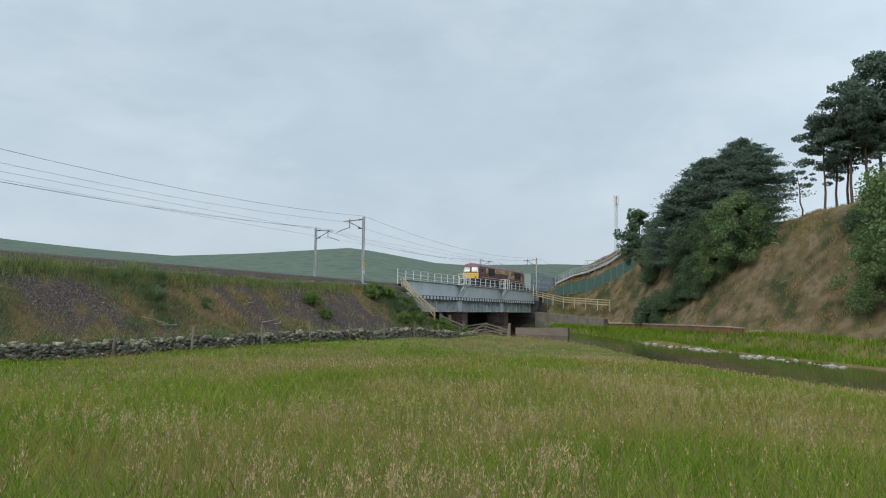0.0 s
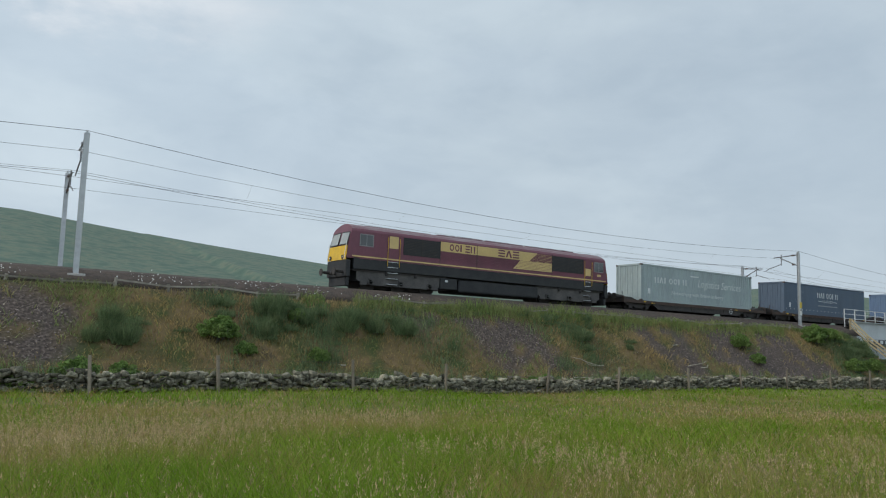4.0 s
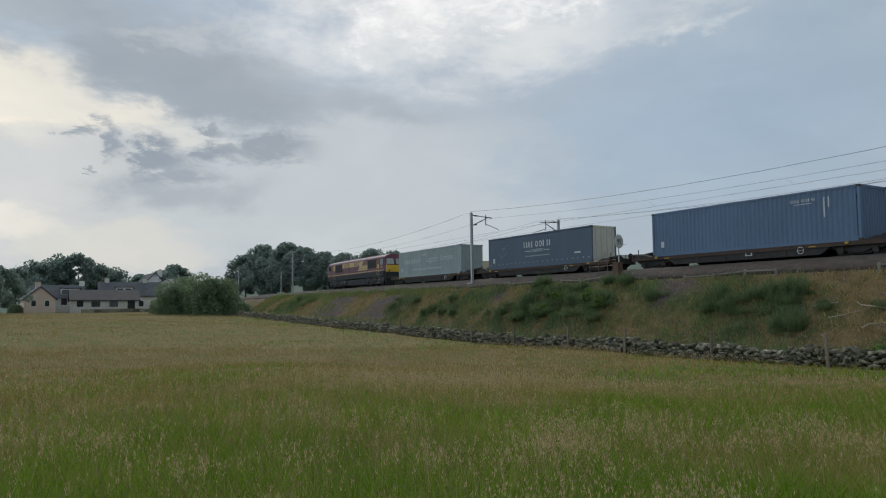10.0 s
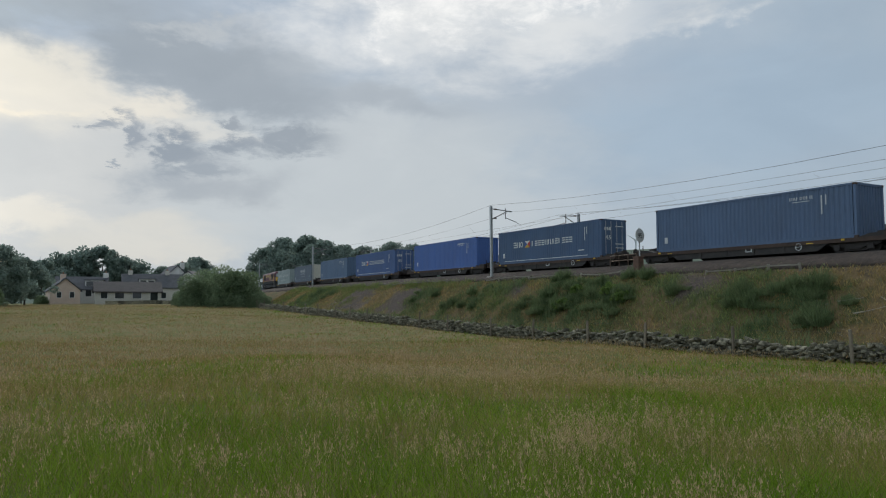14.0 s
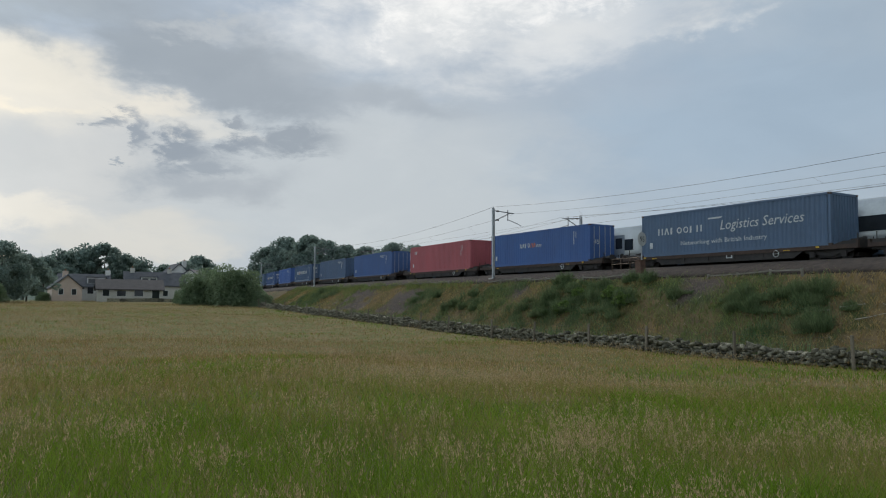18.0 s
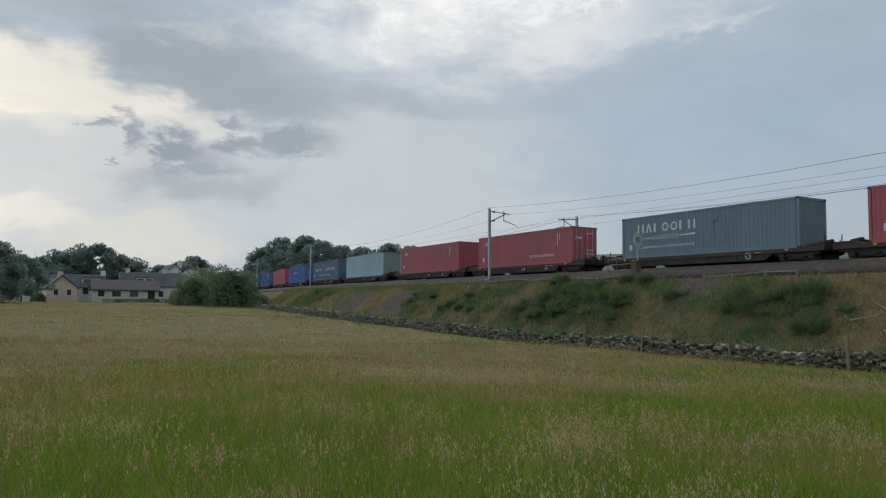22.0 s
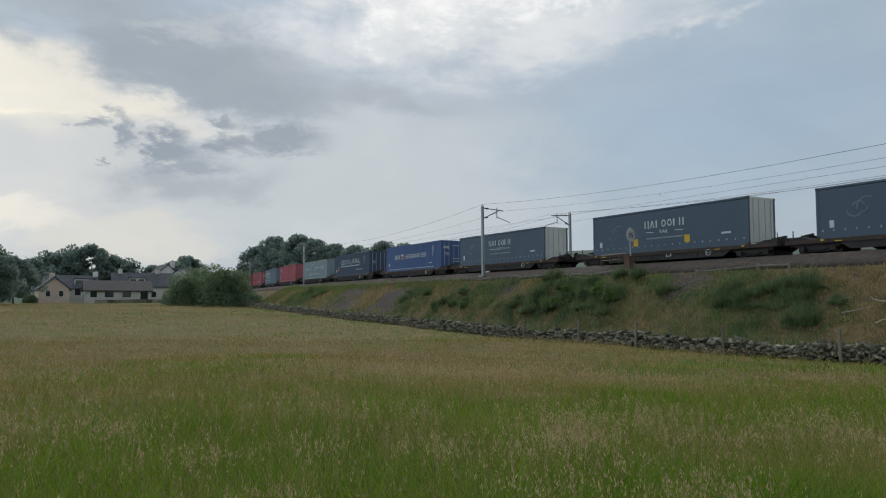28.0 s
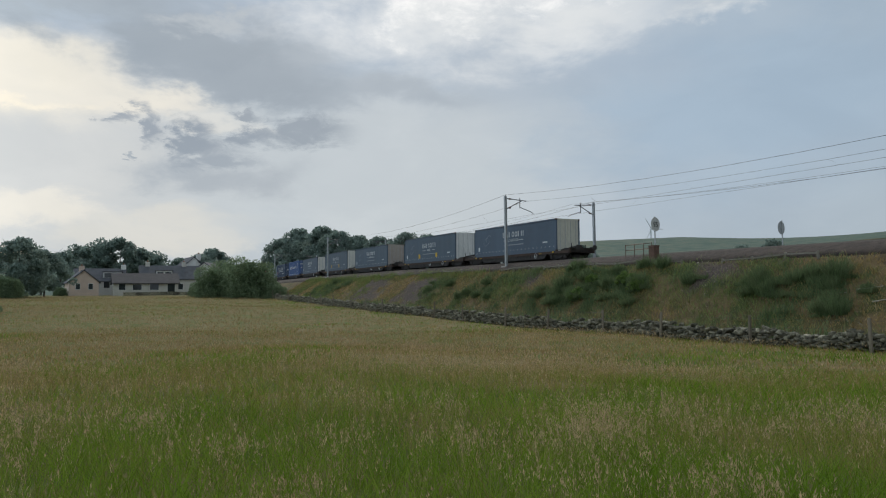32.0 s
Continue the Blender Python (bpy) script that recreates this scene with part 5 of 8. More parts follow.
def _gear(e, h):
    bm = bmesh.new()
    box(bm, e * (h - 0.9), -0.5, 1.02, e * (h - 0.45), 0.5, 1.16)
    bar(bm, (e * (h - 0.25), -0.9, 1.02), (e * (h - 0.25), -0.9, 1.42), 0.03)
    bar(bm, (e * (h - 0.6), -0.35, 1.1), (e * (h - 0.6), 0.4, 1.24), 0.10)
    bar(bm, (e * (h - 0.3), 0.6, 1.0), (e * (h - 0.3), 0.6, 1.3), 0.025)
    return bm


def _ring():
    bm = bmesh.new()
    n = 20
    for k in range(n):
        a, b = 2 * math.pi * k / n, 2 * math.pi * (k + 1) / n
        prism(bm, [(math.cos(a) * 0.17, math.sin(a) * 0.17), (math.cos(b) * 0.17, math.sin(b) * 0.17), (math.cos(b) * 0.20, math.sin(b) * 0.20), (math.cos(a) * 0.20, math.sin(a) * 0.20)], -0.02, 0.02, 1)
    beam(bm, (-0.17, 0, -0.02), (0.17, 0, 0.02), 0.02, 0.02)
    return bm


# ---- the locomotive ----
def loco(m):
    t = thing("diesel_locomotive", "maroon and gold six-axle diesel locomotive with yellow ends", "locomotive", m)
    maroon = mat("loco_maroon", (0.155, 0.046, 0.068), (0.11, 0.036, 0.052), rough=0.45, scale=0.8, fine=9, bump=0.03, streak=0.4)
    gold = mat("loco_gold", (0.58, 0.42, 0.17), (0.48, 0.35, 0.15), rough=0.5, scale=1, fine=10, bump=0.03)
    roofm = mat("loco_roof", (0.15, 0.07, 0.085), (0.21, 0.16, 0.165), rough=0.6, scale=0.7, fine=6, bump=0.05)
    black = mat("loco_black", (0.017, 0.018, 0.020), (0.032, 0.032, 0.032), rough=0.7, scale=1.5, fine=14)
    h = 10.42
    top = [(-1.25, 3.52), (-1.02, 3.68), (-0.5, 3.84), (0.0, 3.88), (0.5, 3.84), (1.02, 3.68), (1.25, 3.52)]
    outline = [(-1.32, 1.80), (-1.32, 3.38)] + top + [(1.32, 3.38), (1.32, 1.80)]

    def lift(z):
        """Heights on the body side, stretched between the solebar and the cantrail."""
        return 1.92 + (z - 1.65) * 1.092

    def rake(z):
        return 0.0 if z < 2.2 else 0.42 * ((z - 2.2) / 1.68) ** 1.15

    bm = bmesh.new()
    rings = []
    for e, off in ((-1, 0.0), (-1, 1.0), (1, 1.0), (1, 0.0)):
        ring = []
        for y, z in outline:
            x = e * (h - (rake(z) if off == 0 else off)) if off == 0 else e * (h - off)
            yy = y * (0.93 if off == 0 else 1.0)
            ring.append(bm.verts.new((x, yy, z)))
        rings.append(ring)
    n = len(outline)
    for a, b in zip(rings[:-1], rings[1:]):
        for k in range(n):
            f = bm.faces.new((a[k], a[(k + 1) % n], b[(k + 1) % n], b[k]))
            if 2 <= k <= n - 4:
                f.material_index = 1
    bm.faces.new(rings[0]); bm.faces.new(rings[-1])
    me = shut(bm, "body_shell")
    me.materials.append(maroon); me.materials.append(roofm)
    part("body_shell", me, maroon, t)
    # roof fittings
    for a, b, z in ((-9.0, -4.4, 3.82), (-3.9, -0.4, 3.86), (-0.2, 3.0, 3.86), (3.2, 7.6, 3.85)):
        part("roof_hatch", soft(boxes((a, -0.62, z - 0.12, b, 0.62, z + 0.025)), 0.03), roofm, t)
    for x in (4.3, 5.6, 6.9):
        bm = bmesh.new(); bar(bm, (x, 0, 3.86), (x, 0, 3.915), 0.5, 20); part("radiator_fan", bm, black, t)
    part("exhaust", soft(boxes((-1.9, -0.3, 3.86, -0.9, 0.3, 3.95)), 0.03), black, t)
    for sgn in (-1, 1):
        y = sgn * 1.32

        def flat(name, pts, material, out=0.012, parent=t, label=""):
            bm = bmesh.new()
            a, b = (y - out, y) if sgn < 0 else (y, y + out)
            prism(bm, [(u, lift(v)) for u, v in pts], a, b, 1)
            return part(name, bm, material, parent, label)

        def rect(name, x0, z0, x1, z1, material, out=0.012, parent=t, label=""):
            return flat(name, [(x0, z0), (x1, z0), (x1, z1), (x0, z1)], material, out, parent, label)
        for x0, x1 in ((-6.75, -4.15), (5.0, 7.9)):
            g = rect("side_grille", x0, 1.98, x1, 2.92, black, 0.02, label="black louvred side grille")
            for z in np.arange(2.04, 2.88, 0.085):
                rect("louvre", x0 + 0.05, float(z), x1 - 0.05, float(z) + 0.03, UNDER, 0.032, g)
            rect("grille_mullion", (x0 + x1) / 2 - 0.04, 1.98, (x0 + x1) / 2 + 0.04, 2.92, UNDER, 0.036, g)
        flat("gold_band", [(-4.12, 2.42), (2.95, 2.42), (3.65, 2.95), (-4.12, 2.95)], gold)
        flat("gold_band", [(1.6, 1.88), (4.95, 1.88), (4.95, 2.42), (2.2, 2.42)], gold, 0.013)
        for z in np.arange(1.95, 2.93, 0.085):
            rect("rib", -4.1, float(z), 4.95, float(z) + 0.012, maroon if z < 2.4 else gold, 0.020)
        for x in (-4.14, -1.35, 4.97):
            rect("panel_joint", x - 0.012, 1.6, x + 0.012, 3.02, UNDER, 0.022)
        # running number and owner's letters as plain blocks
        edge = y - 0.014 if sgn < 0 else y + 0.024
        glyph_bars(t, "number_block", -3.5, -1.5, lift(2.49), lift(2.88), edge, 5, maroon, 0.0, 0.16, "ooieh")
        glyph_bars(t, "owner_block", 0.3, 2.1, lift(2.49), lift(2.90), edge, 3, maroon, 0.0, 0.12, "ete")
        rect("pale_stripe", -10.1, 1.62, 10.1, 1.69, gold, 0.014)
        for x0, x1, full in ((-7.75, -7.05, 1), (8.05, 8.65, 0)):
            d = rect("cab_door", x0, 1.7, x1, 3.0, maroon, 0.016)
            rect("door_panel", x0 + 0.05, 2.25 if full else 1.9, x1 - 0.05, 2.90 if full else 2.36, gold, 0.022, d)
            for x in (x0 - 0.05, x1 + 0.05):
                bm = bmesh.new(); bar(bm, (x, y + sgn * 0.05, 1.5), (x, y + sgn * 0.05, 3.2), 0.018); part("grab_rail", bm, YELLOW, d)
            for z in (0.45, 0.78, 1.11, 1.44, 1.75):
                bx = boxes((x0, min(y, y - sgn * 0.22), z, x1, max(y, y - sgn * 0.22), z + 0.035)); part("cab_step", bx, GALV, t)
        for x0, x1 in ((-9.65, -8.75), (8.95, 9.85)):
            w = rect("cab_window", x0, 2.2, x1, 2.86, mat("window_frame_grey", (0.24, 0.24, 0.24), (0.17, 0.17, 0.17), rough=0.5, bump=0), 0.014)
            rect("pane", x0 + 0.05, 2.25, (x0 + x1) / 2 - 0.02, 2.81, GLASS, 0.018, w)
            rect("pane", (x0 + x1) / 2 + 0.02, 2.25, x1 - 0.05, 2.81, GLASS, 0.018, w)
        rect("depot_mark", 9.25, 1.92, 9.6, 2.06, gold, 0.014)
    # cab ends
    for e in (-1, 1):
        def face(name, pts, material, out, parent=t, label=""):
            """pts in (y, z) on the raked cab front."""
            bm = bmesh.new()
            a = [bm.verts.new((e * (h - rake(z) + out), yy, z)) for yy, z in pts]
            b = [bm.verts.new((e * (h - rake(z) - 0.02), yy, z)) for yy, z in pts]
            k = len(pts)
            bm.faces.new(a); bm.faces.new(b[::-1])
            for q in range(k):
                bm.faces.new((a[q], b[q], b[(q + 1) % k], a[(q + 1) % k]))
            return part(name, bm, material, parent, label)
        face("yellow_panel", [(-1.2, 1.7), (1.2, 1.7), (1.2, 2.52), (-1.2, 2.52)], YELLOW, 0.012, label="yellow warning panel")
        for s in (-1, 1):
            face("window_surround", [(s * 0.08, 2.56), (s * 1.16, 2.56), (s * 1.12, 3.34), (s * 0.08, 3.38)], black, 0.010)
            face("windscreen", [(s * 0.14, 2.62), (s * 1.08, 2.62), (s * 1.05, 3.27), (s * 0.14, 3.31)], PALE_GLASS, 0.018)
            bm = bmesh.new(); bar(bm, (e * h, s * 0.8, 1.86), (e * (h + 0.05), s * 0.8, 1.86), 0.12, 14)
            lamp = part("lamp_cluster", bm, black, t)
            bm = bmesh.new(); bar(bm, (e * (h + 0.05), s * 0.86, 1.86), (e * (h + 0.06), s * 0.86, 1.86), 0.05, 10)
            part("lens", bm, mat("lamp_lens", (0.7, 0.68, 0.58), rough=0.2, bump=0), lamp)
            bm = bmesh.new(); bar(bm, (e * (h + 0.08), s * 1.12, 1.7), (e * (h - 0.05), s * 1.12, 2.75), 0.018); part("hand_rail", bm, WHITE, t)
            buffer(t, e * h, s, e)
        part("buffer_beam", soft(boxes((min(e * h, e * (h - 0.3)), -1.25, 0.72, max(e * h, e * (h - 0.3)), 1.25, 1.70)), 0.04), black, t)
        part("snow_plough", soft(boxes((min(e * (h - 0.1), e * (h - 0.3)), -1.15, 0.22, max(e * (h - 0.1), e * (h - 0.3)), 1.15, 0.72)), 0.03), black, t)
        bm = bmesh.new(); bar(bm, (e * h, 0, 0.95), (e * (h + 0.35), 0, 0.95), 0.09); part("coupling", bm, UNDER, t)
    # underframe
    part("solebar", soft(boxes((-9.95, -1.30, 1.2, 9.95, 1.30, 1.85)), 0.02), black, t)
    part("underframe", boxes((-9.6, -0.9, 0.55, 9.6, 0.9, 1.25)), black, t)
    part("fuel_tank", soft(boxes((-2.6, -1.22, 0.32, 3.9, 1.22, 1.12)), 0.12, 3), black, t)
    part("battery_box", soft(boxes((-4.0, -1.24, 0.45, -2.75, 1.24, 1.12)), 0.03), black, t)
    part("label_plate", plate(-3.65, 0.88, -3.45, 1.02, -1.243, 0.004), WHITE, t)
    wheels = []
    for x in (-6.75, 6.75):
        part("traction_gear", boxes((x - 2.5, -0.62, 0.18, x + 2.5, 0.62, 0.85)), UNDER, t)
        f, ws = bogie(t, x, 2.02, 0.53, 3, 1.1, mat("dusty_bogie", (0.055, 0.052, 0.05), (0.10, 0.092, 0.085), rough=0.85, scale=1.5, fine=12))
        for dx in (-2.02, 0, 2.02):
            for s in (-1, 1):
                bm = bmesh.new(); bar(bm, (dx, s * 1.15, 0.53), (dx, s * 1.25, 0.53), 0.13, 12); part("axle_box", bm, UNDER, f)
                bm = bmesh.new(); bar(bm, (dx, s * 1.25, 0.53), (dx, s * 1.265, 0.53), 0.018, 8); part("axle_cap", bm, WHITE, f)
        for s in (-1, 1):
            bm = bmesh.new(); beam(bm, (-3.2, s * 1.17, 1.14), (3.2, s * 1.17, 1.14), 0.05, 0.09); part("frame_rib", bm, UNDER, f)
            for q in (-1.0, 1.0):
                bm = bmesh.new(); bar(bm, (q, s * 1.2, 0.95), (q, s * 1.2, 1.35), 0.09, 8); part("damper", bm, UNDER, f)
        wheels += ws
    return t, wheels


def path_rows(centre_at_0, speed, y, times):
    rows = []
    for tt in times:
        x = centre_at_0 + speed * tt
        s = (float(bend(x + 0.5)) - float(bend(x - 0.5)))
        rows.append((tt, pose(x, y + float(bend(x)), rail_z(x), 0, math.degrees(-math.atan(GRADE)), math.degrees(math.atan(s)))))
    return rows


MOVING = []     # thing, centre at 0 s, speed, track
DB = ("blue", (0.030, 0.085, 0.30))
LOADS = [
    # label words, colour, height, dressing, curtain sides, doors at the rear, rear colour, panel
    ("weathered grey-green steel", ("greygreen", (0.27, 0.32, 0.315)), 2.77, "services", False, False, None, 0),
    ("dark slate-blue curtain-sided", ("slate", (0.054, 0.084, 0.125)), 2.77, "logistics", True, True, ("cream", (0.52, 0.50, 0.42)), 0),
    ("faded grey-blue steel", ("dustblue", (0.085, 0.14, 0.23)), 2.9, "corner_mark", False, False, None, 1),
    ("navy-blue steel", ("navy", (0.038, 0.088, 0.23)), 2.9, "ferry", False, True, None, 0),
    ("bright royal-blue steel", ("royal", (0.045, 0.11, 0.33)), 2.9, "corner_mark", False, False, None, 1),
    ("dark navy steel", ("deepnavy", (0.036, 0.08, 0.165)), 2.9, "ferry", False, True, None, 1),
    ("dull dark-blue steel", ("dullblue", (0.06, 0.105, 0.19)), 2.9, "corner_mark", False, False, None, 1),
    ("mid-blue steel", ("midblue", (0.035, 0.09, 0.25)), 2.9, "corner_mark", False, True, None, 0),
    ("faded red steel", ("red", (0.38, 0.075, 0.085)), 2.9, "cai", False, False, None, 0),
    ("bright blue steel", ("unitblue", (0.032, 0.095, 0.28)), 2.9, "unit", False, True, None, 0),
    ("weathered steel-blue", ("steelblue", (0.07, 0.118, 0.195)), 2.9, "services", False, False, None, 1),
    # rear end in a darker, greyer green than the sides
    ("pale turquoise-green steel", ("turquoise", (0.27, 0.40, 0.425)), 2.9, "plain", False, False, ("dullgreen", (0.20, 0.25, 0.22)), 1),
    ("dull red steel", ("dullred", (0.33, 0.068, 0.08)), 2.9, "cai", False, False, None, 1),
    ("dull red steel", ("dullred", (0.33, 0.068, 0.08)), 2.9, "cai_print", False, True, None, 1),
    ("weathered slate-green steel", ("slategreen", (0.125, 0.18, 0.215)), 2.9, "services_up", False, False, None, 0),
    ("dull crimson steel", ("crimson", (0.36, 0.065, 0.08)), 2.9, "cai", False, True, None, 0),
    ("weathered grey steel", ("gunmetal", (0.23, 0.29, 0.30)), 2.77, "services", False, False, None, 0),
    ("dark blue-black steel", ("inkblue", (0.028, 0.052, 0.10)), 2.9, "less", False, True, None, 0),
    ("navy-blue steel", ("navy", (0.038, 0.088, 0.23)), 2.9, "ferry", False, True, None, 0),
    ("dark slate curtain-sided", ("slate", (0.054, 0.084, 0.125)), 2.77, "logistics", True, True, ("offwhite", (0.62, 0.61, 0.56)), 0),
    ("dark green-grey curtain-sided", ("greenslate", (0.048, 0.078, 0.112)), 2.9, "rail", True, True, ("offwhite", (0.62, 0.61, 0.56)), 1),
    ("dark green-grey curtain-sided", ("greenslate", (0.048, 0.078, 0.112)), 2.77, "logistics", True, True, ("rustdoor", (0.36, 0.31, 0.27)), 1),
    ("dark green-grey curtain-sided", ("greenslate", (0.048, 0.078, 0.112)), 2.9, "rail", True, True, ("clean_white", (0.70, 0.70, 0.68)), 1),
    ("slate-blue curtain-sided", ("slate", (0.054, 0.084, 0.125)), 2.77, "logistics", True, True, ("cream", (0.52, 0.50, 0.42)), 0),
]


def build_freight():
    centre = LOCO_X + 10.30
    lt, wheels = loco(pose(centre, YT, rail_z(centre)))
    MOVING.append((lt, centre, -SPEED, YT))
    for k, (words_, colour, height, dress, curtain, doors, end, panel) in enumerate(LOADS):
        s = 24.7 + (k // 2) * 37.73 + (k % 2) * 18.0 + 6.86 - (0.5 if k == 0 else 0)
        x = LOCO_X + s
        w = flat_wagon(pose(x, YT, rail_z(x)), k % 2 == 0, panel)
        what = "box" if curtain else "corrugated container"
        c = container("curtain_container" if curtain else "shipping_container", words_ + " " + what + " riding on a flat wagon", colour, pose(x, YT, rail_z(x) + DECK), height, doors, curtain, end)
        deco(c, dress, height)
        MOVING.append((w, x, -SPEED, YT))
        longer = 0.0 if curtain or k == 0 else 0.2          # the steel boxes are a little longer than the curtain-sided ones
        c.scale = (1 + longer / 6.86, 1, 1)
        MOVING.append((c, x + longer, -SPEED, (YT, DECK)))
    return wheels


# ---- the passenger train on the far track ----
def coach(m, nose, label):
    """nose: -1 or 1 for a driving car whose nose points that way, 0 for a middle car."""
    t = thing("passenger_coach", label, "train car", m, "passenger train")
    silver = mat("coach_silver", (0.55, 0.57, 0.58), (0.46, 0.48, 0.49), rough=0.3, metal=0.3, scale=1, fine=8, bump=0.01)
    blue = mat("coach_blue", (0.085, 0.21, 0.34), (0.07, 0.165, 0.28), rough=0.35, bump=0.01)
    dark = mat("coach_dark", (0.03, 0.036, 0.042), rough=0.2, bump=0.0, spec=0.6)
    door_m = mat("coach_door", (0.34, 0.37, 0.40), (0.28, 0.31, 0.34), rough=0.4, bump=0.01)
    h = 11.6
    outline = [(-1.34, 0.95), (-1.38, 1.6), (-1.36, 2.6), (-1.25, 3.15), (-0.95, 3.55), (-0.4, 3.74), (0.4, 3.74), (0.95, 3.55), (1.25, 3.15), (1.36, 2.6), (1.38, 1.6), (1.34, 0.95)]
    bm = bmesh.new()
    stations = [(-h, 1, 0), (h, 1, 0)]
    if nose:
        stations = [(-h, 1, 0), (h - 4.2, 1, 0), (h - 2.8, 0.97, 0.10), (h - 1.5, 0.90, 0.35), (h - 0.6, 0.80, 0.62), (h, 0.60, 0.92)]
        if nose < 0:
            stations = [(-x, w, d) for x, w, d in stations]
    rings = []
    for x, w, d in stations:
        rings.append([bm.verts.new((x, y * w, z - d * max(z - 1.3, 0) * 0.75)) for y, z in outline])
    n = len(outline)
    for q, (a, b) in enumerate(zip(rings[:-1], rings[1:])):
        for k in range(n):
            f = bm.faces.new((a[k], a[(k + 1) % n], b[(k + 1) % n], b[k]))
            f.material_index = 1 if (nose and q >= 1) else 0
    bm.faces.new(rings[0]); bm.faces.new(rings[-1])
    me = shut(bm, "body_shell", True)
    me.materials.append(silver); me.materials.append(blue)
    part("body_shell", me, silver, t)
    a, b = (-h + 0.4, h - 0.4) if not nose else ((-h + 0.4, h - 4.4) if nose > 0 else (-h + 4.4, h - 0.4))
    for s in (-1, 1):
        y = s * 1.385
        band = part("window_band", boxes((a, min(y, y + s * 0.014), 1.75, b, max(y, y + s * 0.014), 2.62)), dark, t)
        if nose:
            part("blue_band", boxes((a, min(y * 0.985, y * 0.985 + s * 0.016), 2.64, b, max(y * 0.985, y * 0.985 + s * 0.016), 2.98)), blue, t)
        for x in (a + 0.9, b - 2.2):
            d = part("door", boxes((x, min(y, y + s * 0.03), 1.05, x + 1.25, max(y, y + s * 0.03), 3.0)), door_m, t)
            part("door_window", boxes((x + 0.25, min(y, y + s * 0.036), 1.9, x + 1.0, max(y, y + s * 0.036), 2.75)), GLASS, d)
        for x in np.arange(a + 2.9, b - 3.4, 1.95):
            part("window_pane", boxes((float(x), min(y, y + s * 0.022), 1.82, float(x) + 1.55, max(y, y + s * 0.022), 2.55)), GLASS, band)
        part("skirt", boxes((a + 3, min(y * 0.97, y * 0.97 + s * 0.02), 0.42, b - 3, max(y * 0.97, y * 0.97 + s * 0.02), 1.0)), mat("coach_skirt", (0.10, 0.14, 0.19), rough=0.5), t)
    if nose:
        e = nose
        bm = bmesh.new()
        q = [bm.verts.new((e * x, y, z)) for x, y, z in ((h - 2.75, -0.85, 3.32), (h - 2.75, 0.85, 3.32), (h - 0.95, 0.8, 2.28), (h - 0.95, -0.8, 2.28))]
        f = bm.faces.new(q)
        bmesh.ops.solidify(bm, geom=[f], thickness=0.05)
        part("windscreen", bm, dark, t)
    part("roof_pod", soft(boxes((-3.5, -0.6, 3.70, 3.5, 0.6, 3.86)), 0.05), silver, t)
    for x in (-7.8, 7.8):
        bogie(t, x, 2.5, 0.43, 2, 1.0)
    for e in (-1, 1):
        if e != nose:
            part("gangway", boxes((min(e * h, e * (h + 0.3)), -0.85, 1.05, max(e * h, e * (h + 0.3)), 0.85, 3.3)), UNDER, t)
    return t


def build_passenger():
    tail, v = -39.7 - 43.0 * 19.7, 43.0
    for k in range(5):
        x = tail + 11.6 + k * 23.75
        nose = -1 if k == 0 else 1 if k == 4 else 0
        lab = "silver and blue electric train driving coach with a sloping nose" if nose else "silver electric train coach with a dark window band"
        c = coach(pose(x, YF, rail_z(x)), nose, lab)
        MOVING.append((c, x, v, YF))


WHEELS = build_freight()
build_passenger()


# ---- plants ----
def at(az, r):
    a = radians(az)
    x, y = math.sin(a) * r, math.cos(a) * r
    return x, y, float(sheet_z(np.array(x), np.array(y)))


# needle greens raised towards blue-grey, with the hazy veil painted in
LEAF_PINE = mat("pine_needles", (0.085, 0.135, 0.11), (0.135, 0.185, 0.135), rough=0.85, scale=0.6, fine=4, bump=0, island=0.35, spec=0.15, trans=0.3)
LEAF_DARK = mat("dark_leaves", (0.085, 0.145, 0.08), (0.135, 0.195, 0.105), rough=0.8, scale=0.6, fine=4, bump=0, island=0.4, spec=0.2, trans=0.35)
LEAF_MID = mat("green_leaves", (0.115, 0.195, 0.075), (0.18, 0.25, 0.11), rough=0.8, scale=0.6, fine=4, bump=0, island=0.4, spec=0.2, trans=0.35)
LEAF_WILLOW = mat("willow_leaves", (0.155, 0.22, 0.125), (0.235, 0.29, 0.17), rough=0.8, scale=0.6, fine=4, bump=0, island=0.35, spec=0.2, trans=0.5)
# leaves beyond the line: distance haze is put into this pale blue-green
LEAF_HAZE = mat("hazed_leaves", (0.185, 0.25, 0.22), (0.245, 0.305, 0.26), rough=0.85, scale=0.4, fine=3, bump=0, island=0.3, spec=0.15, trans=0.62)
LEAF_BROOM = mat("broom_leaves", (0.10, 0.155, 0.068), (0.165, 0.205, 0.10), rough=0.8, scale=1.5, fine=9, bump=0, island=0.45, spec=0.2, trans=0.35)
BARK = mat("pine_bark", (0.125, 0.085, 0.065), (0.07, 0.052, 0.044), rough=0.95, scale=3, fine=18, bump=0.6, streak=0.25)
BARK_GREY = mat("grey_bark", (0.12, 0.105, 0.085), (0.065, 0.055, 0.048), rough=0.95, scale=3, fine=18, bump=0.6, streak=0.25)


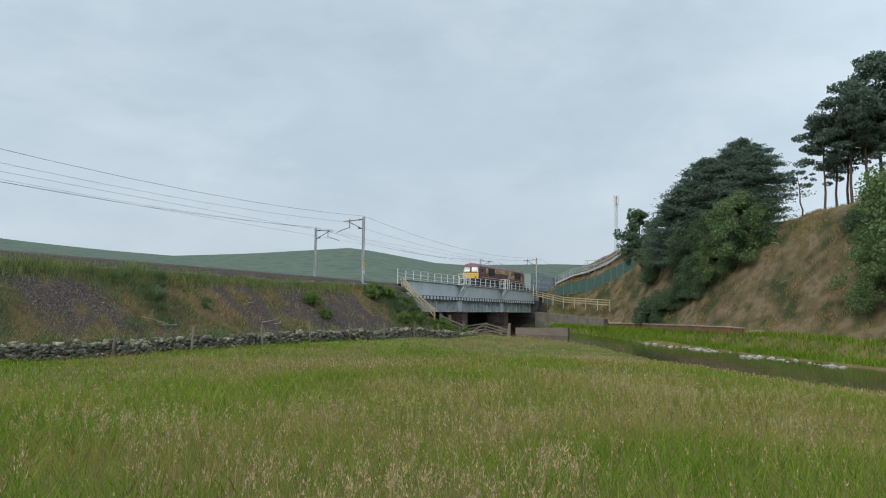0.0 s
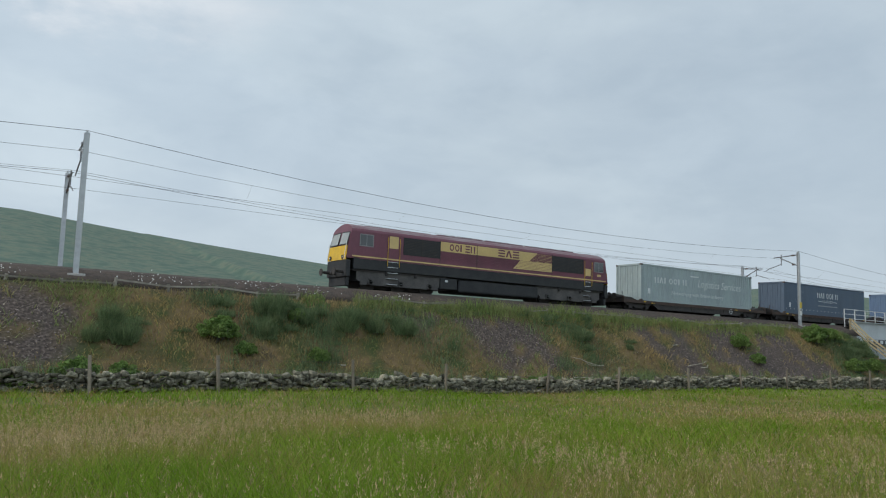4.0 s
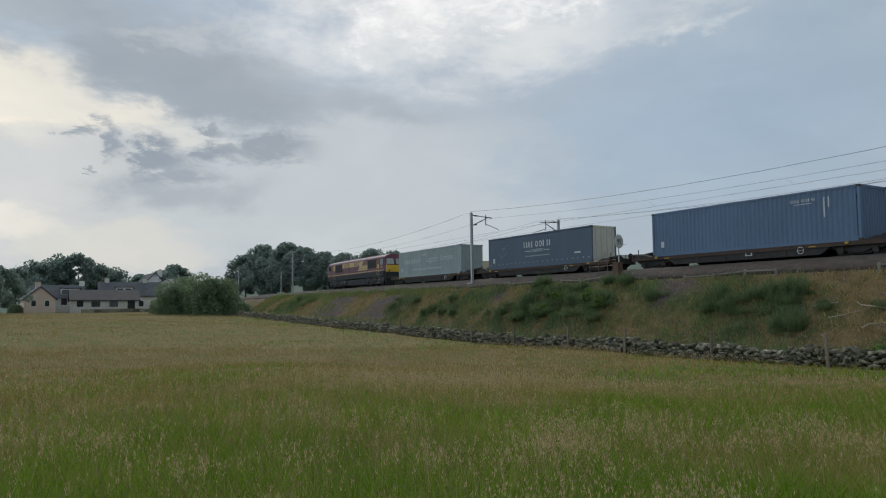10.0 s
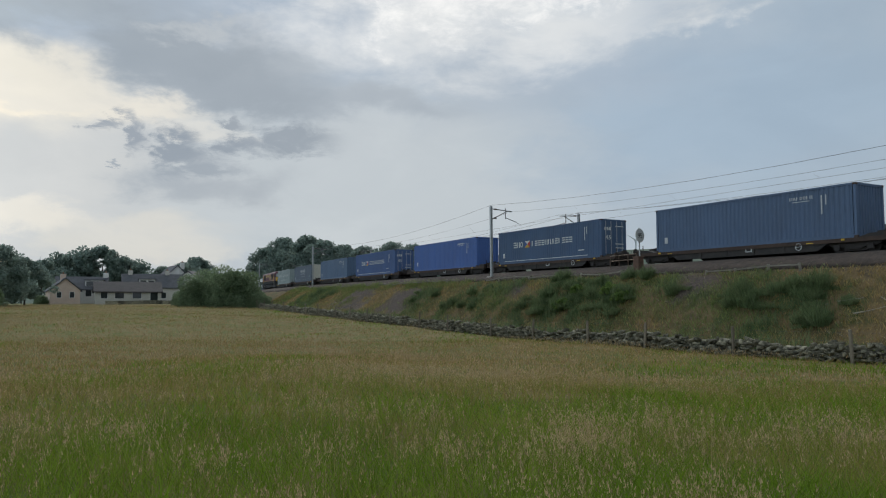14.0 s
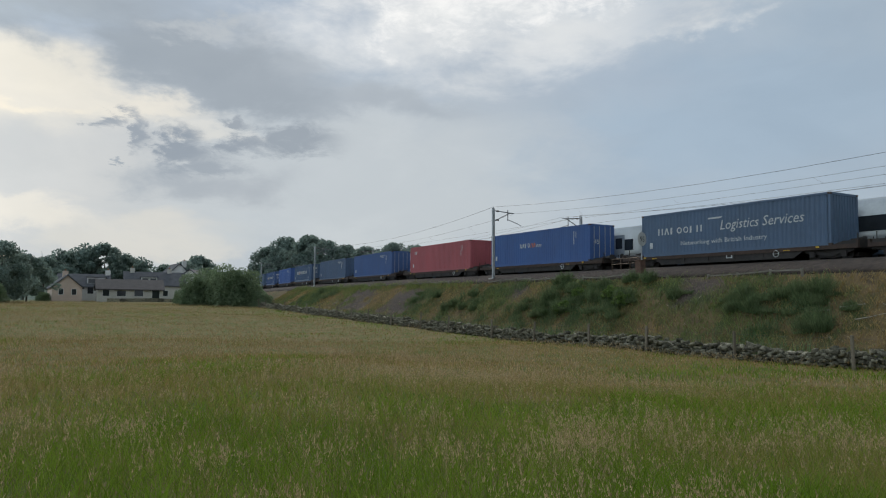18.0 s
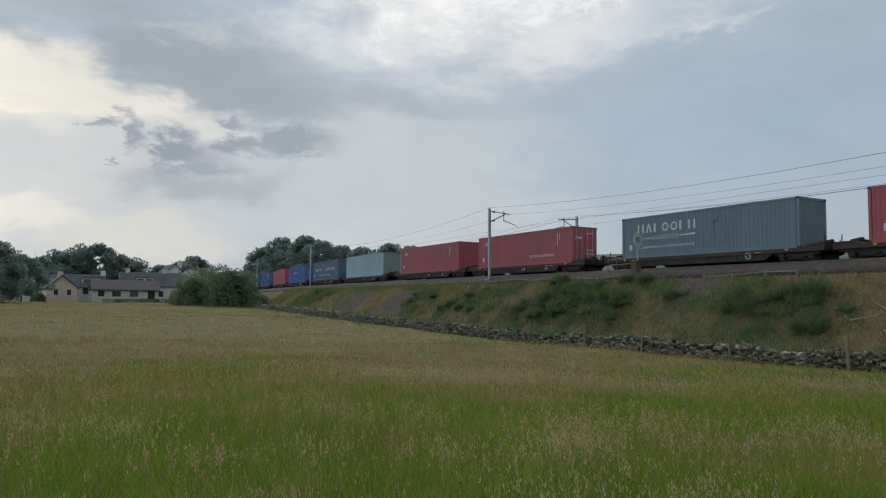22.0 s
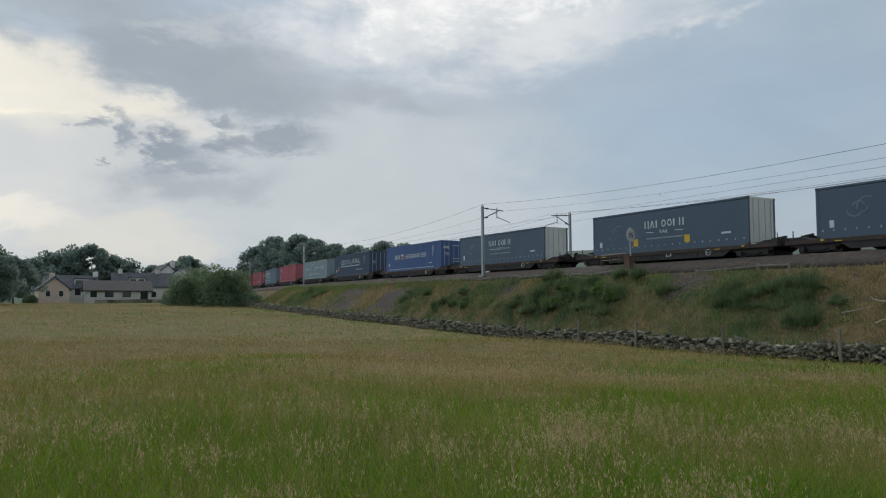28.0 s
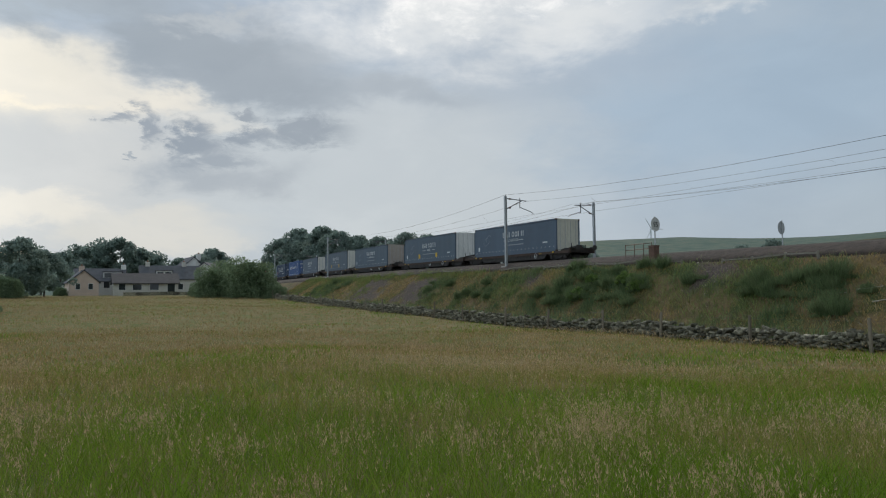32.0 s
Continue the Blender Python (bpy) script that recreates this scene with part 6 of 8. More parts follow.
def leaf_cloud(rs, centres, radii, count, size, flat=1.0):
    """Small leaf blades spread through uneven clumps."""
    C, R = np.asarray(centres, float), np.asarray(radii, float)
    w = R ** 2
    k = rs.choice(len(C), count, p=w / w.sum())
    d = rs.normal(size=(count, 3)); d /= np.linalg.norm(d, axis=1)[:, None]
    rad = R[k] * rs.uniform(0.35, 1.0, count) ** 0.6
    p = C[k] + d * rad[:, None] * np.array([1, 1, flat])
    u = rs.normal(size=(count, 3)); u /= np.linalg.norm(u, axis=1)[:, None]
    v = np.cross(u, rs.normal(size=(count, 3))); v /= np.linalg.norm(v, axis=1)[:, None] + 1e-9
    s = size * rs.uniform(0.6, 1.4, count)[:, None]
    a, b = u * s, v * s * 0.55
    quad = np.stack([p - a, p + b, p + a, p - b], 1).reshape(-1, 3)
    return quad, np.arange(count * 4).reshape(-1, 4)


def grow(rs, height, bare, spread_r, limbs, lean=0.0, up=0.35, layered=False, girth=0.021, crook=0.012):
    """Trunk and limb bars, and the clump centres at the limb ends."""
    bm = bmesh.new()
    pts = [Vector((0, 0, -0.6))]
    n = 7
    for k in range(1, n + 1):
        u = k / n
        pts.append(Vector((lean * height * u * u + rs.normal() * crook * height, rs.normal() * crook * height, height * 0.93 * u)))
    r0 = height * girth + 0.04
    for k in range(n):
        bar(bm, pts[k], pts[k + 1], r0 * (1 - 0.85 * k / n), 7, r0 * (1 - 0.85 * (k + 1) / n))
    centres, radii = [], []
    for k in range(limbs):
        u = bare + (1 - bare) * (k + rs.uniform(0.1, 0.9)) / limbs
        i = min(n - 1, int(u * n))
        base = pts[i].lerp(pts[i + 1], u * n - i)
        ang = k * 2.4 + rs.uniform(-0.5, 0.5)
        prof = math.sin(math.pi * min(1, 0.22 + 0.78 * (u - bare) / (1 - bare + 1e-6))) ** 0.7
        reach = spread_r * max(0.25, prof) * rs.uniform(0.7, 1.12)
        rise = reach * (up if not layered else 0.12) * rs.uniform(0.4, 1.3)
        end = base + Vector((math.cos(ang) * reach, math.sin(ang) * reach, rise))
        mid = base.lerp(end, 0.5) + Vector((0, 0, rise * 0.25))
        bar(bm, base, mid, r0 * 0.34 * (1.1 - u), 5, r0 * 0.22 * (1.1 - u)); bar(bm, mid, end, r0 * 0.22 * (1.1 - u), 5, r0 * 0.08)
        for q, f in ((end, 1.0), (mid.lerp(end, 0.35), 0.8)):
            for _ in range(2):
                centres.append(tuple(q + Vector(rs.normal(size=3)) * reach * 0.16)); radii.append(spread_r * rs.uniform(0.20, 0.36) * f)
    centres.append(tuple(pts[-1])); radii.append(spread_r * 0.35)
    return bm, centres, radii


def tree(name, label, seed, height, bare, spread_r, limbs, leaves, size, leaf, bark, lean=0.0, flat=0.8, layered=False, up=0.35, girth=0.018, crook=0.012):
    rs = np.random.RandomState(seed)
    t = thing(name, label, "tree" if "bush" not in name else "bush")
    bm, c, r = grow(rs, height, bare, spread_r, limbs, lean, up, layered, girth, crook)
    part("trunk", bm, bark, t)
    v, f = leaf_cloud(rs, c, r, leaves, size, 0.45 if layered else flat)
    v[:, 2] = np.maximum(v[:, 2], 0.05)
    part("crown", soup("crown", v, f, leaf), leaf, t)
    return t


def bush(name, label, seed, width, height, leaves, size, leaf, upright=False):
    """A low crown of leaves on many thin stems."""
    rs = np.random.RandomState(seed)
    t = thing(name, label, "bush")
    bm = bmesh.new()
    centres, radii = [], []
    for k in range(16):
        a, rr = k * 2.4 + rs.uniform(-0.3, 0.3), width * 0.44 * math.sqrt((k + 0.5) / 16)
        h = height * math.sqrt(max(0.08, 1 - (rr / (width * 0.52)) ** 2)) * rs.uniform(0.72, 1.0)
        tip = (math.cos(a) * rr, math.sin(a) * rr, h * 0.8)
        bar(bm, (math.cos(a) * rr * 0.3, math.sin(a) * rr * 0.3, -0.3), tip, 0.03 * height ** 0.5, 5, 0.01)
        for z in ((0.2, 0.5, 0.84) if height > 1.5 else (0.3, 0.75)):
            centres.append((math.cos(a) * rr * (1.08 - 0.25 * z) + rs.normal() * 0.03 * width, math.sin(a) * rr * (1.08 - 0.25 * z), h * z)); radii.append(max(0.16, min(width * 0.15, h * 0.24)) * rs.uniform(0.7, 1.2) * (1.35 if width > 6 else 1.0))
    part("stems", bm, BARK_GREY, t)
    if upright:
        n = leaves
        k = rs.randint(len(centres), size=n)
        C = np.array(centres)[k]; R = np.array(radii)[k]
        base = C + rs.normal(size=(n, 3)) * R[:, None] * 0.55
        base[:, 2] = np.abs(base[:, 2]) * 0.9
        d = np.stack([rs.normal(size=n) * 0.35, rs.normal(size=n) * 0.35, np.ones(n)], -1)
        s = size * rs.uniform(0.7, 1.6, n)[:, None]
        w = np.cross(d, rs.normal(size=(n, 3))); w /= np.linalg.norm(w, axis=1)[:, None]
        v = np.stack([base - w * 0.022, base + w * 0.022, base + d * s], 1).reshape(-1, 3)
        f = np.arange(n * 3).reshape(-1, 3)
    else:
        v, f = leaf_cloud(rs, centres, radii, leaves, size, 0.9)
    v[:, 2] = np.maximum(v[:, 2], -0.1)
    part("crown", soup("crown", v, f, leaf), leaf, t)
    return t


def put(proto, spots, rng):
    """The prototype takes the first spot, copies the others; spots: az, distance, size, lift."""
    for k, (az, r, s, dz) in enumerate(spots):
        x, y, z = at(az, r)
        m = pose(x, y, z + dz, 0, 0, rng.uniform(0, 360)) @ Matrix.Diagonal((s, s, s * rng.uniform(0.94, 1.06), 1))
        if k == 0:
            proto.matrix_basis = m
        else:
            c = copy_thing(proto, m)
            c.matrix_basis = m


def put_top(proto, tall, spots, rng):
    """Trees of the height that reaches a given angle above the eye: bearing, distance, angle of the top."""
    rows = []
    for az, r, el in spots:
        z = at(az, r)[2]
        rows.append((az, r, (1.6 + r * math.tan(radians(el)) - z + 0.5) / tall, -0.5))
    put(proto, rows, rng)


def conifer(label, seed, height, spread_r):
    """A wide conifer: flat, uneven plates of needles along level boughs, with gaps between them."""
    rs = np.random.RandomState(seed)
    t = thing("conifer_tree", label, "tree")
    bm = bmesh.new()
    r0 = 0.24
    for k in range(6):
        bar(bm, (0, 0, height * 0.94 * k / 6 - (0.8 if k == 0 else 0)), (0, 0, height * 0.94 * (k + 1) / 6), r0 * (1 - 0.15 * k), 7, r0 * (1 - 0.15 * (k + 1)))
    V, F, n = [], [], 0
    for k in range(58):
        u = 0.16 + 0.82 * (k + rs.uniform(0, 1)) / 58
        ang = k * 2.4 + rs.uniform(-0.4, 0.4)
        reach = spread_r * min(1.0, 2.2 * (1.04 - u)) ** 0.75 * rs.uniform(0.6, 1.1)
        z = height * u
        d = np.array([math.cos(ang), math.sin(ang), 0.0])
        end = d * reach + np.array([0, 0, z + reach * rs.uniform(-0.02, 0.14)])
        bar(bm, (0, 0, z), tuple(end), 0.07, 4, 0.02)
        for f in (0.95, 0.72, 0.48, 0.25):
            c = np.array([0, 0, z]) * (1 - f) + end * f + rs.normal(size=3) * np.array([0.4, 0.4, 0.08])
            m = int(70 + 130 * rs.uniform(0.4, 1))
            rad = reach * rs.uniform(0.16, 0.30) + 0.25
            p = c + rs.normal(size=(m, 3)) * np.array([rad * 0.6, rad * 0.6, 0.16])
            a = rs.normal(size=(m, 3)) * np.array([1, 1, 0.35]); a /= np.linalg.norm(a, axis=1)[:, None]
            b = np.cross(a, rs.normal(size=(m, 3))); b /= np.linalg.norm(b, axis=1)[:, None] + 1e-9
            size = 0.13 * rs.uniform(0.6, 1.5, (m, 1))
            V.append(np.stack([p - a * size, p + b * size * 0.45, p + a * size, p - b * size * 0.45], 1).reshape(-1, 3))
            F.append(np.arange(m * 4).reshape(-1, 4) + n); n += m * 4
    part("trunk", bm, BARK, t)
    part("crown", soup("crown", np.concatenate(V), np.concatenate(F), LEAF_PINE), LEAF_PINE, t)
    return t


def build_trees():
    rng = random.Random(21)
    # the spur east of the river
    pine_l = "tall Scots pine with a bare reddish trunk on a hilltop"
    p1 = tree("pine_tree", pine_l, 1, 15.5, 0.56, 3.5, 15, 8000, 0.14, LEAF_PINE, BARK, 0.02, layered=True, girth=0.010, crook=0.004)
    p2 = tree("pine_tree", pine_l, 2, 14.5, 0.48, 3.2, 16, 8000, 0.14, LEAF_PINE, BARK, -0.03, layered=True, girth=0.010, crook=0.004)
    put(p1, [(93.6, 95, 0.84, -0.3), (95.2, 94, 1.04, -0.3), (97.0, 95, 1.24, -0.3), (98.4, 97, 1.3, -0.3), (96.2, 99, 1.12, -0.3)], rng)
    put(p2, [(94.3, 98, 0.94, -0.3), (96.2, 93, 1.14, -0.3), (97.8, 92, 1.3, -0.3), (99.3, 95, 1.3, -0.3), (95.0, 99, 1.0, -0.3)], rng)
    d1 = tree("pine_tree", "thin half-dead pine with a small side crown", 5, 6.4, 0.72, 1.5, 6, 650, 0.14, LEAF_PINE, BARK, -0.10, layered=True, girth=0.012)
    put(d1, [(92.1, 95, 1.05, -0.3)], rng)
    c1 = conifer("broad dark conifer with layered flat boughs on the slope", 8, 12.5, 5.4)
    c2 = conifer("broad dark conifer with layered flat boughs on the slope", 18, 12.5, 5.0)
    put_top(c1, 12.3, [(89.2, 90, 11.2), (87.0, 95, 10.9), (84.6, 97, 9.1)], rng)
    put_top(c2, 12.3, [(88.2, 93, 11.5), (85.7, 95, 10.1), (83.4, 98, 7.4)], rng)
    dl = "leafy dark-green broadleaf tree on the dry slope"
    b1 = tree("broadleaf_tree", dl, 9, 9.0, 0.06, 4.2, 34, 22000, 0.12, LEAF_DARK, BARK_GREY, 0.0)
    put_top(b1, 8.6, [(88.6, 88, 7.4), (86.6, 91, 6.8), (85.0, 93, 5.2), (83.3, 100, 4.7), (84.4, 97, 5.6), (89.6, 87, 5.6)], rng)
    b5 = tree("broadleaf_tree", "fresh green broadleaf tree among dark conifers", 19, 9.0, 0.10, 3.4, 30, 16000, 0.12, LEAF_MID, BARK_GREY, 0.0)
    put_top(b5, 8.6, [(88.0, 87, 7.6), (86.2, 89, 4.2)], rng)
    b2 = bush("round_bush", "dense dark green bush at the foot of the slope", 12, 5.0, 4.4, 14000, 0.09, LEAF_DARK)
    put(b2, [(82.0, 95, 1.12, -0.3), (84.4, 92, 0.95, -0.3), (86.0, 90, 0.8, -0.3), (81.9, 103, 0.8, -0.2), (95.6, 78, 0.7, -0.2), (83.4, 93, 0.8, -0.3), (87.6, 88, 0.7, -0.2), (82.6, 104, 1.0, -0.3), (85.2, 90, 0.6, -0.3)], rng)
    b3 = tree("broadleaf_tree", "bright green broadleaf tree hanging over the slope", 14, 9.0, 0.08, 4.2, 30, 22000, 0.12, LEAF_MID, BARK_GREY)
    put_top(b3, 8.6, [(98.0, 74, 8.4), (100.2, 70, 9.5), (96.3, 75, 5.4), (97.2, 70, 4.2)], rng)
    b4 = tree("broadleaf_tree", "small slender tree beside the steps", 15, 5.0, 0.15, 1.9, 16, 6000, 0.11, LEAF_DARK, BARK_GREY)
    put_top(b4, 4.8, [(80.9, 114, 6.7), (82.0, 110, 5.9), (80.3, 113, 4.9), (81.4, 108, 4.4)], rng)
    # behind the line to the west, and round the houses
    w_l = "dark green broadleaf tree beyond the railway"
    w1 = tree("broadleaf_tree", w_l, 31, 12.0, 0.10, 5.2, 20, 8000, 0.30, LEAF_HAZE, BARK_GREY)
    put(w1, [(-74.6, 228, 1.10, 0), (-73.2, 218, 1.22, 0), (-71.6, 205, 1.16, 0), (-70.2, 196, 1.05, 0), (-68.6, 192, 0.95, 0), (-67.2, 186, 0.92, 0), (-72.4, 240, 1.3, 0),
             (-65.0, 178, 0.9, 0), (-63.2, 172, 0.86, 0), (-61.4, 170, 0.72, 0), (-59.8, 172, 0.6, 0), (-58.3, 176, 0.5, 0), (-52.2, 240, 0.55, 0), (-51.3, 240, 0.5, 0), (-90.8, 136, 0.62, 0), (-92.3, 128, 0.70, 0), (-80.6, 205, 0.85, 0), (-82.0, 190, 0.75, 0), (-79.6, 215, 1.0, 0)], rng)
    w2 = tree("pine_tree", "dark pine with a narrow ragged crown beyond the railway", 33, 13.0, 0.2, 2.6, 18, 4500, 0.27, LEAF_HAZE, BARK, layered=True)
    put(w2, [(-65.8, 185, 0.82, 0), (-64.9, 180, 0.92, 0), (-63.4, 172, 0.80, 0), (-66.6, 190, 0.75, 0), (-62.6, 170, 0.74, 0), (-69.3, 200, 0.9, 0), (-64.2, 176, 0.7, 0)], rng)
    w3 = tree("broadleaf_tree", "dark tree among the village houses", 35, 11.0, 0.1, 4.6, 18, 7000, 0.30, LEAF_HAZE, BARK_GREY)
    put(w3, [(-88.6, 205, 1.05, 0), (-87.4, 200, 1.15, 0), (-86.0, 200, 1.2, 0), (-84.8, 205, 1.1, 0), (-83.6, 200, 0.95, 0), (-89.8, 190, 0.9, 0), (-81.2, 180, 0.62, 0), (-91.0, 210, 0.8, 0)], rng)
    w4 = bush("round_bush", "large rounded grey-green willow bush at the field edge", 41, 7.0, 5.4, 30000, 0.11, LEAF_WILLOW)
    put(w4, [(-76.9, 119, 1.36, -0.4), (-79.4, 122, 1.08, -0.3), (-75.1, 116, 0.62, -0.4), (-78.2, 126, 1.20, -0.2), (-80.6, 127, 0.55, -0.2), (61, 78, 0.5, -0.5), (60.5, 100, 0.9, 0), (63.5, 105, 1.0, 0), (66, 108, 1.0, 0), (68, 112, 1.0, 0), (-95.4, 74, 0.75, -0.2), (-93.0, 122, 0.7, 0), (-89.8, 148, 0.35, 0)], rng)
    w5 = bush("round_bush", "small dark shrub beside the far track", 43, 2.0, 1.7, 1500, 0.10, LEAF_HAZE)
    spots = []
    for x, y, s in ((-37.5, 48.5, 1.0), (-40.5, 48.8, 0.8), (-42.5, 47.5, 0.55), (-20, 51, 0.8), (-24, 51.5, 0.9), (-27, 51, 0.6), (-17.5, 51, 0.5), (60, 47.5, 0.6), (30, 50, 0.6), (-60, 49.5, 0.9), (-66, 49, 0.8)):
        spots.append((math.degrees(math.atan2(x, y)), math.hypot(x, y), s, -0.1))
    put(w5, spots, rng)
    # the embankment
    g2 = bush("weed_bush", "leafy green weeds growing on the embankment", 52, 2.2, 1.25, 4200, 0.065, mat("weed_leaves", (0.115, 0.195, 0.05), (0.185, 0.255, 0.075), rough=0.8, scale=1.5, fine=9, bump=0, island=0.4, spec=0.2, trans=0.35))
    s2 = []
    for x0, x1, y0, y1, n in ((-5.6, 1.9, 28.1, 29.3, 16), (-5.0, 1.0, 27.2, 27.9, 7), (22, 26, 28.4, 29.8, 4), (-13, -18, 28.5, 29.8, 4), (3, 8, 28.4, 29.6, 3), (62, 70, 28.4, 31, 9), (9, 16, 30, 33, 5), (-34, -40, 30.5, 33, 4), (56, 62, 30, 33.5, 6), (46, 47.5, 31, 33, 2)):
        for _ in range(n):
            x = rng.uniform(min(x0, x1), max(x0, x1))
            y = rng.uniform(y0, y1)
            s2.append((math.degrees(math.atan2(x, y)), math.hypot(x, y), rng.uniform(0.5, 1.0), -0.05))
    put(g2, s2, rng)


BROOM = [(9, 17, 0.6), (18.5, 22, 0.5), (-2, -11, 0.35), (-33, -45, 0.6), (-47, -56, 0.5), (-20, -28, 0.5), (57, 65, 0.5), (-57, -64, 0.5), (28, 33, 0.5), (-90, -102, 0.6)]
# clumps of broom along the bank: x from, x to, from the wall side, to the crest side, how many, size
CLUMPS = [(-45, -33.5, 30.9, 32.4, 34, 1.0), (-43.5, -33.5, 32.6, 33.8, 24, 0.9), (-56.5, -48, 31.0, 32.6, 8, 0.8), (-27, -21, 31.3, 32.8, 24, 1.0), (-22.4, -20.4, 30.3, 31.2, 4, 0.85), (-20, -19, 31.6, 32.2, 2, 0.7),
          (-31.5, -29, 31.8, 32.8, 2, 0.75), (-17.8, -16, 31.6, 32.5, 3, 0.75), (-15, -14, 31.3, 31.9, 2, 0.65), (-9.4, -8, 31.9, 32.6, 2, 0.6), (4.3, 6.3, 31.0, 32.6, 9, 0.9), (7.4, 8.3, 31.1, 31.8, 2, 0.8),
          (9.6, 19.0, 32.0, 33.3, 26, 0.95), (10.6, 12.0, 31.3, 31.9, 2, 0.7), (14, 15.4, 31.3, 31.9, 2, 0.7), (27.5, 33.5, 32.9, 33.8, 10, 0.7), (30.2, 32.2, 31.2, 32.4, 4, 0.9), (34.4, 35.8, 31.6, 32.5, 3, 0.75),
          (60, 65.5, 31.2, 34.0, 20, 1.0), (20, 27, 33.4, 33.9, 8, 0.55), (-64, -58, 31.2, 32.8, 5, 0.8), (-100, -90, 31, 33, 6, 0.9)]


def broom_bush(seed, width, height):
    """A feathery bush of thin upright sprigs over a tangle of stems."""
    rs = np.random.RandomState(seed)
    t = thing("broom_bush", "feathery dark green broom bush on the embankment", "bush", group="broom bushes")
    bm = bmesh.new()
    for k in range(8):
        a, rr = k * 2.4, width * 0.34 * math.sqrt((k + 0.5) / 8)
        bar(bm, (math.cos(a) * rr * 0.4, math.sin(a) * rr * 0.4, -0.25), (math.cos(a) * rr, math.sin(a) * rr, height * 0.55), 0.016, 4, 0.006)
    part("stems", bm, BARK_GREY, t)
    n = 1150
    a, q = rs.uniform(0, 2 * np.pi, n), np.sqrt(rs.uniform(0, 1, n))
    lobe = 1 + 0.22 * np.sin(3 * a + seed) + 0.14 * np.sin(7 * a + 2 * seed)
    top = height * np.sqrt(np.maximum(0.05, 1 - q ** 2 * 0.92)) * (0.72 + 0.28 * np.sin(5 * a + 9 * q + seed)) * (0.8 + 0.25 * np.sin(2 * a + 2.0 * seed))
    z = top * rs.uniform(0.02, 0.72, n)
    base = np.stack([np.cos(a) * q * lobe * width / 2, np.sin(a) * q * lobe * width / 2, z], -1)
    d = np.stack([np.cos(a) * q * 0.5 + rs.normal(size=n) * 0.22, np.sin(a) * q * 0.5 + rs.normal(size=n) * 0.22, np.ones(n)], -1)
    w = np.cross(d, rs.normal(size=(n, 3))); w /= np.linalg.norm(w, axis=1)[:, None]
    v = np.stack([base - w * 0.013, base + w * 0.013, base + d * (height * 0.42 * rs.uniform(0.4, 1.5, n))[:, None]], 1).reshape(-1, 3)
    part("crown", soup("crown", v, np.arange(n * 3).reshape(-1, 3), LEAF_BROOM), LEAF_BROOM, t)
    return t


def build_broom_bushes():
    rng = random.Random(77)
    kinds = [broom_bush(61 + k, w, h) for k, (w, h) in enumerate(((1.4, 0.85), (1.05, 1.05), (1.8, 0.7)))]
    used = set()
    for x0, x1, y0, y1, count, size in CLUMPS:
        for k in range(count):
            x, y = rng.uniform(x0, x1), rng.uniform(y0, y1)
            y += float(bend(x))
            sc = size * rng.uniform(0.55, 1.05)
            m = pose(x, y, float(ground_z(x, y)) - 0.08, rng.uniform(-6, 6), rng.uniform(-6, 6), rng.uniform(0, 360)) @ Matrix.Diagonal((sc, sc, sc * rng.uniform(0.85, 1.15), 1))
            i = rng.randrange(3)
            if i in used:
                copy_thing(kinds[i], m)
            else:
                kinds[i].matrix_basis = m
                used.add(i)


def build_broom():
    """Feathery green broom and tall weeds in patches down the bank."""
    rs = np.random.RandomState(17)
    V, F, n = [], [], 0
    for x0, x1, tall in BROOM:
        a, b = min(x0, x1), max(x0, x1)
        for _ in range(int((b - a) * 2.8)):
            cx, cy = (a + b) / 2 + (b - a) * 0.55 * np.clip(rs.normal() * 0.5, -1.1, 1.1), rs.uniform(29.8, 33.6)
            m = rs.randint(120, 330)
            size = rs.uniform(0.4, 1.0)
            x, y = cx + rs.normal(size=m) * size * 0.8, cy + rs.normal(size=m) * size * 0.45
            y = y + bend(x)
            edge = np.exp(-((x - cx) / size) ** 2 * 0.5)
            h = tall * rs.uniform(0.55, 1.15) * (0.30 + 0.6 * edge) * rs.uniform(0.5, 1.2, m)
            v, f = blades(rs, x, y, ground_z(x, y) - 0.03, h, 0.026 * rs.uniform(0.6, 1.4, m), 0.5)
            V.append(v); F.append(f + n); n += len(v)
    tagged(new("broom_scrub", soup("broom_scrub", np.concatenate(V), np.concatenate(F), LEAF_BROOM)), "feathery green broom scrub on the embankment", "scrub", kind="stuff")


def blades(rs, x, y, z, h, w, lean=0.35):
    """Grass blades of two bent segments."""
    n = len(x)
    a = rs.uniform(0, 2 * np.pi, n)
    dx, dy = np.cos(a), np.sin(a)
    b = rs.uniform(0, 2 * np.pi, n)
    lx, ly = np.cos(b) * lean * h * rs.uniform(0.2, 1, n), np.sin(b) * lean * h * rs.uniform(0.2, 1, n)
    base = np.stack([x, y, z], -1)
    side = np.stack([dx * w / 2, dy * w / 2, 0 * x], -1)
    mid = base + np.stack([lx * 0.35, ly * 0.35, h * 0.58], -1)
    tip = base + np.stack([lx, ly, h], -1)
    v = np.stack([base - side, base + side, mid - side * 0.7, mid + side * 0.7, tip], 1).reshape(-1, 3)
    f = (np.arange(n)[:, None, None] * 5 + np.array([(0, 1, 3), (0, 3, 2), (2, 3, 4)])[None]).reshape(-1, 3)
    return v, f


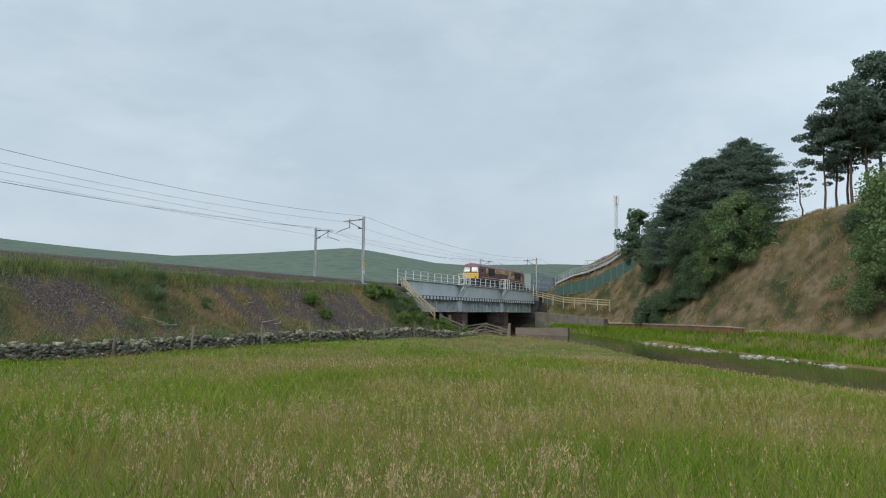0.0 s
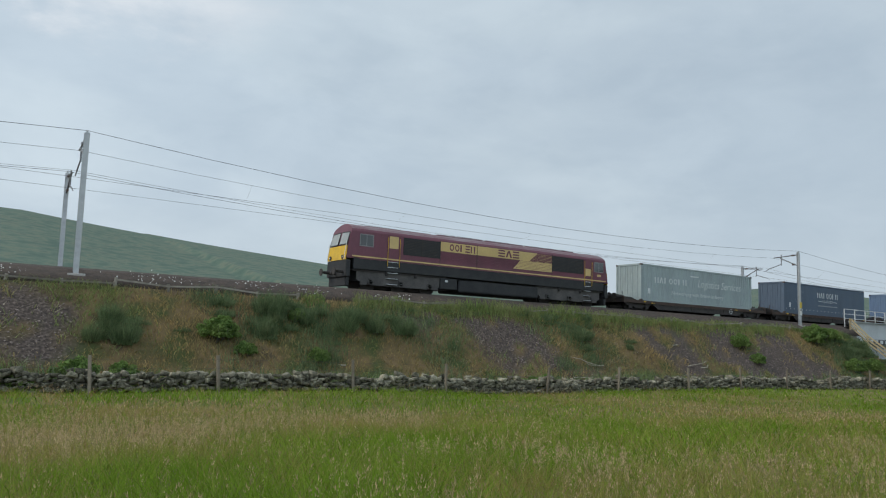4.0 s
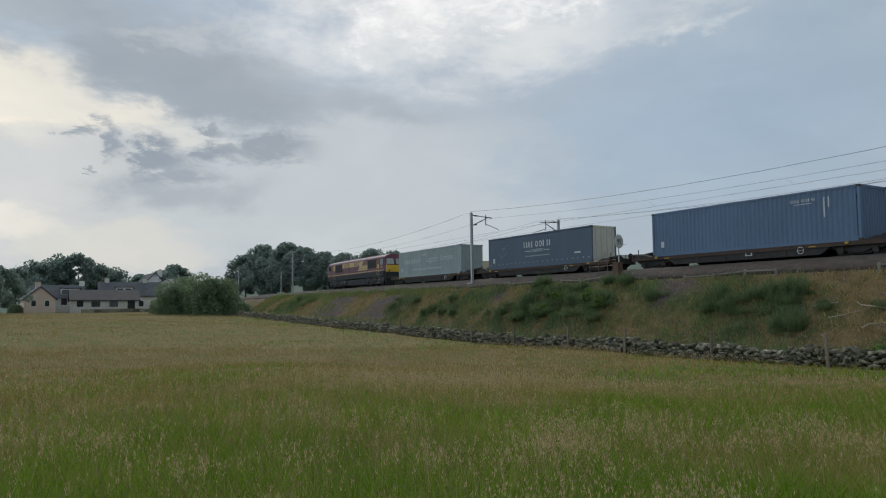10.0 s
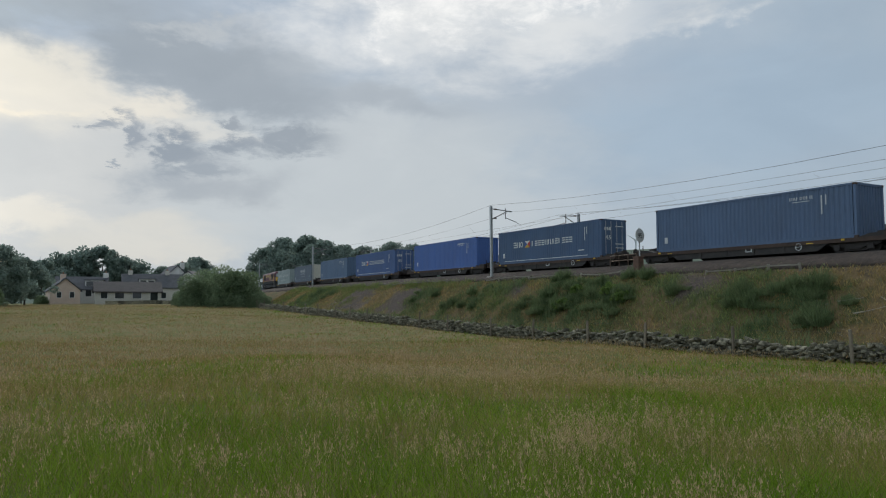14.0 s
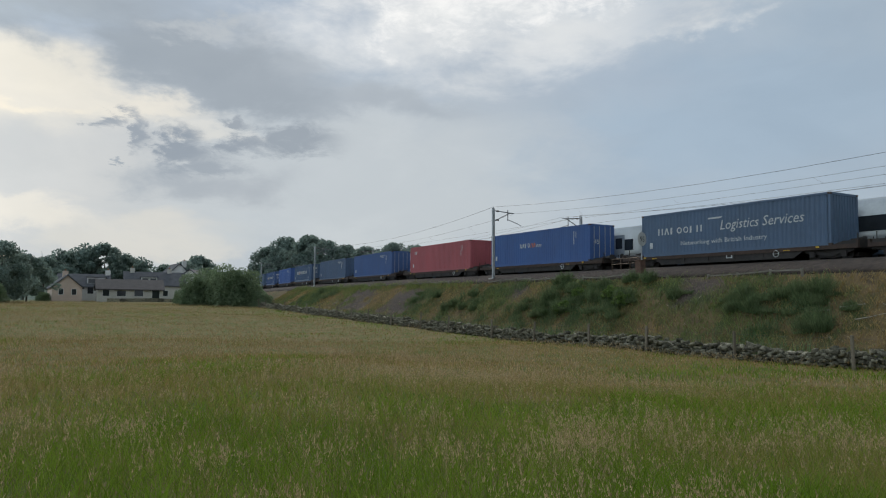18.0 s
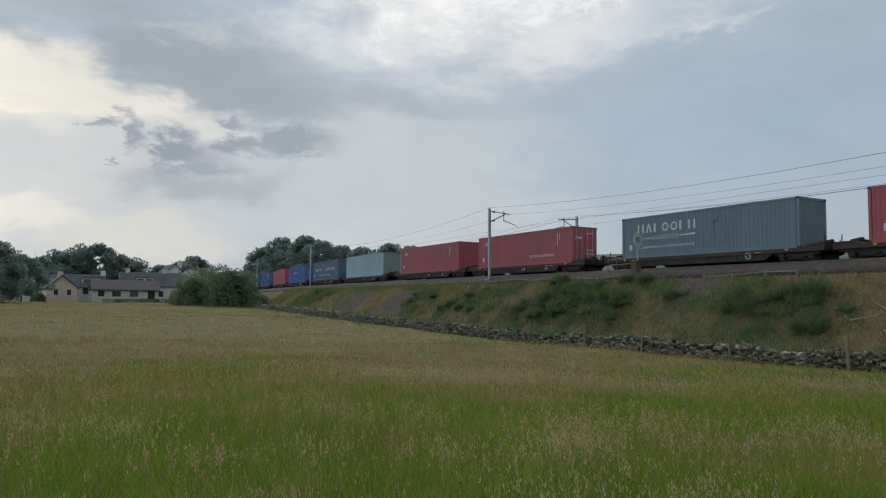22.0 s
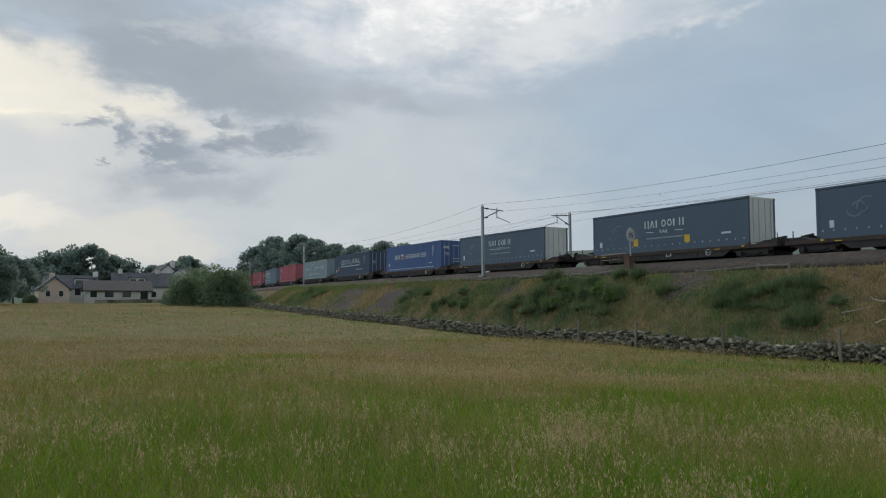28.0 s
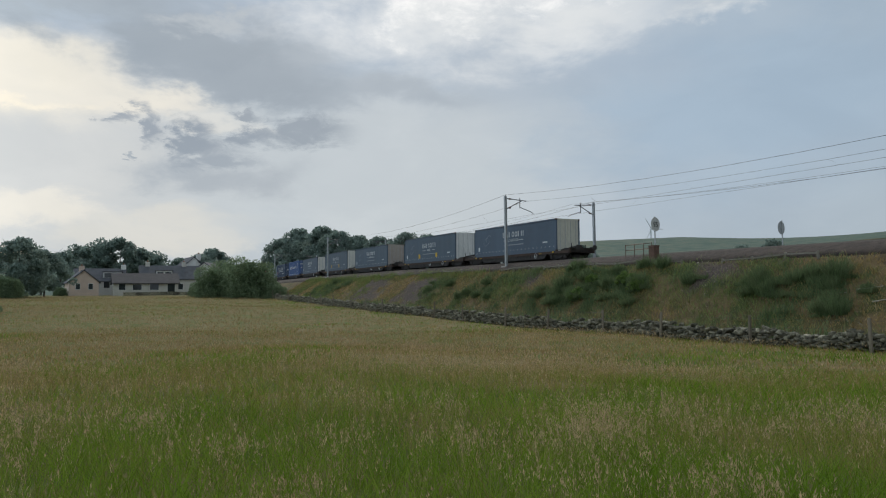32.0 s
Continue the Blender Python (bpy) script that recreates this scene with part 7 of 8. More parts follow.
def heads(rs, x, y, z, h, w, length):
    """Stalks with a feathery seed head of two crossed slips."""
    n = len(x)
    b = rs.uniform(0, 2 * np.pi, n)
    lx, ly = np.cos(b) * 0.22 * h, np.sin(b) * 0.22 * h
    base = np.stack([x, y, z], -1)
    top = base + np.stack([lx, ly, h], -1)
    neck = base + np.stack([lx * 0.7, ly * 0.7, h - length], -1)
    a = rs.uniform(0, np.pi, n)
    s1 = np.stack([np.cos(a), np.sin(a), 0 * a], -1) * w[:, None]
    s2 = np.stack([-np.sin(a), np.cos(a), 0 * a], -1) * w[:, None]
    mid = (neck + top) / 2
    st = s1 * 0.16
    v = np.stack([base - st, base + st, neck, neck, mid + s1, top, mid - s1, mid + s2, mid - s2], 1).reshape(-1, 3)
    q = np.array([(0, 1, 2), (3, 4, 5), (3, 5, 6), (3, 7, 5), (3, 5, 8)])
    f = (np.arange(n)[:, None, None] * 9 + q[None]).reshape(-1, 3)
    return v, f


def scatter(rs, n, r0, r1, a0=-103, a1=104):
    az = np.radians(rs.uniform(a0, a1, n))
    r = np.sqrt(rs.uniform(r0 * r0, r1 * r1, n))
    x, y = np.sin(az) * r, np.cos(az) * r
    yb = y - bend(x)
    ok = ((yb < WALL_Y - 0.45) | ((x > 70.5) & (yb < 34))) & (river_distance(x, y) > 5.9) & ((river_side(x, y) < 0) | (y < -60))
    return x[ok], y[ok]


def panicles(rs, x, y, z, h, length, bits=10):
    """Stalks with an airy head of small spikelets."""
    n = len(x)
    b = rs.uniform(0, 2 * np.pi, n)
    lx, ly = np.cos(b) * 0.25 * h, np.sin(b) * 0.25 * h
    base = np.stack([x, y, z], -1)
    top = base + np.stack([lx, ly, h], -1)
    a = rs.uniform(0, np.pi, n)
    st = np.stack([np.cos(a), np.sin(a), 0 * a], -1) * 0.0016
    stalk = np.stack([base - st, base + st, top], 1)
    u = rs.uniform(0, 1, (n, bits))
    c = top[:, None, :] - (top - base)[:, None, :] * (u * (length / h)[:, None])[..., None]
    out = rs.normal(size=(n, bits, 3)) * np.array([1, 1, 0.5])
    out /= np.linalg.norm(out, axis=-1)[..., None]
    c = c + out * (0.022 * (0.25 + u))[..., None]
    s = 0.014 * rs.uniform(0.6, 1.4, (n, bits, 1))
    side = np.cross(out, rs.normal(size=(n, bits, 3))); side /= np.linalg.norm(side, axis=-1)[..., None] + 1e-9
    spike = np.stack([c - side * s * 0.35, c + side * s * 0.35, c + (out * 0.5 + np.array([0, 0, 1.0])) * s * 1.6], 2)
    v = np.concatenate([stalk.reshape(-1, 3), spike.reshape(-1, 3)])
    return v, np.arange(len(v)).reshape(-1, 3)


def lushness(x, y):
    """Above 0 where the meadow is thick, dark and green; below 0 where it has gone to seed."""
    thicker = 0.7 * np.exp(-((np.asarray(x) + 4.0) / 6.0) ** 2 - ((np.asarray(y) - 9.0) / 9.0) ** 2) + 0.75 * np.exp(-((np.asarray(y) - 0.8 * bend(x) - 25.3) / 2.6) ** 2)
    dry = -0.45 * np.exp(-((np.asarray(x) + 14.0) / 9.0) ** 2 - ((np.asarray(y) - 1.0) / 6.0) ** 2) + 0.30 * step(2, 14, x) + 0.35 * step(8, 20, x) * step(14, 30, np.hypot(x, y))
    return 0.75 * vn(x, y, 9.0, 1) + 0.60 * vn(x, y, 3.4, 4) + 0.3 * vn(x, y, 1.1, 6) + thicker + dry - 0.45 * step(14, 36, np.hypot(x, y)) - 0.35 * step(5, 22, -np.asarray(x)) * step(9, 16, np.hypot(x, y))


def wall_line_np(x):
    return WALL_Y + bend(x) * 0.8 + 0.15 * np.sin(x * 0.13)


def meadow_z(x, y):
    return np.where(x > 40, ground_z(x, y), field_z(x, y))


def build_grass():
    rs = np.random.RandomState(5)
    green = mat("meadow_grass", (0.17, 0.225, 0.03), (0.29, 0.235, 0.085), rough=0.8, scale=0.14, fine=0.7, bump=0, island=0.3, world=True, spec=0.06, trans=0.36)
    deep = mat("lush_grass", (0.11, 0.20, 0.014), (0.195, 0.27, 0.035), rough=0.75, scale=0.3, fine=1.5, bump=0, island=0.4, world=True, spec=0.08, trans=0.36)
    tan = mat("seed_heads", (0.40, 0.29, 0.165), (0.51, 0.39, 0.225), rough=0.9, scale=0.5, fine=3, bump=0, island=0.35, world=True, spec=0.1, trans=0.35)
    straw_m = mat("straw_grass", (0.31, 0.205, 0.085), (0.38, 0.265, 0.125), rough=0.9, scale=0.3, fine=2, bump=0, island=0.25, world=True, spec=0.05, trans=0.3)
    sets = {"meadow_grass": [], "lush_grass": [], "straw_grass": [], "seed_heads": []}
    for r0, r1, dens, w, hh, a0, a1 in ((4.2, 11, 430, 0.0075, 0.32, -103, 104), (11, 22, 165, 0.013, 0.32, -103, 104), (22, 45, 52, 0.023, 0.27, -103, 104), (45, 130, 11, 0.045, 0.20, -103, 104),
                                        (0.7, 4.2, 160, 0.008, 0.25, -180, 180), (4.2, 45, 9, 0.03, 0.3, 104, 257)):
        area = (a1 - a0) / 360 * np.pi * (r1 * r1 - r0 * r0)
        x, y = scatter(rs, int(area * dens), r0, r1, a0, a1)
        q = lushness(x, y)
        h = hh * (0.85 + 0.28 * q) * rs.uniform(0.5, 1.3, len(x))
        greener = q + rs.normal(size=len(x)) * 0.4 > 0.10
        straw = ~greener & (rs.uniform(0, 1, len(x)) < 0.06 + 0.62 * step(9, 34, np.hypot(x, y)) * (1 - 0.75 * step(0, 12, x)))
        for nm, sel in (("meadow_grass", ~greener & ~straw), ("lush_grass", greener), ("straw_grass", straw)):
            sets[nm].append(blades(rs, x[sel], y[sel], meadow_z(x[sel], y[sel]) - 0.03, h[sel], w * rs.uniform(0.7, 1.4, sel.sum()), 1.35))
    for r0, r1, dens, w, hh in ((4.2, 11, 80, 0, 0.42), (11, 20, 42, 0, 0.42), (20, 45, 24, 0.010, 0.36), (45, 130, 9, 0.020, 0.26)):
        area = 0.575 * np.pi * (r1 * r1 - r0 * r0)
        x, y = scatter(rs, int(area * dens), r0, r1)
        keep = rs.uniform(0.0, 1.0, len(x)) < 0.10 + 0.9 * step(-0.15, 0.75, -lushness(x, y) + 0.15 * vn(x, y, 2.2, 15))
        x, y = x[keep], y[keep]
        h = hh * rs.uniform(0.7, 1.2, len(x))
        z = meadow_z(x, y) - 0.03
        sets["seed_heads"].append(panicles(rs, x, y, z, h, h * 0.26) if not w else heads(rs, x, y, z, h, w * rs.uniform(0.7, 1.3, len(x)), h * 0.24))
    # clumps of pale flowering grass close by
    for n_c, a0, a1 in ((46, -100, -28), (20, 34, 100), (10, -28, 34)):
        for _ in range(n_c):
            az, r, k = radians(rs.uniform(a0, a1)), rs.uniform(5.0, 11.0), rs.randint(16, 48)
            x = math.sin(az) * r + rs.normal(size=k) * 0.24
            y = math.cos(az) * r + rs.normal(size=k) * 0.24
            h = rs.uniform(0.40, 0.58) * rs.uniform(0.75, 1.15, k)
            sets["seed_heads"].append(panicles(rs, x, y, field_z(x, y) - 0.03, h, h * 0.3, 12))
    for nm, m, lab in (("meadow_grass", green, "long uncut meadow grass going to seed"), ("lush_grass", deep, "thick dark green grass in patches of the meadow"), ("straw_grass", straw_m, "ripe brown grass stems across the meadow"), ("seed_heads", tan, "pale brown grass seed heads over the meadow")):
        V, F, n = [], [], 0
        for v, f in sets[nm]:
            V.append(v); F.append(f + n); n += len(v)
        tagged(new(nm, soup(nm, np.concatenate(V), np.concatenate(F), m)), lab, "grass", kind="stuff")
    # the embankment: dry tussocks, green patches, daisies
    dry = mat("dry_grass", (0.40, 0.285, 0.13), (0.25, 0.21, 0.09), rough=0.9, scale=0.5, fine=2, bump=0, island=0.3, world=True, spec=0.1, trans=0.35)
    lush = mat("bank_green_grass", (0.14, 0.205, 0.06), (0.235, 0.25, 0.10), rough=0.85, scale=0.5, fine=2, bump=0, island=0.35, world=True, spec=0.15, trans=0.35)
    n0 = 210000
    x = rs.uniform(-120, 70, n0)
    y = rs.uniform(TOE_Y - 1.0, 36.2, n0) + bend(x)
    yb = y - bend(x)
    sc = scree_mask(x, y)
    keep = (rs.uniform(0, 1, n0) > sc * 0.97) & ~((yb > 34.0) & (rs.uniform(0, 1, n0) < 0.93))
    x, y, yb = x[keep], y[keep], yb[keep]
    greener = vn(x, y, 5.0, 2) + 0.4 * vn(x, y, 1.6, 5) + 0.9 * (1 - step(29.3, 30.2, yb)) + 0.35 * step(33.6, 34.6, yb)
    is_green = greener + rs.normal(size=len(x)) * 0.35 > 0.18 + 0.3 * step(15, 25, x)
    # rank grass along the crest
    cx = np.concatenate([rs.uniform(14, 68, 11000), rs.uniform(-118, -56, 6000)])
    cy = 33.8 + rs.normal(size=len(cx)) * 0.4
    tall = vn(cx, cy, 3.0, 6) > -0.6
    cx, cy = cx[tall], cy[tall] + bend(cx[tall])
    wx = rs.uniform(-75, 66, 9000)
    wy = wall_line_np(wx) + 0.5 + np.abs(rs.normal(size=9000)) * 0.5
    dense = vn(wx, wy, 5.0, 11) > -0.45
    wx, wy = wx[dense], wy[dense]
    v, f = blades(rs, wx, wy, ground_z(wx, wy) - 0.03, (0.85 + 0.35 * vn(wx, wy, 2.5, 12)) * rs.uniform(0.6, 1.2, len(wx)), 0.04 * rs.uniform(0.6, 1.4, len(wx)), 0.6)
    tagged(new("rank_weeds", soup("rank_weeds", v, f, LEAF_BROOM)), "tall green weeds growing behind the field wall", "weeds", kind="stuff")
    v, f = blades(rs, cx, cy, ground_z(cx, cy) - 0.02, (0.50 + 0.25 * vn(cx, cy, 2.5, 13)) * rs.uniform(0.5, 1.3, len(cx)), 0.03 * rs.uniform(0.7, 1.4, len(cx)), 0.6)
    tagged(new("crest_grass", soup("crest_grass", v, f, lush)), "rank green grass along the crest of the bank", "grass", kind="stuff")
    sx = np.concatenate([rs.normal(c, 1.6, 260) for c in (-11, -7.5, -3.5, 0.5, -29, -18, 23, 33)])
    sy = rs.uniform(29.9, 32.6, len(sx)) + bend(sx)
    v, f = blades(rs, sx, sy, ground_z(sx, sy), 0.22 * rs.uniform(0.3, 1.0, len(sx)), 0.022 * rs.uniform(0.7, 1.3, len(sx)), 4.5)
    tagged(new("dead_stems", soup("dead_stems", v, f, mat("bleached_stems", (0.42, 0.36, 0.27), (0.30, 0.25, 0.18), rough=0.9, bump=0, island=0.3))), "fallen bleached weed stems on the bank", "stems", kind="stuff")
    for nm, sel, m, hh, lab in (("dry_grass", ~is_green, dry, 0.19, "dry straw-coloured grass on the embankment"), ("bank_grass", is_green, lush, 0.27, "green grass on the embankment")):
        xx, yy = x[sel], y[sel]
        z = ground_z(xx, yy)
        v, f = blades(rs, xx, yy, z - 0.02, hh * (1 + 0.45 * vn(xx, yy, 0.9, 21)) * rs.uniform(0.5, 1.4, len(xx)), 0.026 * rs.uniform(0.7, 1.5, len(xx)), 1.4)
        tagged(new(nm, soup(nm, v, f, m)), lab, "grass", kind="stuff")
    # far bank of the river and the spur
    n1 = 110000
    x, y = rs.uniform(20, 125, n1), rs.uniform(-45, 36, n1)
    sd = river_side(x, y, SPUR)
    gx, gy = rs.uniform(18, 115, 260000), rs.uniform(-50, 34, 260000)
    gd = river_distance(gx, gy)
    gk = (river_side(gx, gy) > 0) & (gd > 6.8) & (river_side(gx, gy, SPUR) < 17.5)
    gx, gy = gx[gk], gy[gk]
    v, f = blades(rs, gx, gy, ground_z(gx, gy) - 0.02, 0.5 * rs.uniform(0.5, 1.3, len(gx)), 0.06 * rs.uniform(0.7, 1.4, len(gx)), 0.7)
    tagged(new("river_grass", soup("river_grass", v, f, deep)), "bright green grass along the far river bank", "grass", kind="stuff")
    ok = (sd > 18) & (sd < 45) & (vn(x, y, 5.0, 3) + rs.normal(size=n1) * 0.3 > -0.05)
    v, f = blades(rs, x[ok], y[ok], ground_z(x[ok], y[ok]) - 0.02, 0.20 * rs.uniform(0.5, 1.3, ok.sum()), 0.045 * rs.uniform(0.7, 1.4, ok.sum()), 1.0)
    tx, ty = rs.uniform(60, 118, 2600), rs.uniform(-30, 33, 2600)
    tk = (river_side(tx, ty, SPUR) > 18) & (river_side(tx, ty, SPUR) < 42) & (vn(tx, ty, 6.0, 4) > -0.25)
    tx, ty = tx[tk], ty[tk]
    bx, by = (np.repeat(q, 36) + rs.normal(size=len(q) * 36) * 0.3 for q in (tx, ty))
    v2, f2 = blades(rs, bx, by, ground_z(bx, by) - 0.03, rs.uniform(0.12, 0.4, len(bx)), 0.05 * rs.uniform(0.6, 1.4, len(bx)), 1.2)
    tagged(new("slope_tussocks", soup("slope_tussocks", v2, f2, dry)), "straw-coloured tussocks on the eroded slope", "grass", kind="stuff")
    tagged(new("slope_grass", soup("slope_grass", v, f, lush)), "sparse dry grass on the eroded slope", "grass", kind="stuff")
    # loose stones on the bare patches
    n2 = 34000
    x = rs.uniform(-90, 66, n2); y = rs.uniform(29.2, 35, n2) + bend(x)
    sc = scree_mask(x, y)
    ok = rs.uniform(0, 1, n2) < sc
    x, y = x[ok], y[ok]
    z = ground_z(x, y)
    octa = np.array([(1, 0, 0), (0, 1, 0), (-1, 0, 0), (0, -1, 0), (0, 0, 0.8), (0, 0, -0.8)], float)
    tri = np.array([(0, 1, 4), (1, 2, 4), (2, 3, 4), (3, 0, 4), (1, 0, 5), (2, 1, 5), (3, 2, 5), (0, 3, 5)])
    s = rs.uniform(0.022, 0.06, len(x))
    v = np.stack([x, y, z], -1)[:, None, :] + octa[None] * s[:, None, None] * rs.uniform(0.6, 1.4, (len(x), 6, 1))
    f = (np.arange(len(x))[:, None, None] * 6 + tri[None]).reshape(-1, 3)
    stone = mat("ballast_stones", (0.23, 0.185, 0.165), (0.11, 0.088, 0.078), rough=0.95, scale=3, fine=20, bump=0, island=0.5, world=True)
    tagged(new("loose_ballast", soup("loose_ballast", v.reshape(-1, 3), f, stone)), "grey-brown ballast stones spilled down the bank", "stones", kind="stuff")
    # ox-eye daisies at the crest
    n3 = 260
    cx = rs.choice([-11, -4, 1, 8, 12, 15, 6.5, 20, -2], n3) + rs.normal(size=n3) * 0.7
    cy = 34.6 + rs.normal(size=n3) * 0.35
    z = ground_z(cx, cy) + rs.uniform(0.25, 0.6, n3)
    s = 0.032
    c = np.stack([cx, cy, z], -1)
    u = rs.normal(size=(n3, 3)); u /= np.linalg.norm(u, axis=1)[:, None]
    w = np.cross(u, rs.normal(size=(n3, 3))); w /= np.linalg.norm(w, axis=1)[:, None]
    v = np.stack([c - u * s, c + w * s, c + u * s, c - w * s], 1).reshape(-1, 3)
    tagged(new("daisies", soup("daisies", v, np.arange(n3 * 4).reshape(-1, 4), mat("daisy_white", (0.72, 0.72, 0.68), rough=0.8, bump=0))), "white daisies along the crest of the bank", "flowers", kind="stuff")


# ---- river side, steps, fences ----
def timber_fence(pts, label, rails=3, height=1.15, gap=2.0, material=None):
    material = material or NEW_TIMBER
    t = thing("timber_fence", label, "fence")
    chain = []
    for a, b in zip(pts[:-1], pts[1:]):
        n = max(1, int(math.dist(a, b) / gap))
        chain += [tuple(a[i] + (b[i] - a[i]) * k / n for i in range(3)) for k in range(n)]
    chain.append(pts[-1])
    for p in chain:
        part("post", boxes((p[0] - 0.06, p[1] - 0.06, p[2] - 0.5, p[0] + 0.06, p[1] + 0.06, p[2] + height)), material, t)
    for a, b in zip(chain[:-1], chain[1:]):
        for k in range(rails):
            d = height * (0.92 - 0.29 * k)
            bm = bmesh.new(); beam(bm, (a[0], a[1] - 0.08, a[2] + d), (b[0], b[1] - 0.08, b[2] + d), 0.045, 0.13); part("rail", bm, material, t)
    return t


def dirp(az, el, r):
    a, e = radians(az), radians(el)
    return (math.sin(a) * r, math.cos(a) * r, 1.6 + r * math.tan(e))


def build_riverside():
    timber_fence([dirp(72.9, 0.15, 118), dirp(75.2, -0.35, 112), dirp(78.7, -0.55, 106)], "new pale timber post-and-rail fence beside the abutment")
    timber_fence([dirp(62.6, 0.75, 76), dirp(63.6, -0.4, 75), dirp(65.2, -1.75, 74)], "new pale timber fence stepping down the bank end")
    # steps up the spur, with tube rails and green netting under them
    tube = mat("weathered_tube", (0.42, 0.43, 0.43), (0.30, 0.31, 0.31), rough=0.5, metal=0.2, bump=0.02)
    chain = [Vector(at(az, r)) + Vector((0, 0, 0.3)) for az, r in ((74.7, 122.5), (76.0, 121.2), (77.3, 119.8), (78.6, 117.8), (80.0, 116.3), (80.7, 115.8))]
    st = thing("access_stairs", "long steel access stair with pale tube rails up the hillside", "stairs")
    for a, b in zip(chain[:-1], chain[1:]):
        d = b - a
        across = Vector((d.y, -d.x, 0)).normalized() * 0.55
        for s in (-1, 1):
            bm = bmesh.new(); beam(bm, a + across * s, b + across * s, 0.06, 0.25); part("stringer", bm, GALV, st)
            for hgt in (1.05, 0.55):
                bm = bmesh.new(); bar(bm, a + across * s + Vector((0, 0, hgt)), b + across * s + Vector((0, 0, hgt)), 0.04); part("hand_rail", bm, tube, st)
            for k in range(3):
                q = a + d * (k / 3) + across * s
                bm = bmesh.new(); bar(bm, q - Vector((0, 0, 0.5)), q + Vector((0, 0, 1.08)), 0.035); part("post", bm, tube, st)
        for k in range(9):
            q = a + d * (k + 0.5) / 9
            bm = bmesh.new(); beam(bm, q - across, q + across, 0.28, 0.05); part("tread", bm, GALV, st)
    for q in (chain[2], chain[4]):
        bm = bmesh.new()
        for u, w in ((-0.8, -0.8), (0.8, -0.8), (0.8, 0.8), (-0.8, 0.8)):
            bar(bm, q + Vector((u, w, -0.4)), q + Vector((u, w, 1.7)), 0.045)
        for z in (1.65, 1.1):
            beam(bm, q + Vector((-0.8, -0.8, z)), q + Vector((0.8, -0.8, z)), 0.06, 0.06); beam(bm, q + Vector((-0.8, -0.8, z)), q + Vector((-0.8, 0.8, z)), 0.06, 0.06)
        part("landing_rail", bm, tube, st)
    net = mat("green_netting", (0.04, 0.095, 0.09), (0.055, 0.095, 0.075), rough=0.8, scale=1, fine=20)
    nt = thing("netting_fence", "blue-green netting fence below the steps", "fence")
    line = [Vector(at(az, r)) for az, r in ((74.0, 119.5), (75.2, 118.6), (76.4, 117.4), (77.6, 115.8), (78.8, 114.2), (79.7, 112.8), (80.6, 111.8))]
    for a, b in zip(line[:-1], line[1:]):
        for k in range(2):
            q, e = a.lerp(b, k / 2), a.lerp(b, (k + 1) / 2)
            bm = bmesh.new(); beam(bm, q + Vector((0, 0, 0.75)), e + Vector((0, 0, 0.75)), 0.04, 1.9); part("net_panel", bm, net, nt)
            bm = bmesh.new(); bar(bm, q + Vector((0, 0, -0.6)), q + Vector((0, 0, 1.8)), 0.05); part("post", bm, ARM, nt)
    # lattice mast
    tw = thing("lattice_mast", "slender galvanised lattice radio mast", "mast")
    base = Vector(dirp(79.2, 2.2, 135)); top = 1.6 + 135 * math.tan(radians(7.95))
    H = top - base.z + 4
    legs = [Vector((math.cos(k * 2.094) * 0.36, math.sin(k * 2.094) * 0.36, 0)) for k in range(3)]
    b0 = base - Vector((0, 0, 4))
    for l in legs:
        bm = bmesh.new(); bar(bm, b0 + l, b0 + l * 0.75 + Vector((0, 0, H)), 0.04); part("leg", bm, GALV, tw)
    n = 13
    for k in range(n):
        bm = bmesh.new()
        z0, z1 = H * k / n, H * (k + 1) / n
        for q in range(3):
            f0, f1 = 1 - 0.25 * k / n, 1 - 0.25 * (k + 1) / n
            bar(bm, b0 + legs[q] * f0 + Vector((0, 0, z0)), b0 + legs[(q + 1) % 3] * f1 + Vector((0, 0, z1)), 0.03, 4)
            bar(bm, b0 + legs[q] * f1 + Vector((0, 0, z1)), b0 + legs[(q + 1) % 3] * f1 + Vector((0, 0, z1)), 0.03, 4)
        part("brace", bm, GALV, tw)
    for q in range(3):
        bm = bmesh.new(); p = b0 + legs[q] * 1.1 + Vector((0, 0, H - 1.5)); box(bm, p.x - 0.14, p.y - 0.12, p.z, p.x + 0.14, p.y + 0.12, p.z + 1.7); part("antenna", bm, WHITE, tw)
    # retaining wall along the far bank
    red = mat("rust_sheet_piling", (0.20, 0.095, 0.065), (0.125, 0.072, 0.055), rough=0.9, scale=1.5, fine=14, bump=0.3, rnd=0.12)
    rw = thing("river_wall", "low rust-brown retaining wall along the river", "wall", kind="structure")
    yy = np.linspace(27.0, 2.5, 34)
    ry = SPUR[::-1]
    pts = [(float(np.interp(y, ry[:, 1], ry[:, 0])) + 15.5, float(y)) for y in yy]
    cap = thing("wall_coping", "pale stone coping on the river wall", "coping", kind="structure")
    pale = mat("pale_stone", (0.36, 0.31, 0.25), (0.26, 0.22, 0.18), rough=0.95, rnd=0.15)
    for (ax, ay), (bx, by) in zip(pts[:-1], pts[1:]):
        za, zb = (float(np.interp(q, [4, 12, 22, 26], [-0.8, -1.05, -1.6, -1.7])) for q in (ay, by))
        for k in range(3):
            u, w_ = k / 3, (k + 1) / 3
            p, q = (ax + (bx - ax) * u, ay + (by - ay) * u, za + (zb - za) * u - 0.75), (ax + (bx - ax) * w_, ay + (by - ay) * w_, za + (zb - za) * w_ - 0.75)
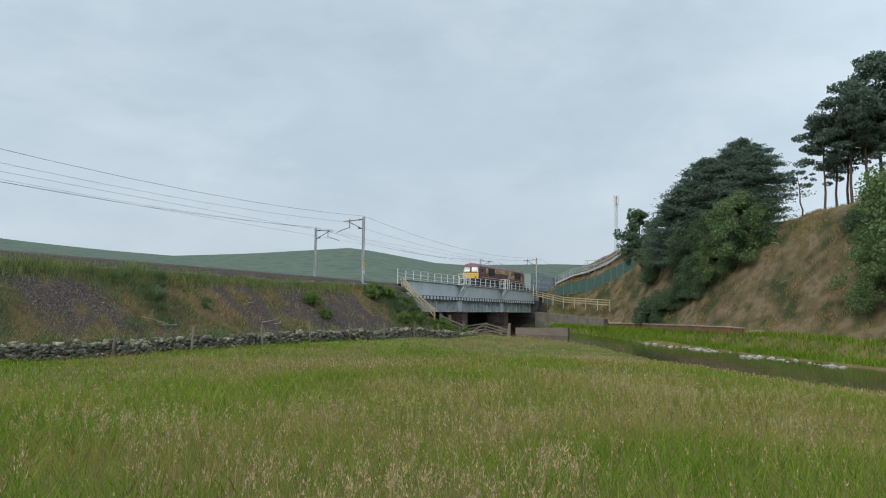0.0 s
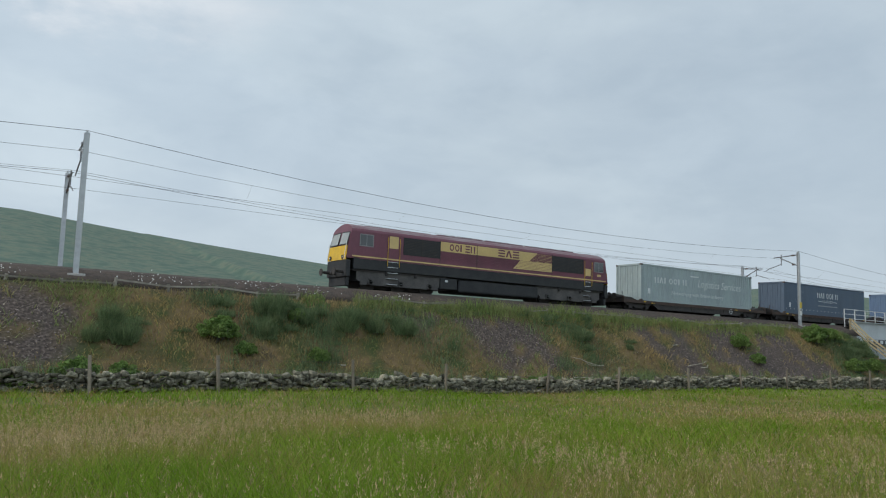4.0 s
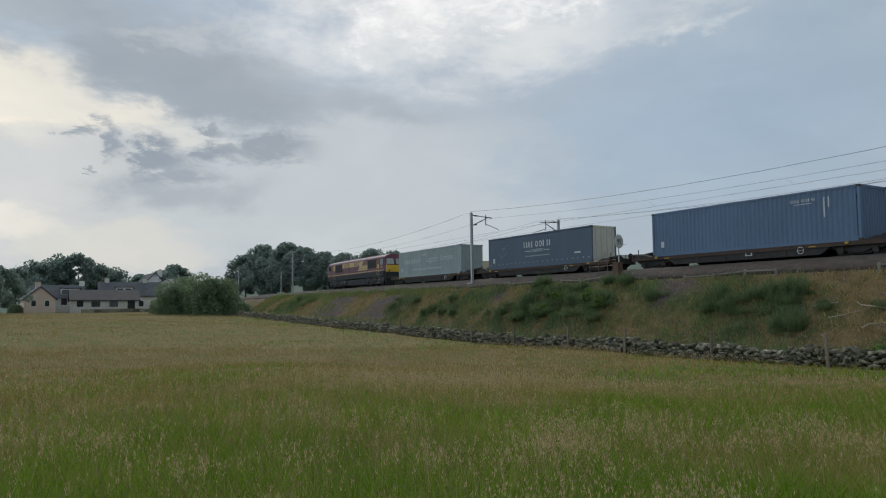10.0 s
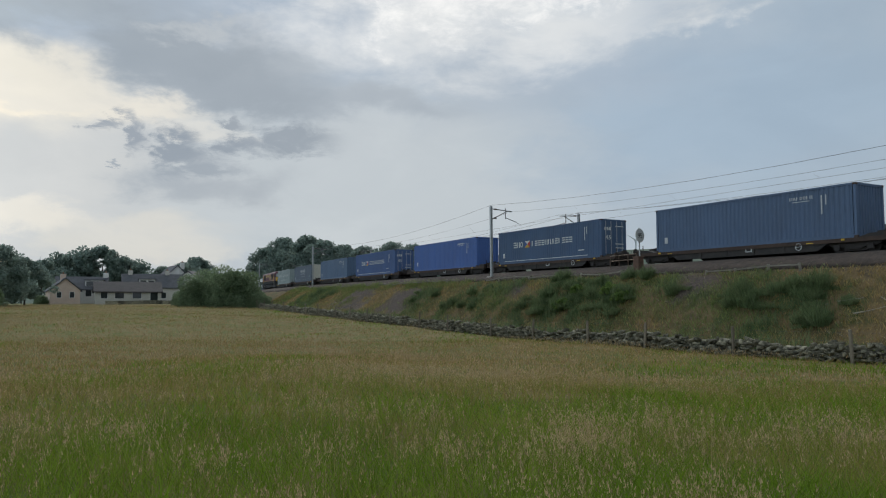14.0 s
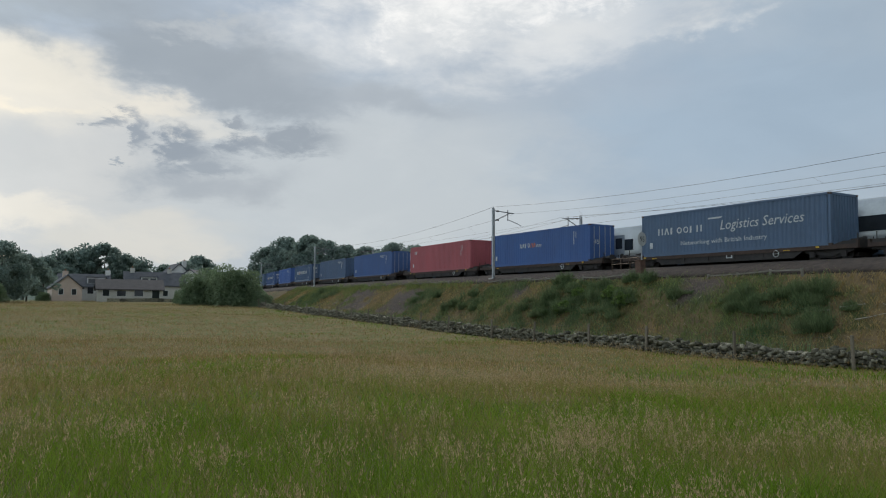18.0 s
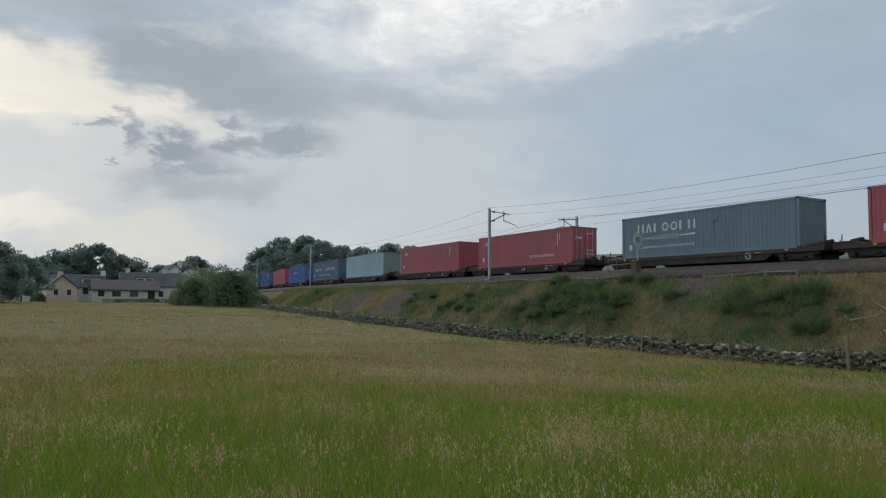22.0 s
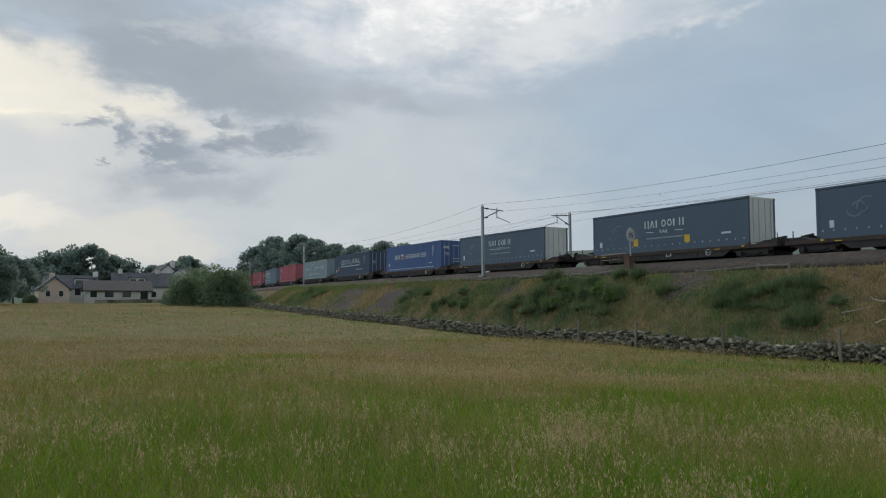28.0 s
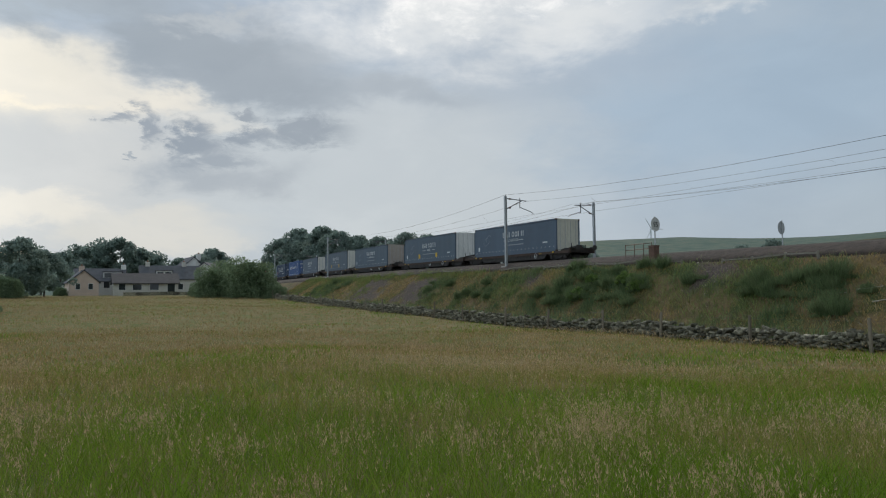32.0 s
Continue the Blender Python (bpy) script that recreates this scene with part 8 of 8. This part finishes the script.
            bm = bmesh.new(); beam(bm, p, q, 0.3 + 0.06 * (k % 2), 1.4); part("pile_panel", bm, red, rw)
        bm = bmesh.new(); beam(bm, (ax, ay, za), (bx, by, zb), 0.5, 0.1); part("coping_stone", bm, pale, cap)
    con = mat("stained_concrete", (0.22, 0.175, 0.14), (0.14, 0.115, 0.095), rough=0.95, scale=0.8, fine=9, bump=0.3, world=True)
    wr = thing("weir_wall", "stained concrete training wall beside the river", "wall", kind="structure")
    p, q = dirp(71.6, -2.9, 92), dirp(75.6, -2.75, 90)
    bm = bmesh.new(); beam(bm, (p[0], p[1], -2.75), (q[0], q[1], -2.6), 0.6, 1.6); part("wall_block", bm, con, wr)
    sw = thing("abutment_wing", "dark rubble stone wing wall below the fence", "wall", kind="structure")
    p, q = dirp(73.2, -1.0, 113), dirp(78.4, -1.9, 102)
    bm = bmesh.new(); beam(bm, (p[0], p[1], -1.6), (q[0], q[1], -2.2), 0.8, 2.6); part("wall_block", bm, ABUT, sw)
    # a trodden path along the foot of the slope
    earth = mat("trodden_earth", (0.30, 0.235, 0.165), (0.21, 0.165, 0.115), rough=0.95, scale=1.2, fine=8, bump=0.3, world=True)
    low = [(float(np.interp(y, ry[:, 1], ry[:, 0])) + 17.6 + 0.5 * math.sin(y * 0.4), float(y)) for y in np.linspace(23.0, -16.0, 80)]
    for line, wide in ((low, 0.75),):
        c = np.array(line)
        d = np.gradient(c, axis=0); d /= np.linalg.norm(d, axis=1)[:, None]
        n = np.stack([-d[:, 1], d[:, 0]], -1)
        w = wide * (1 + 0.3 * np.sin(np.arange(len(c)) * 0.9))[:, None]
        rows = [c + n * w * k for k in (-1, -0.4, 0.4, 1)]
        v = np.stack([np.column_stack([q, ground_z(q[:, 0], q[:, 1]) + lift_]) for q, lift_ in zip(rows, (-0.05, 0.05, 0.05, -0.05))], 1)
        i = np.arange(len(c) * 4).reshape(-1, 4)
        q = np.stack([i[:-1, :-1], i[:-1, 1:], i[1:, 1:], i[1:, :-1]], -1).reshape(-1, 4)
        tagged(new("dirt_path", soup("dirt_path", v.reshape(-1, 3), q, earth, True)), "pale trodden earth path on the dry slope", "path", kind="structure")
    # pale boulders at the water's edge
    rng = random.Random(8)
    shapes = []
    for k in range(4):
        bm = bmesh.new(); bmesh.ops.create_icosphere(bm, subdivisions=1, radius=0.5)
        for v in bm.verts:
            v.co *= rng.uniform(0.75, 1.15); v.co.z *= 0.55
        me = shut(bm, "river_stone", True)
        me.materials.append(mat("river_boulder", (0.40, 0.385, 0.34), (0.24, 0.225, 0.19), rough=0.9, scale=2, fine=12, bump=0.3, rnd=0.3))
        shapes.append(me)
    for k in range(96):
        i = min(6.9, max(3.0, rng.choice((3.6, 4.0, 4.15, 4.3, 5.1, 5.3, 5.9)) + rng.gauss(0, 0.13)))
        j = int(i)
        c = RIVER[j] + (RIVER[j + 1] - RIVER[j]) * (i - j)
        dd = RIVER[j + 1] - RIVER[j]; nn = np.array([-dd[1], dd[0]]) / np.hypot(*dd)
        if nn[0] < 0:
            nn = -nn
        c = c + nn * rng.uniform(4.8, 6.9)
        ob = new("river_stone", shapes[k % 4])
        s = rng.uniform(0.12, 0.42) if rng.random() < 0.8 else rng.uniform(0.42, 0.65)
        ob.matrix_basis = pose(c[0], c[1], WATER_Z + 0.04 * s, 0, 0, rng.uniform(0, 360)) @ Matrix.Diagonal((s * 1.2, s, s * 0.8, 1))
        tagged(ob, "pale rounded boulder at the river's edge", "stone", "river stones")
    # gate and posts between wall and river
    def gpos(az, r):
        x, y, z = at(az, r)
        return Vector((x, y, z))
    for az0, az1 in ((67.6, 69.2), (69.2, 70.9)):
        g = thing("field_gate", "grey weathered timber field gate with a diagonal brace", "gate", group="field gates")
        p, q = gpos(az0, 77), gpos(az1, 77.5)
        for k in range(4):
            up = Vector((0, 0, 0.25 + 0.3 * k))
            bm = bmesh.new(); beam(bm, p + up, q + up, 0.04, 0.10); part("bar", bm, TIMBER, g)
        bm = bmesh.new(); beam(bm, p + Vector((0, 0, 0.25)), q + Vector((0, 0, 1.15)), 0.05, 0.09); part("brace", bm, TIMBER, g)
        for w in (p, q):
            bm = bmesh.new(); beam(bm, w + Vector((0, 0, 0.1)), w + Vector((0, 0, 1.25)), 0.08, 0.08); part("stile", bm, TIMBER, g)
    for az, r, hh in ((65.7, 76, 1.3), (66.4, 76.5, 1.7), (67.5, 77, 1.5), (71.05, 77.5, 1.9), (70.4, 78, 1.2)):
        p = gpos(az, r)
        tagged(part("gate_post", soft(boxes((-0.12, -0.12, -0.5, 0.12, 0.12, hh)), 0.02), TIMBER), "stout weathered gate post", "post", "gate posts").matrix_basis = pose(*p, 0, 0, az)
    timber_fence([tuple(gpos(65.8, 76)), tuple(gpos(67.5, 77))], "short weathered timber fence beside the gate", 3, 1.2, 2.0, TIMBER)
    # driftwood and dead branches on slope and bank
    for k in range(26):
        if k < 12:
            az, r = rng.uniform(89.5, 96), rng.uniform(79, 88)
            x, y, z = at(az, r)
        else:
            x = rng.choice((30.5, 38.5, 28, -20.5, -17, 15.5, 40)) + rng.uniform(-1.2, 1.2); y = rng.uniform(29.6, 32.0); z = float(ground_z(x, y))
        bm = bmesh.new()
        p = Vector((0, 0, 0.08))
        ang = rng.uniform(-0.6, 0.6) + (math.pi if rng.random() < 0.5 else 0)
        for q in range(3):
            e = p + Vector((math.cos(ang) * 0.6, math.sin(ang) * 0.6, rng.uniform(-0.02, 0.2)))
            bar(bm, p, e, 0.035 - q * 0.008, 5, 0.028 - q * 0.008); p = e; ang += rng.uniform(-0.7, 0.7)
        ob = tagged(part("dead_branch", bm, mat("bleached_wood", (0.40, 0.36, 0.29), (0.28, 0.25, 0.2), rough=0.9)), "bleached dead branch lying on the slope", "branch", "dead branches")
        ob.matrix_basis = pose(x, y, z)


# ---- houses and turbines ----
def house(m, label, w, d, eave, ridge, wall, roof, windows, chimneys, gable=False, dormer=None):
    """w along x; the ridge runs along x, or along y where the gable faces -y."""
    t = thing("house", label, "house", m, "village houses")
    if gable:
        outline = [(-w / 2, -1), (w / 2, -1), (w / 2, eave), (0, ridge), (-w / 2, eave)]
        bm = bmesh.new(); prism(bm, outline, -d / 2, d / 2, 1); part("wall", bm, wall, t)
        for s in (-1, 1):
            bm = bmesh.new(); prism(bm, [(s * (w / 2 + 0.3), eave - 0.2), (0, ridge + 0.05), (0, ridge + 0.25), (s * (w / 2 + 0.3), eave)], -d / 2 - 0.25, d / 2 + 0.25, 1); part("roof", bm, roof, t)
    else:
        outline = [(-d / 2, -1), (d / 2, -1), (d / 2, eave), (0, ridge), (-d / 2, eave)]
        bm = bmesh.new(); prism(bm, outline, -w / 2, w / 2, 0); part("wall", bm, wall, t)
        for s in (-1, 1):
            bm = bmesh.new(); prism(bm, [(s * (d / 2 + 0.35), eave - 0.22), (0, ridge + 0.05), (0, ridge + 0.25), (s * (d / 2 + 0.35), eave - 0.02)], -w / 2 - 0.3, w / 2 + 0.3, 0); part("roof", bm, roof, t)
    trim = mat("window_white", (0.68, 0.68, 0.66), rough=0.5, bump=0.02)
    y = -d / 2
    for x, z, ww, hh in windows:
        f = part("window", boxes((x - ww / 2 - 0.07, y - 0.05, z - 0.07, x + ww / 2 + 0.07, y - 0.004, z + hh + 0.07)), trim, t)
        part("pane", boxes((x - ww / 2, y - 0.06, z, x + ww / 2, y - 0.052, z + hh)), GLASS, f)
    for x in chimneys:
        c = part("chimney", boxes((x - 0.45, -0.35, ridge - 0.5, x + 0.45, 0.35, ridge + 1.0)), wall, t)
        bm = bmesh.new(); bar(bm, (x, 0, ridge + 1.0), (x, 0, ridge + 1.35), 0.13, 8); part("pot", bm, mat("clay_pot", (0.30, 0.16, 0.10)), c)
    if dormer:
        for x in dormer:
            dm = part("dormer", boxes((x - 1.6, y + 0.5, eave + 0.35, x + 1.6, 0, eave + 1.75)), trim, t)
            part("dormer_roof", boxes((x - 1.8, y + 0.3, eave + 1.75, x + 1.8, 0.1, eave + 1.9)), roof, dm)
            for q in (-0.8, 0.8):
                part("pane", boxes((x + q - 0.6, y + 0.46, eave + 0.65, x + q + 0.6, y + 0.494, eave + 1.5)), GLASS, dm)
    return t


def build_houses():
    render_ = mat("grey_render", (0.56, 0.54, 0.49), (0.46, 0.44, 0.40), rough=0.95, scale=0.8, fine=9)
    pink = mat("pink_harling", (0.62, 0.49, 0.41), (0.53, 0.41, 0.34), rough=0.95, scale=0.8, fine=9)
    white = mat("white_harling", (0.70, 0.69, 0.66), (0.60, 0.59, 0.56), rough=0.95, scale=0.8, fine=9)
    slate = mat("grey_slate", (0.095, 0.098, 0.108), (0.062, 0.064, 0.07), rough=0.8, scale=1.2, fine=16, bump=0.3)
    brown = mat("brown_tiles", (0.075, 0.068, 0.068), (0.05, 0.046, 0.047), rough=0.85, scale=1.2, fine=16, bump=0.3)

    def spot(az, r, turn, dz=0.0):
        x, y, z = at(az, r)
        return pose(x, y, z + dz, 0, 0, -az + turn)
    house(spot(-84.35, 152, 4, 0.25), "long low grey-rendered bungalow with a dark tiled roof", 11.4, 7.0, 2.1, 3.8, render_, brown, [(-4.2, 0.8, 1.1, 1.1), (-1.6, 0.8, 1.5, 1.0), (1.4, 0.8, 1.5, 1.1), (4.4, 0.4, 1.3, 1.7)], [], False)
    house(spot(-88.5, 152, 6, 0.3), "pale pink harled cottage with a steep gable", 4.9, 8.0, 2.2, 4.3, pink, slate, [(-1.0, 0.9, 0.7, 1.0), (1.1, 0.9, 0.7, 1.0)], [0.0], True)
    house(spot(-87.3, 160, -6, 0.5), "slate-roofed cottage with white dormers", 9.0, 6.5, 2.3, 4.6, white, slate, [(-2, 0.9, 1.0, 1.2), (1.5, 0.9, 1.0, 1.2)], [4.2], False, [2.4])
    house(spot(-82.7, 172, 3, 0.3), "grey house with a wide white dormer and two chimneys", 12.0, 7.5, 3.2, 6.0, render_, slate, [(-3, 0.9, 1.2, 1.2), (2, 0.9, 1.2, 1.2)], [-4.5, 3.0], False, [-1.2])
    house(spot(-79.9, 176, -20, 0.8), "white house with a slate roof beyond the bushes", 7.5, 6.5, 3.9, 6.4, white, slate, [(-1.8, 2.8, 1.0, 1.2), (1.6, 2.8, 1.0, 1.2)], [-3.2], True)
    house(spot(-81.3, 180, 15, 0.8), "white gabled house among dark trees", 7.0, 7.0, 4.4, 7.8, white, slate, [(0, 2.8, 1.0, 1.2)], [2.0], True)
    house(spot(-62.6, 240, 10, 0.0), "white farmhouse beyond the railway", 9.0, 7.0, 4.0, 6.5, white, slate, [(-2, 1, 1, 1.2), (2, 1, 1, 1.2)], [3.5], False)
    house(spot(-57.8, 250, 30, 0.0), "white gabled farmhouse under the ploughed hill", 6.5, 8.0, 4.2, 7.0, white, slate, [(0, 1.2, 1, 1.2)], [], True)
    house(spot(-58.7, 255, -20, 0.0), "white gabled farm cottage with a slate roof", 6.0, 8.0, 3.8, 6.4, white, slate, [(0, 1.2, 1, 1.2)], [], True)
    hedge = thing("garden_wall", "low dark garden wall before the houses", "wall")
    for k in range(12):
        a, b = at(-85.8 + k * 0.42, 143), at(-85.8 + (k + 1) * 0.42, 143)
        bm = bmesh.new(); beam(bm, (a[0], a[1], a[2] + 0.25), (b[0], b[1], b[2] + 0.25), 0.35, 0.9); part("wall_length", bm, STONE, hedge)


ROTORS = []


def turbine(az, el_top, r, span):
    white = mat("turbine_white", (0.62, 0.64, 0.66), rough=0.5, bump=0)
    x, y, _ = at(az, r)
    top = 1.6 + r * math.tan(radians(el_top))
    t = thing("wind_turbine", "white three-bladed wind turbine on a distant hill", "wind turbine", pose(x, y, top, 0, 0, -az + 25), "wind turbines")
    bm = bmesh.new(); bar(bm, (0, 0, -span * 2.6), (0, 0, 0), span * 0.07, 10, span * 0.04); part("tower", bm, white, t)
    part("nacelle", soft(boxes((-span * 0.05, -span * 0.12, -span * 0.05, span * 0.05, span * 0.12, span * 0.06)), span * 0.01), white, t)
    bm = bmesh.new()
    bar(bm, (0, -span * 0.15, 0), (0, -span * 0.10, 0), span * 0.05, 8)
    for k in range(3):
        a = k * 2.0944
        bar(bm, (0, -span * 0.13, 0), (math.sin(a) * span, -span * 0.13, math.cos(a) * span), span * 0.05, 5, span * 0.012)
    r_ = part("rotor", bm, white, t)
    ROTORS.append((r_, rng_turn[len(ROTORS) % 5]))


rng_turn = [10, 47, 83, 25, 66]


def build_turbines():
    for az, el, r, s in ((-93.1, 3.9, 1300, 14), (-90.9, 3.55, 1300, 11), (-90.0, 3.55, 1300, 10), (-88.9, 3.75, 1350, 11), (-94.0, 3.3, 1500, 10), (-46.1, 5.15, 900, 15)):
        turbine(az, el, r, s)


build_trees()
build_riverside()
build_houses()
build_turbines()
build_grass()
build_broom()
build_broom_bushes()


# ---- what moves ----
def motions():
    times = list(range(0, 33))
    for ob, x0, v, y in MOVING:
        up = 0.0
        if isinstance(y, tuple):
            y, up = y
        rows = path_rows(x0, v, y, times)
        if up:
            rows = [(t, m @ pose(0, 0, up)) for t, m in rows]
        walk(ob, rows)
    # the locomotive's wheels roll along the rail
    turn = math.degrees(SPEED / 0.53)
    for w in WHEELS:
        at = w.matrix_basis.translation.copy()
        rows = [(k / FPS, pose(at.x, at.y, at.z, 0, -(turn * k / FPS) % 360, 0)) for k in range(0, 32 * FPS + 1)]
        walk(w, rows)
    for rotor, start in ROTORS:
        walk(rotor, [(t, pose(0, 0, 0, 0, start + 55 * t, 0)) for t in times])


motions()
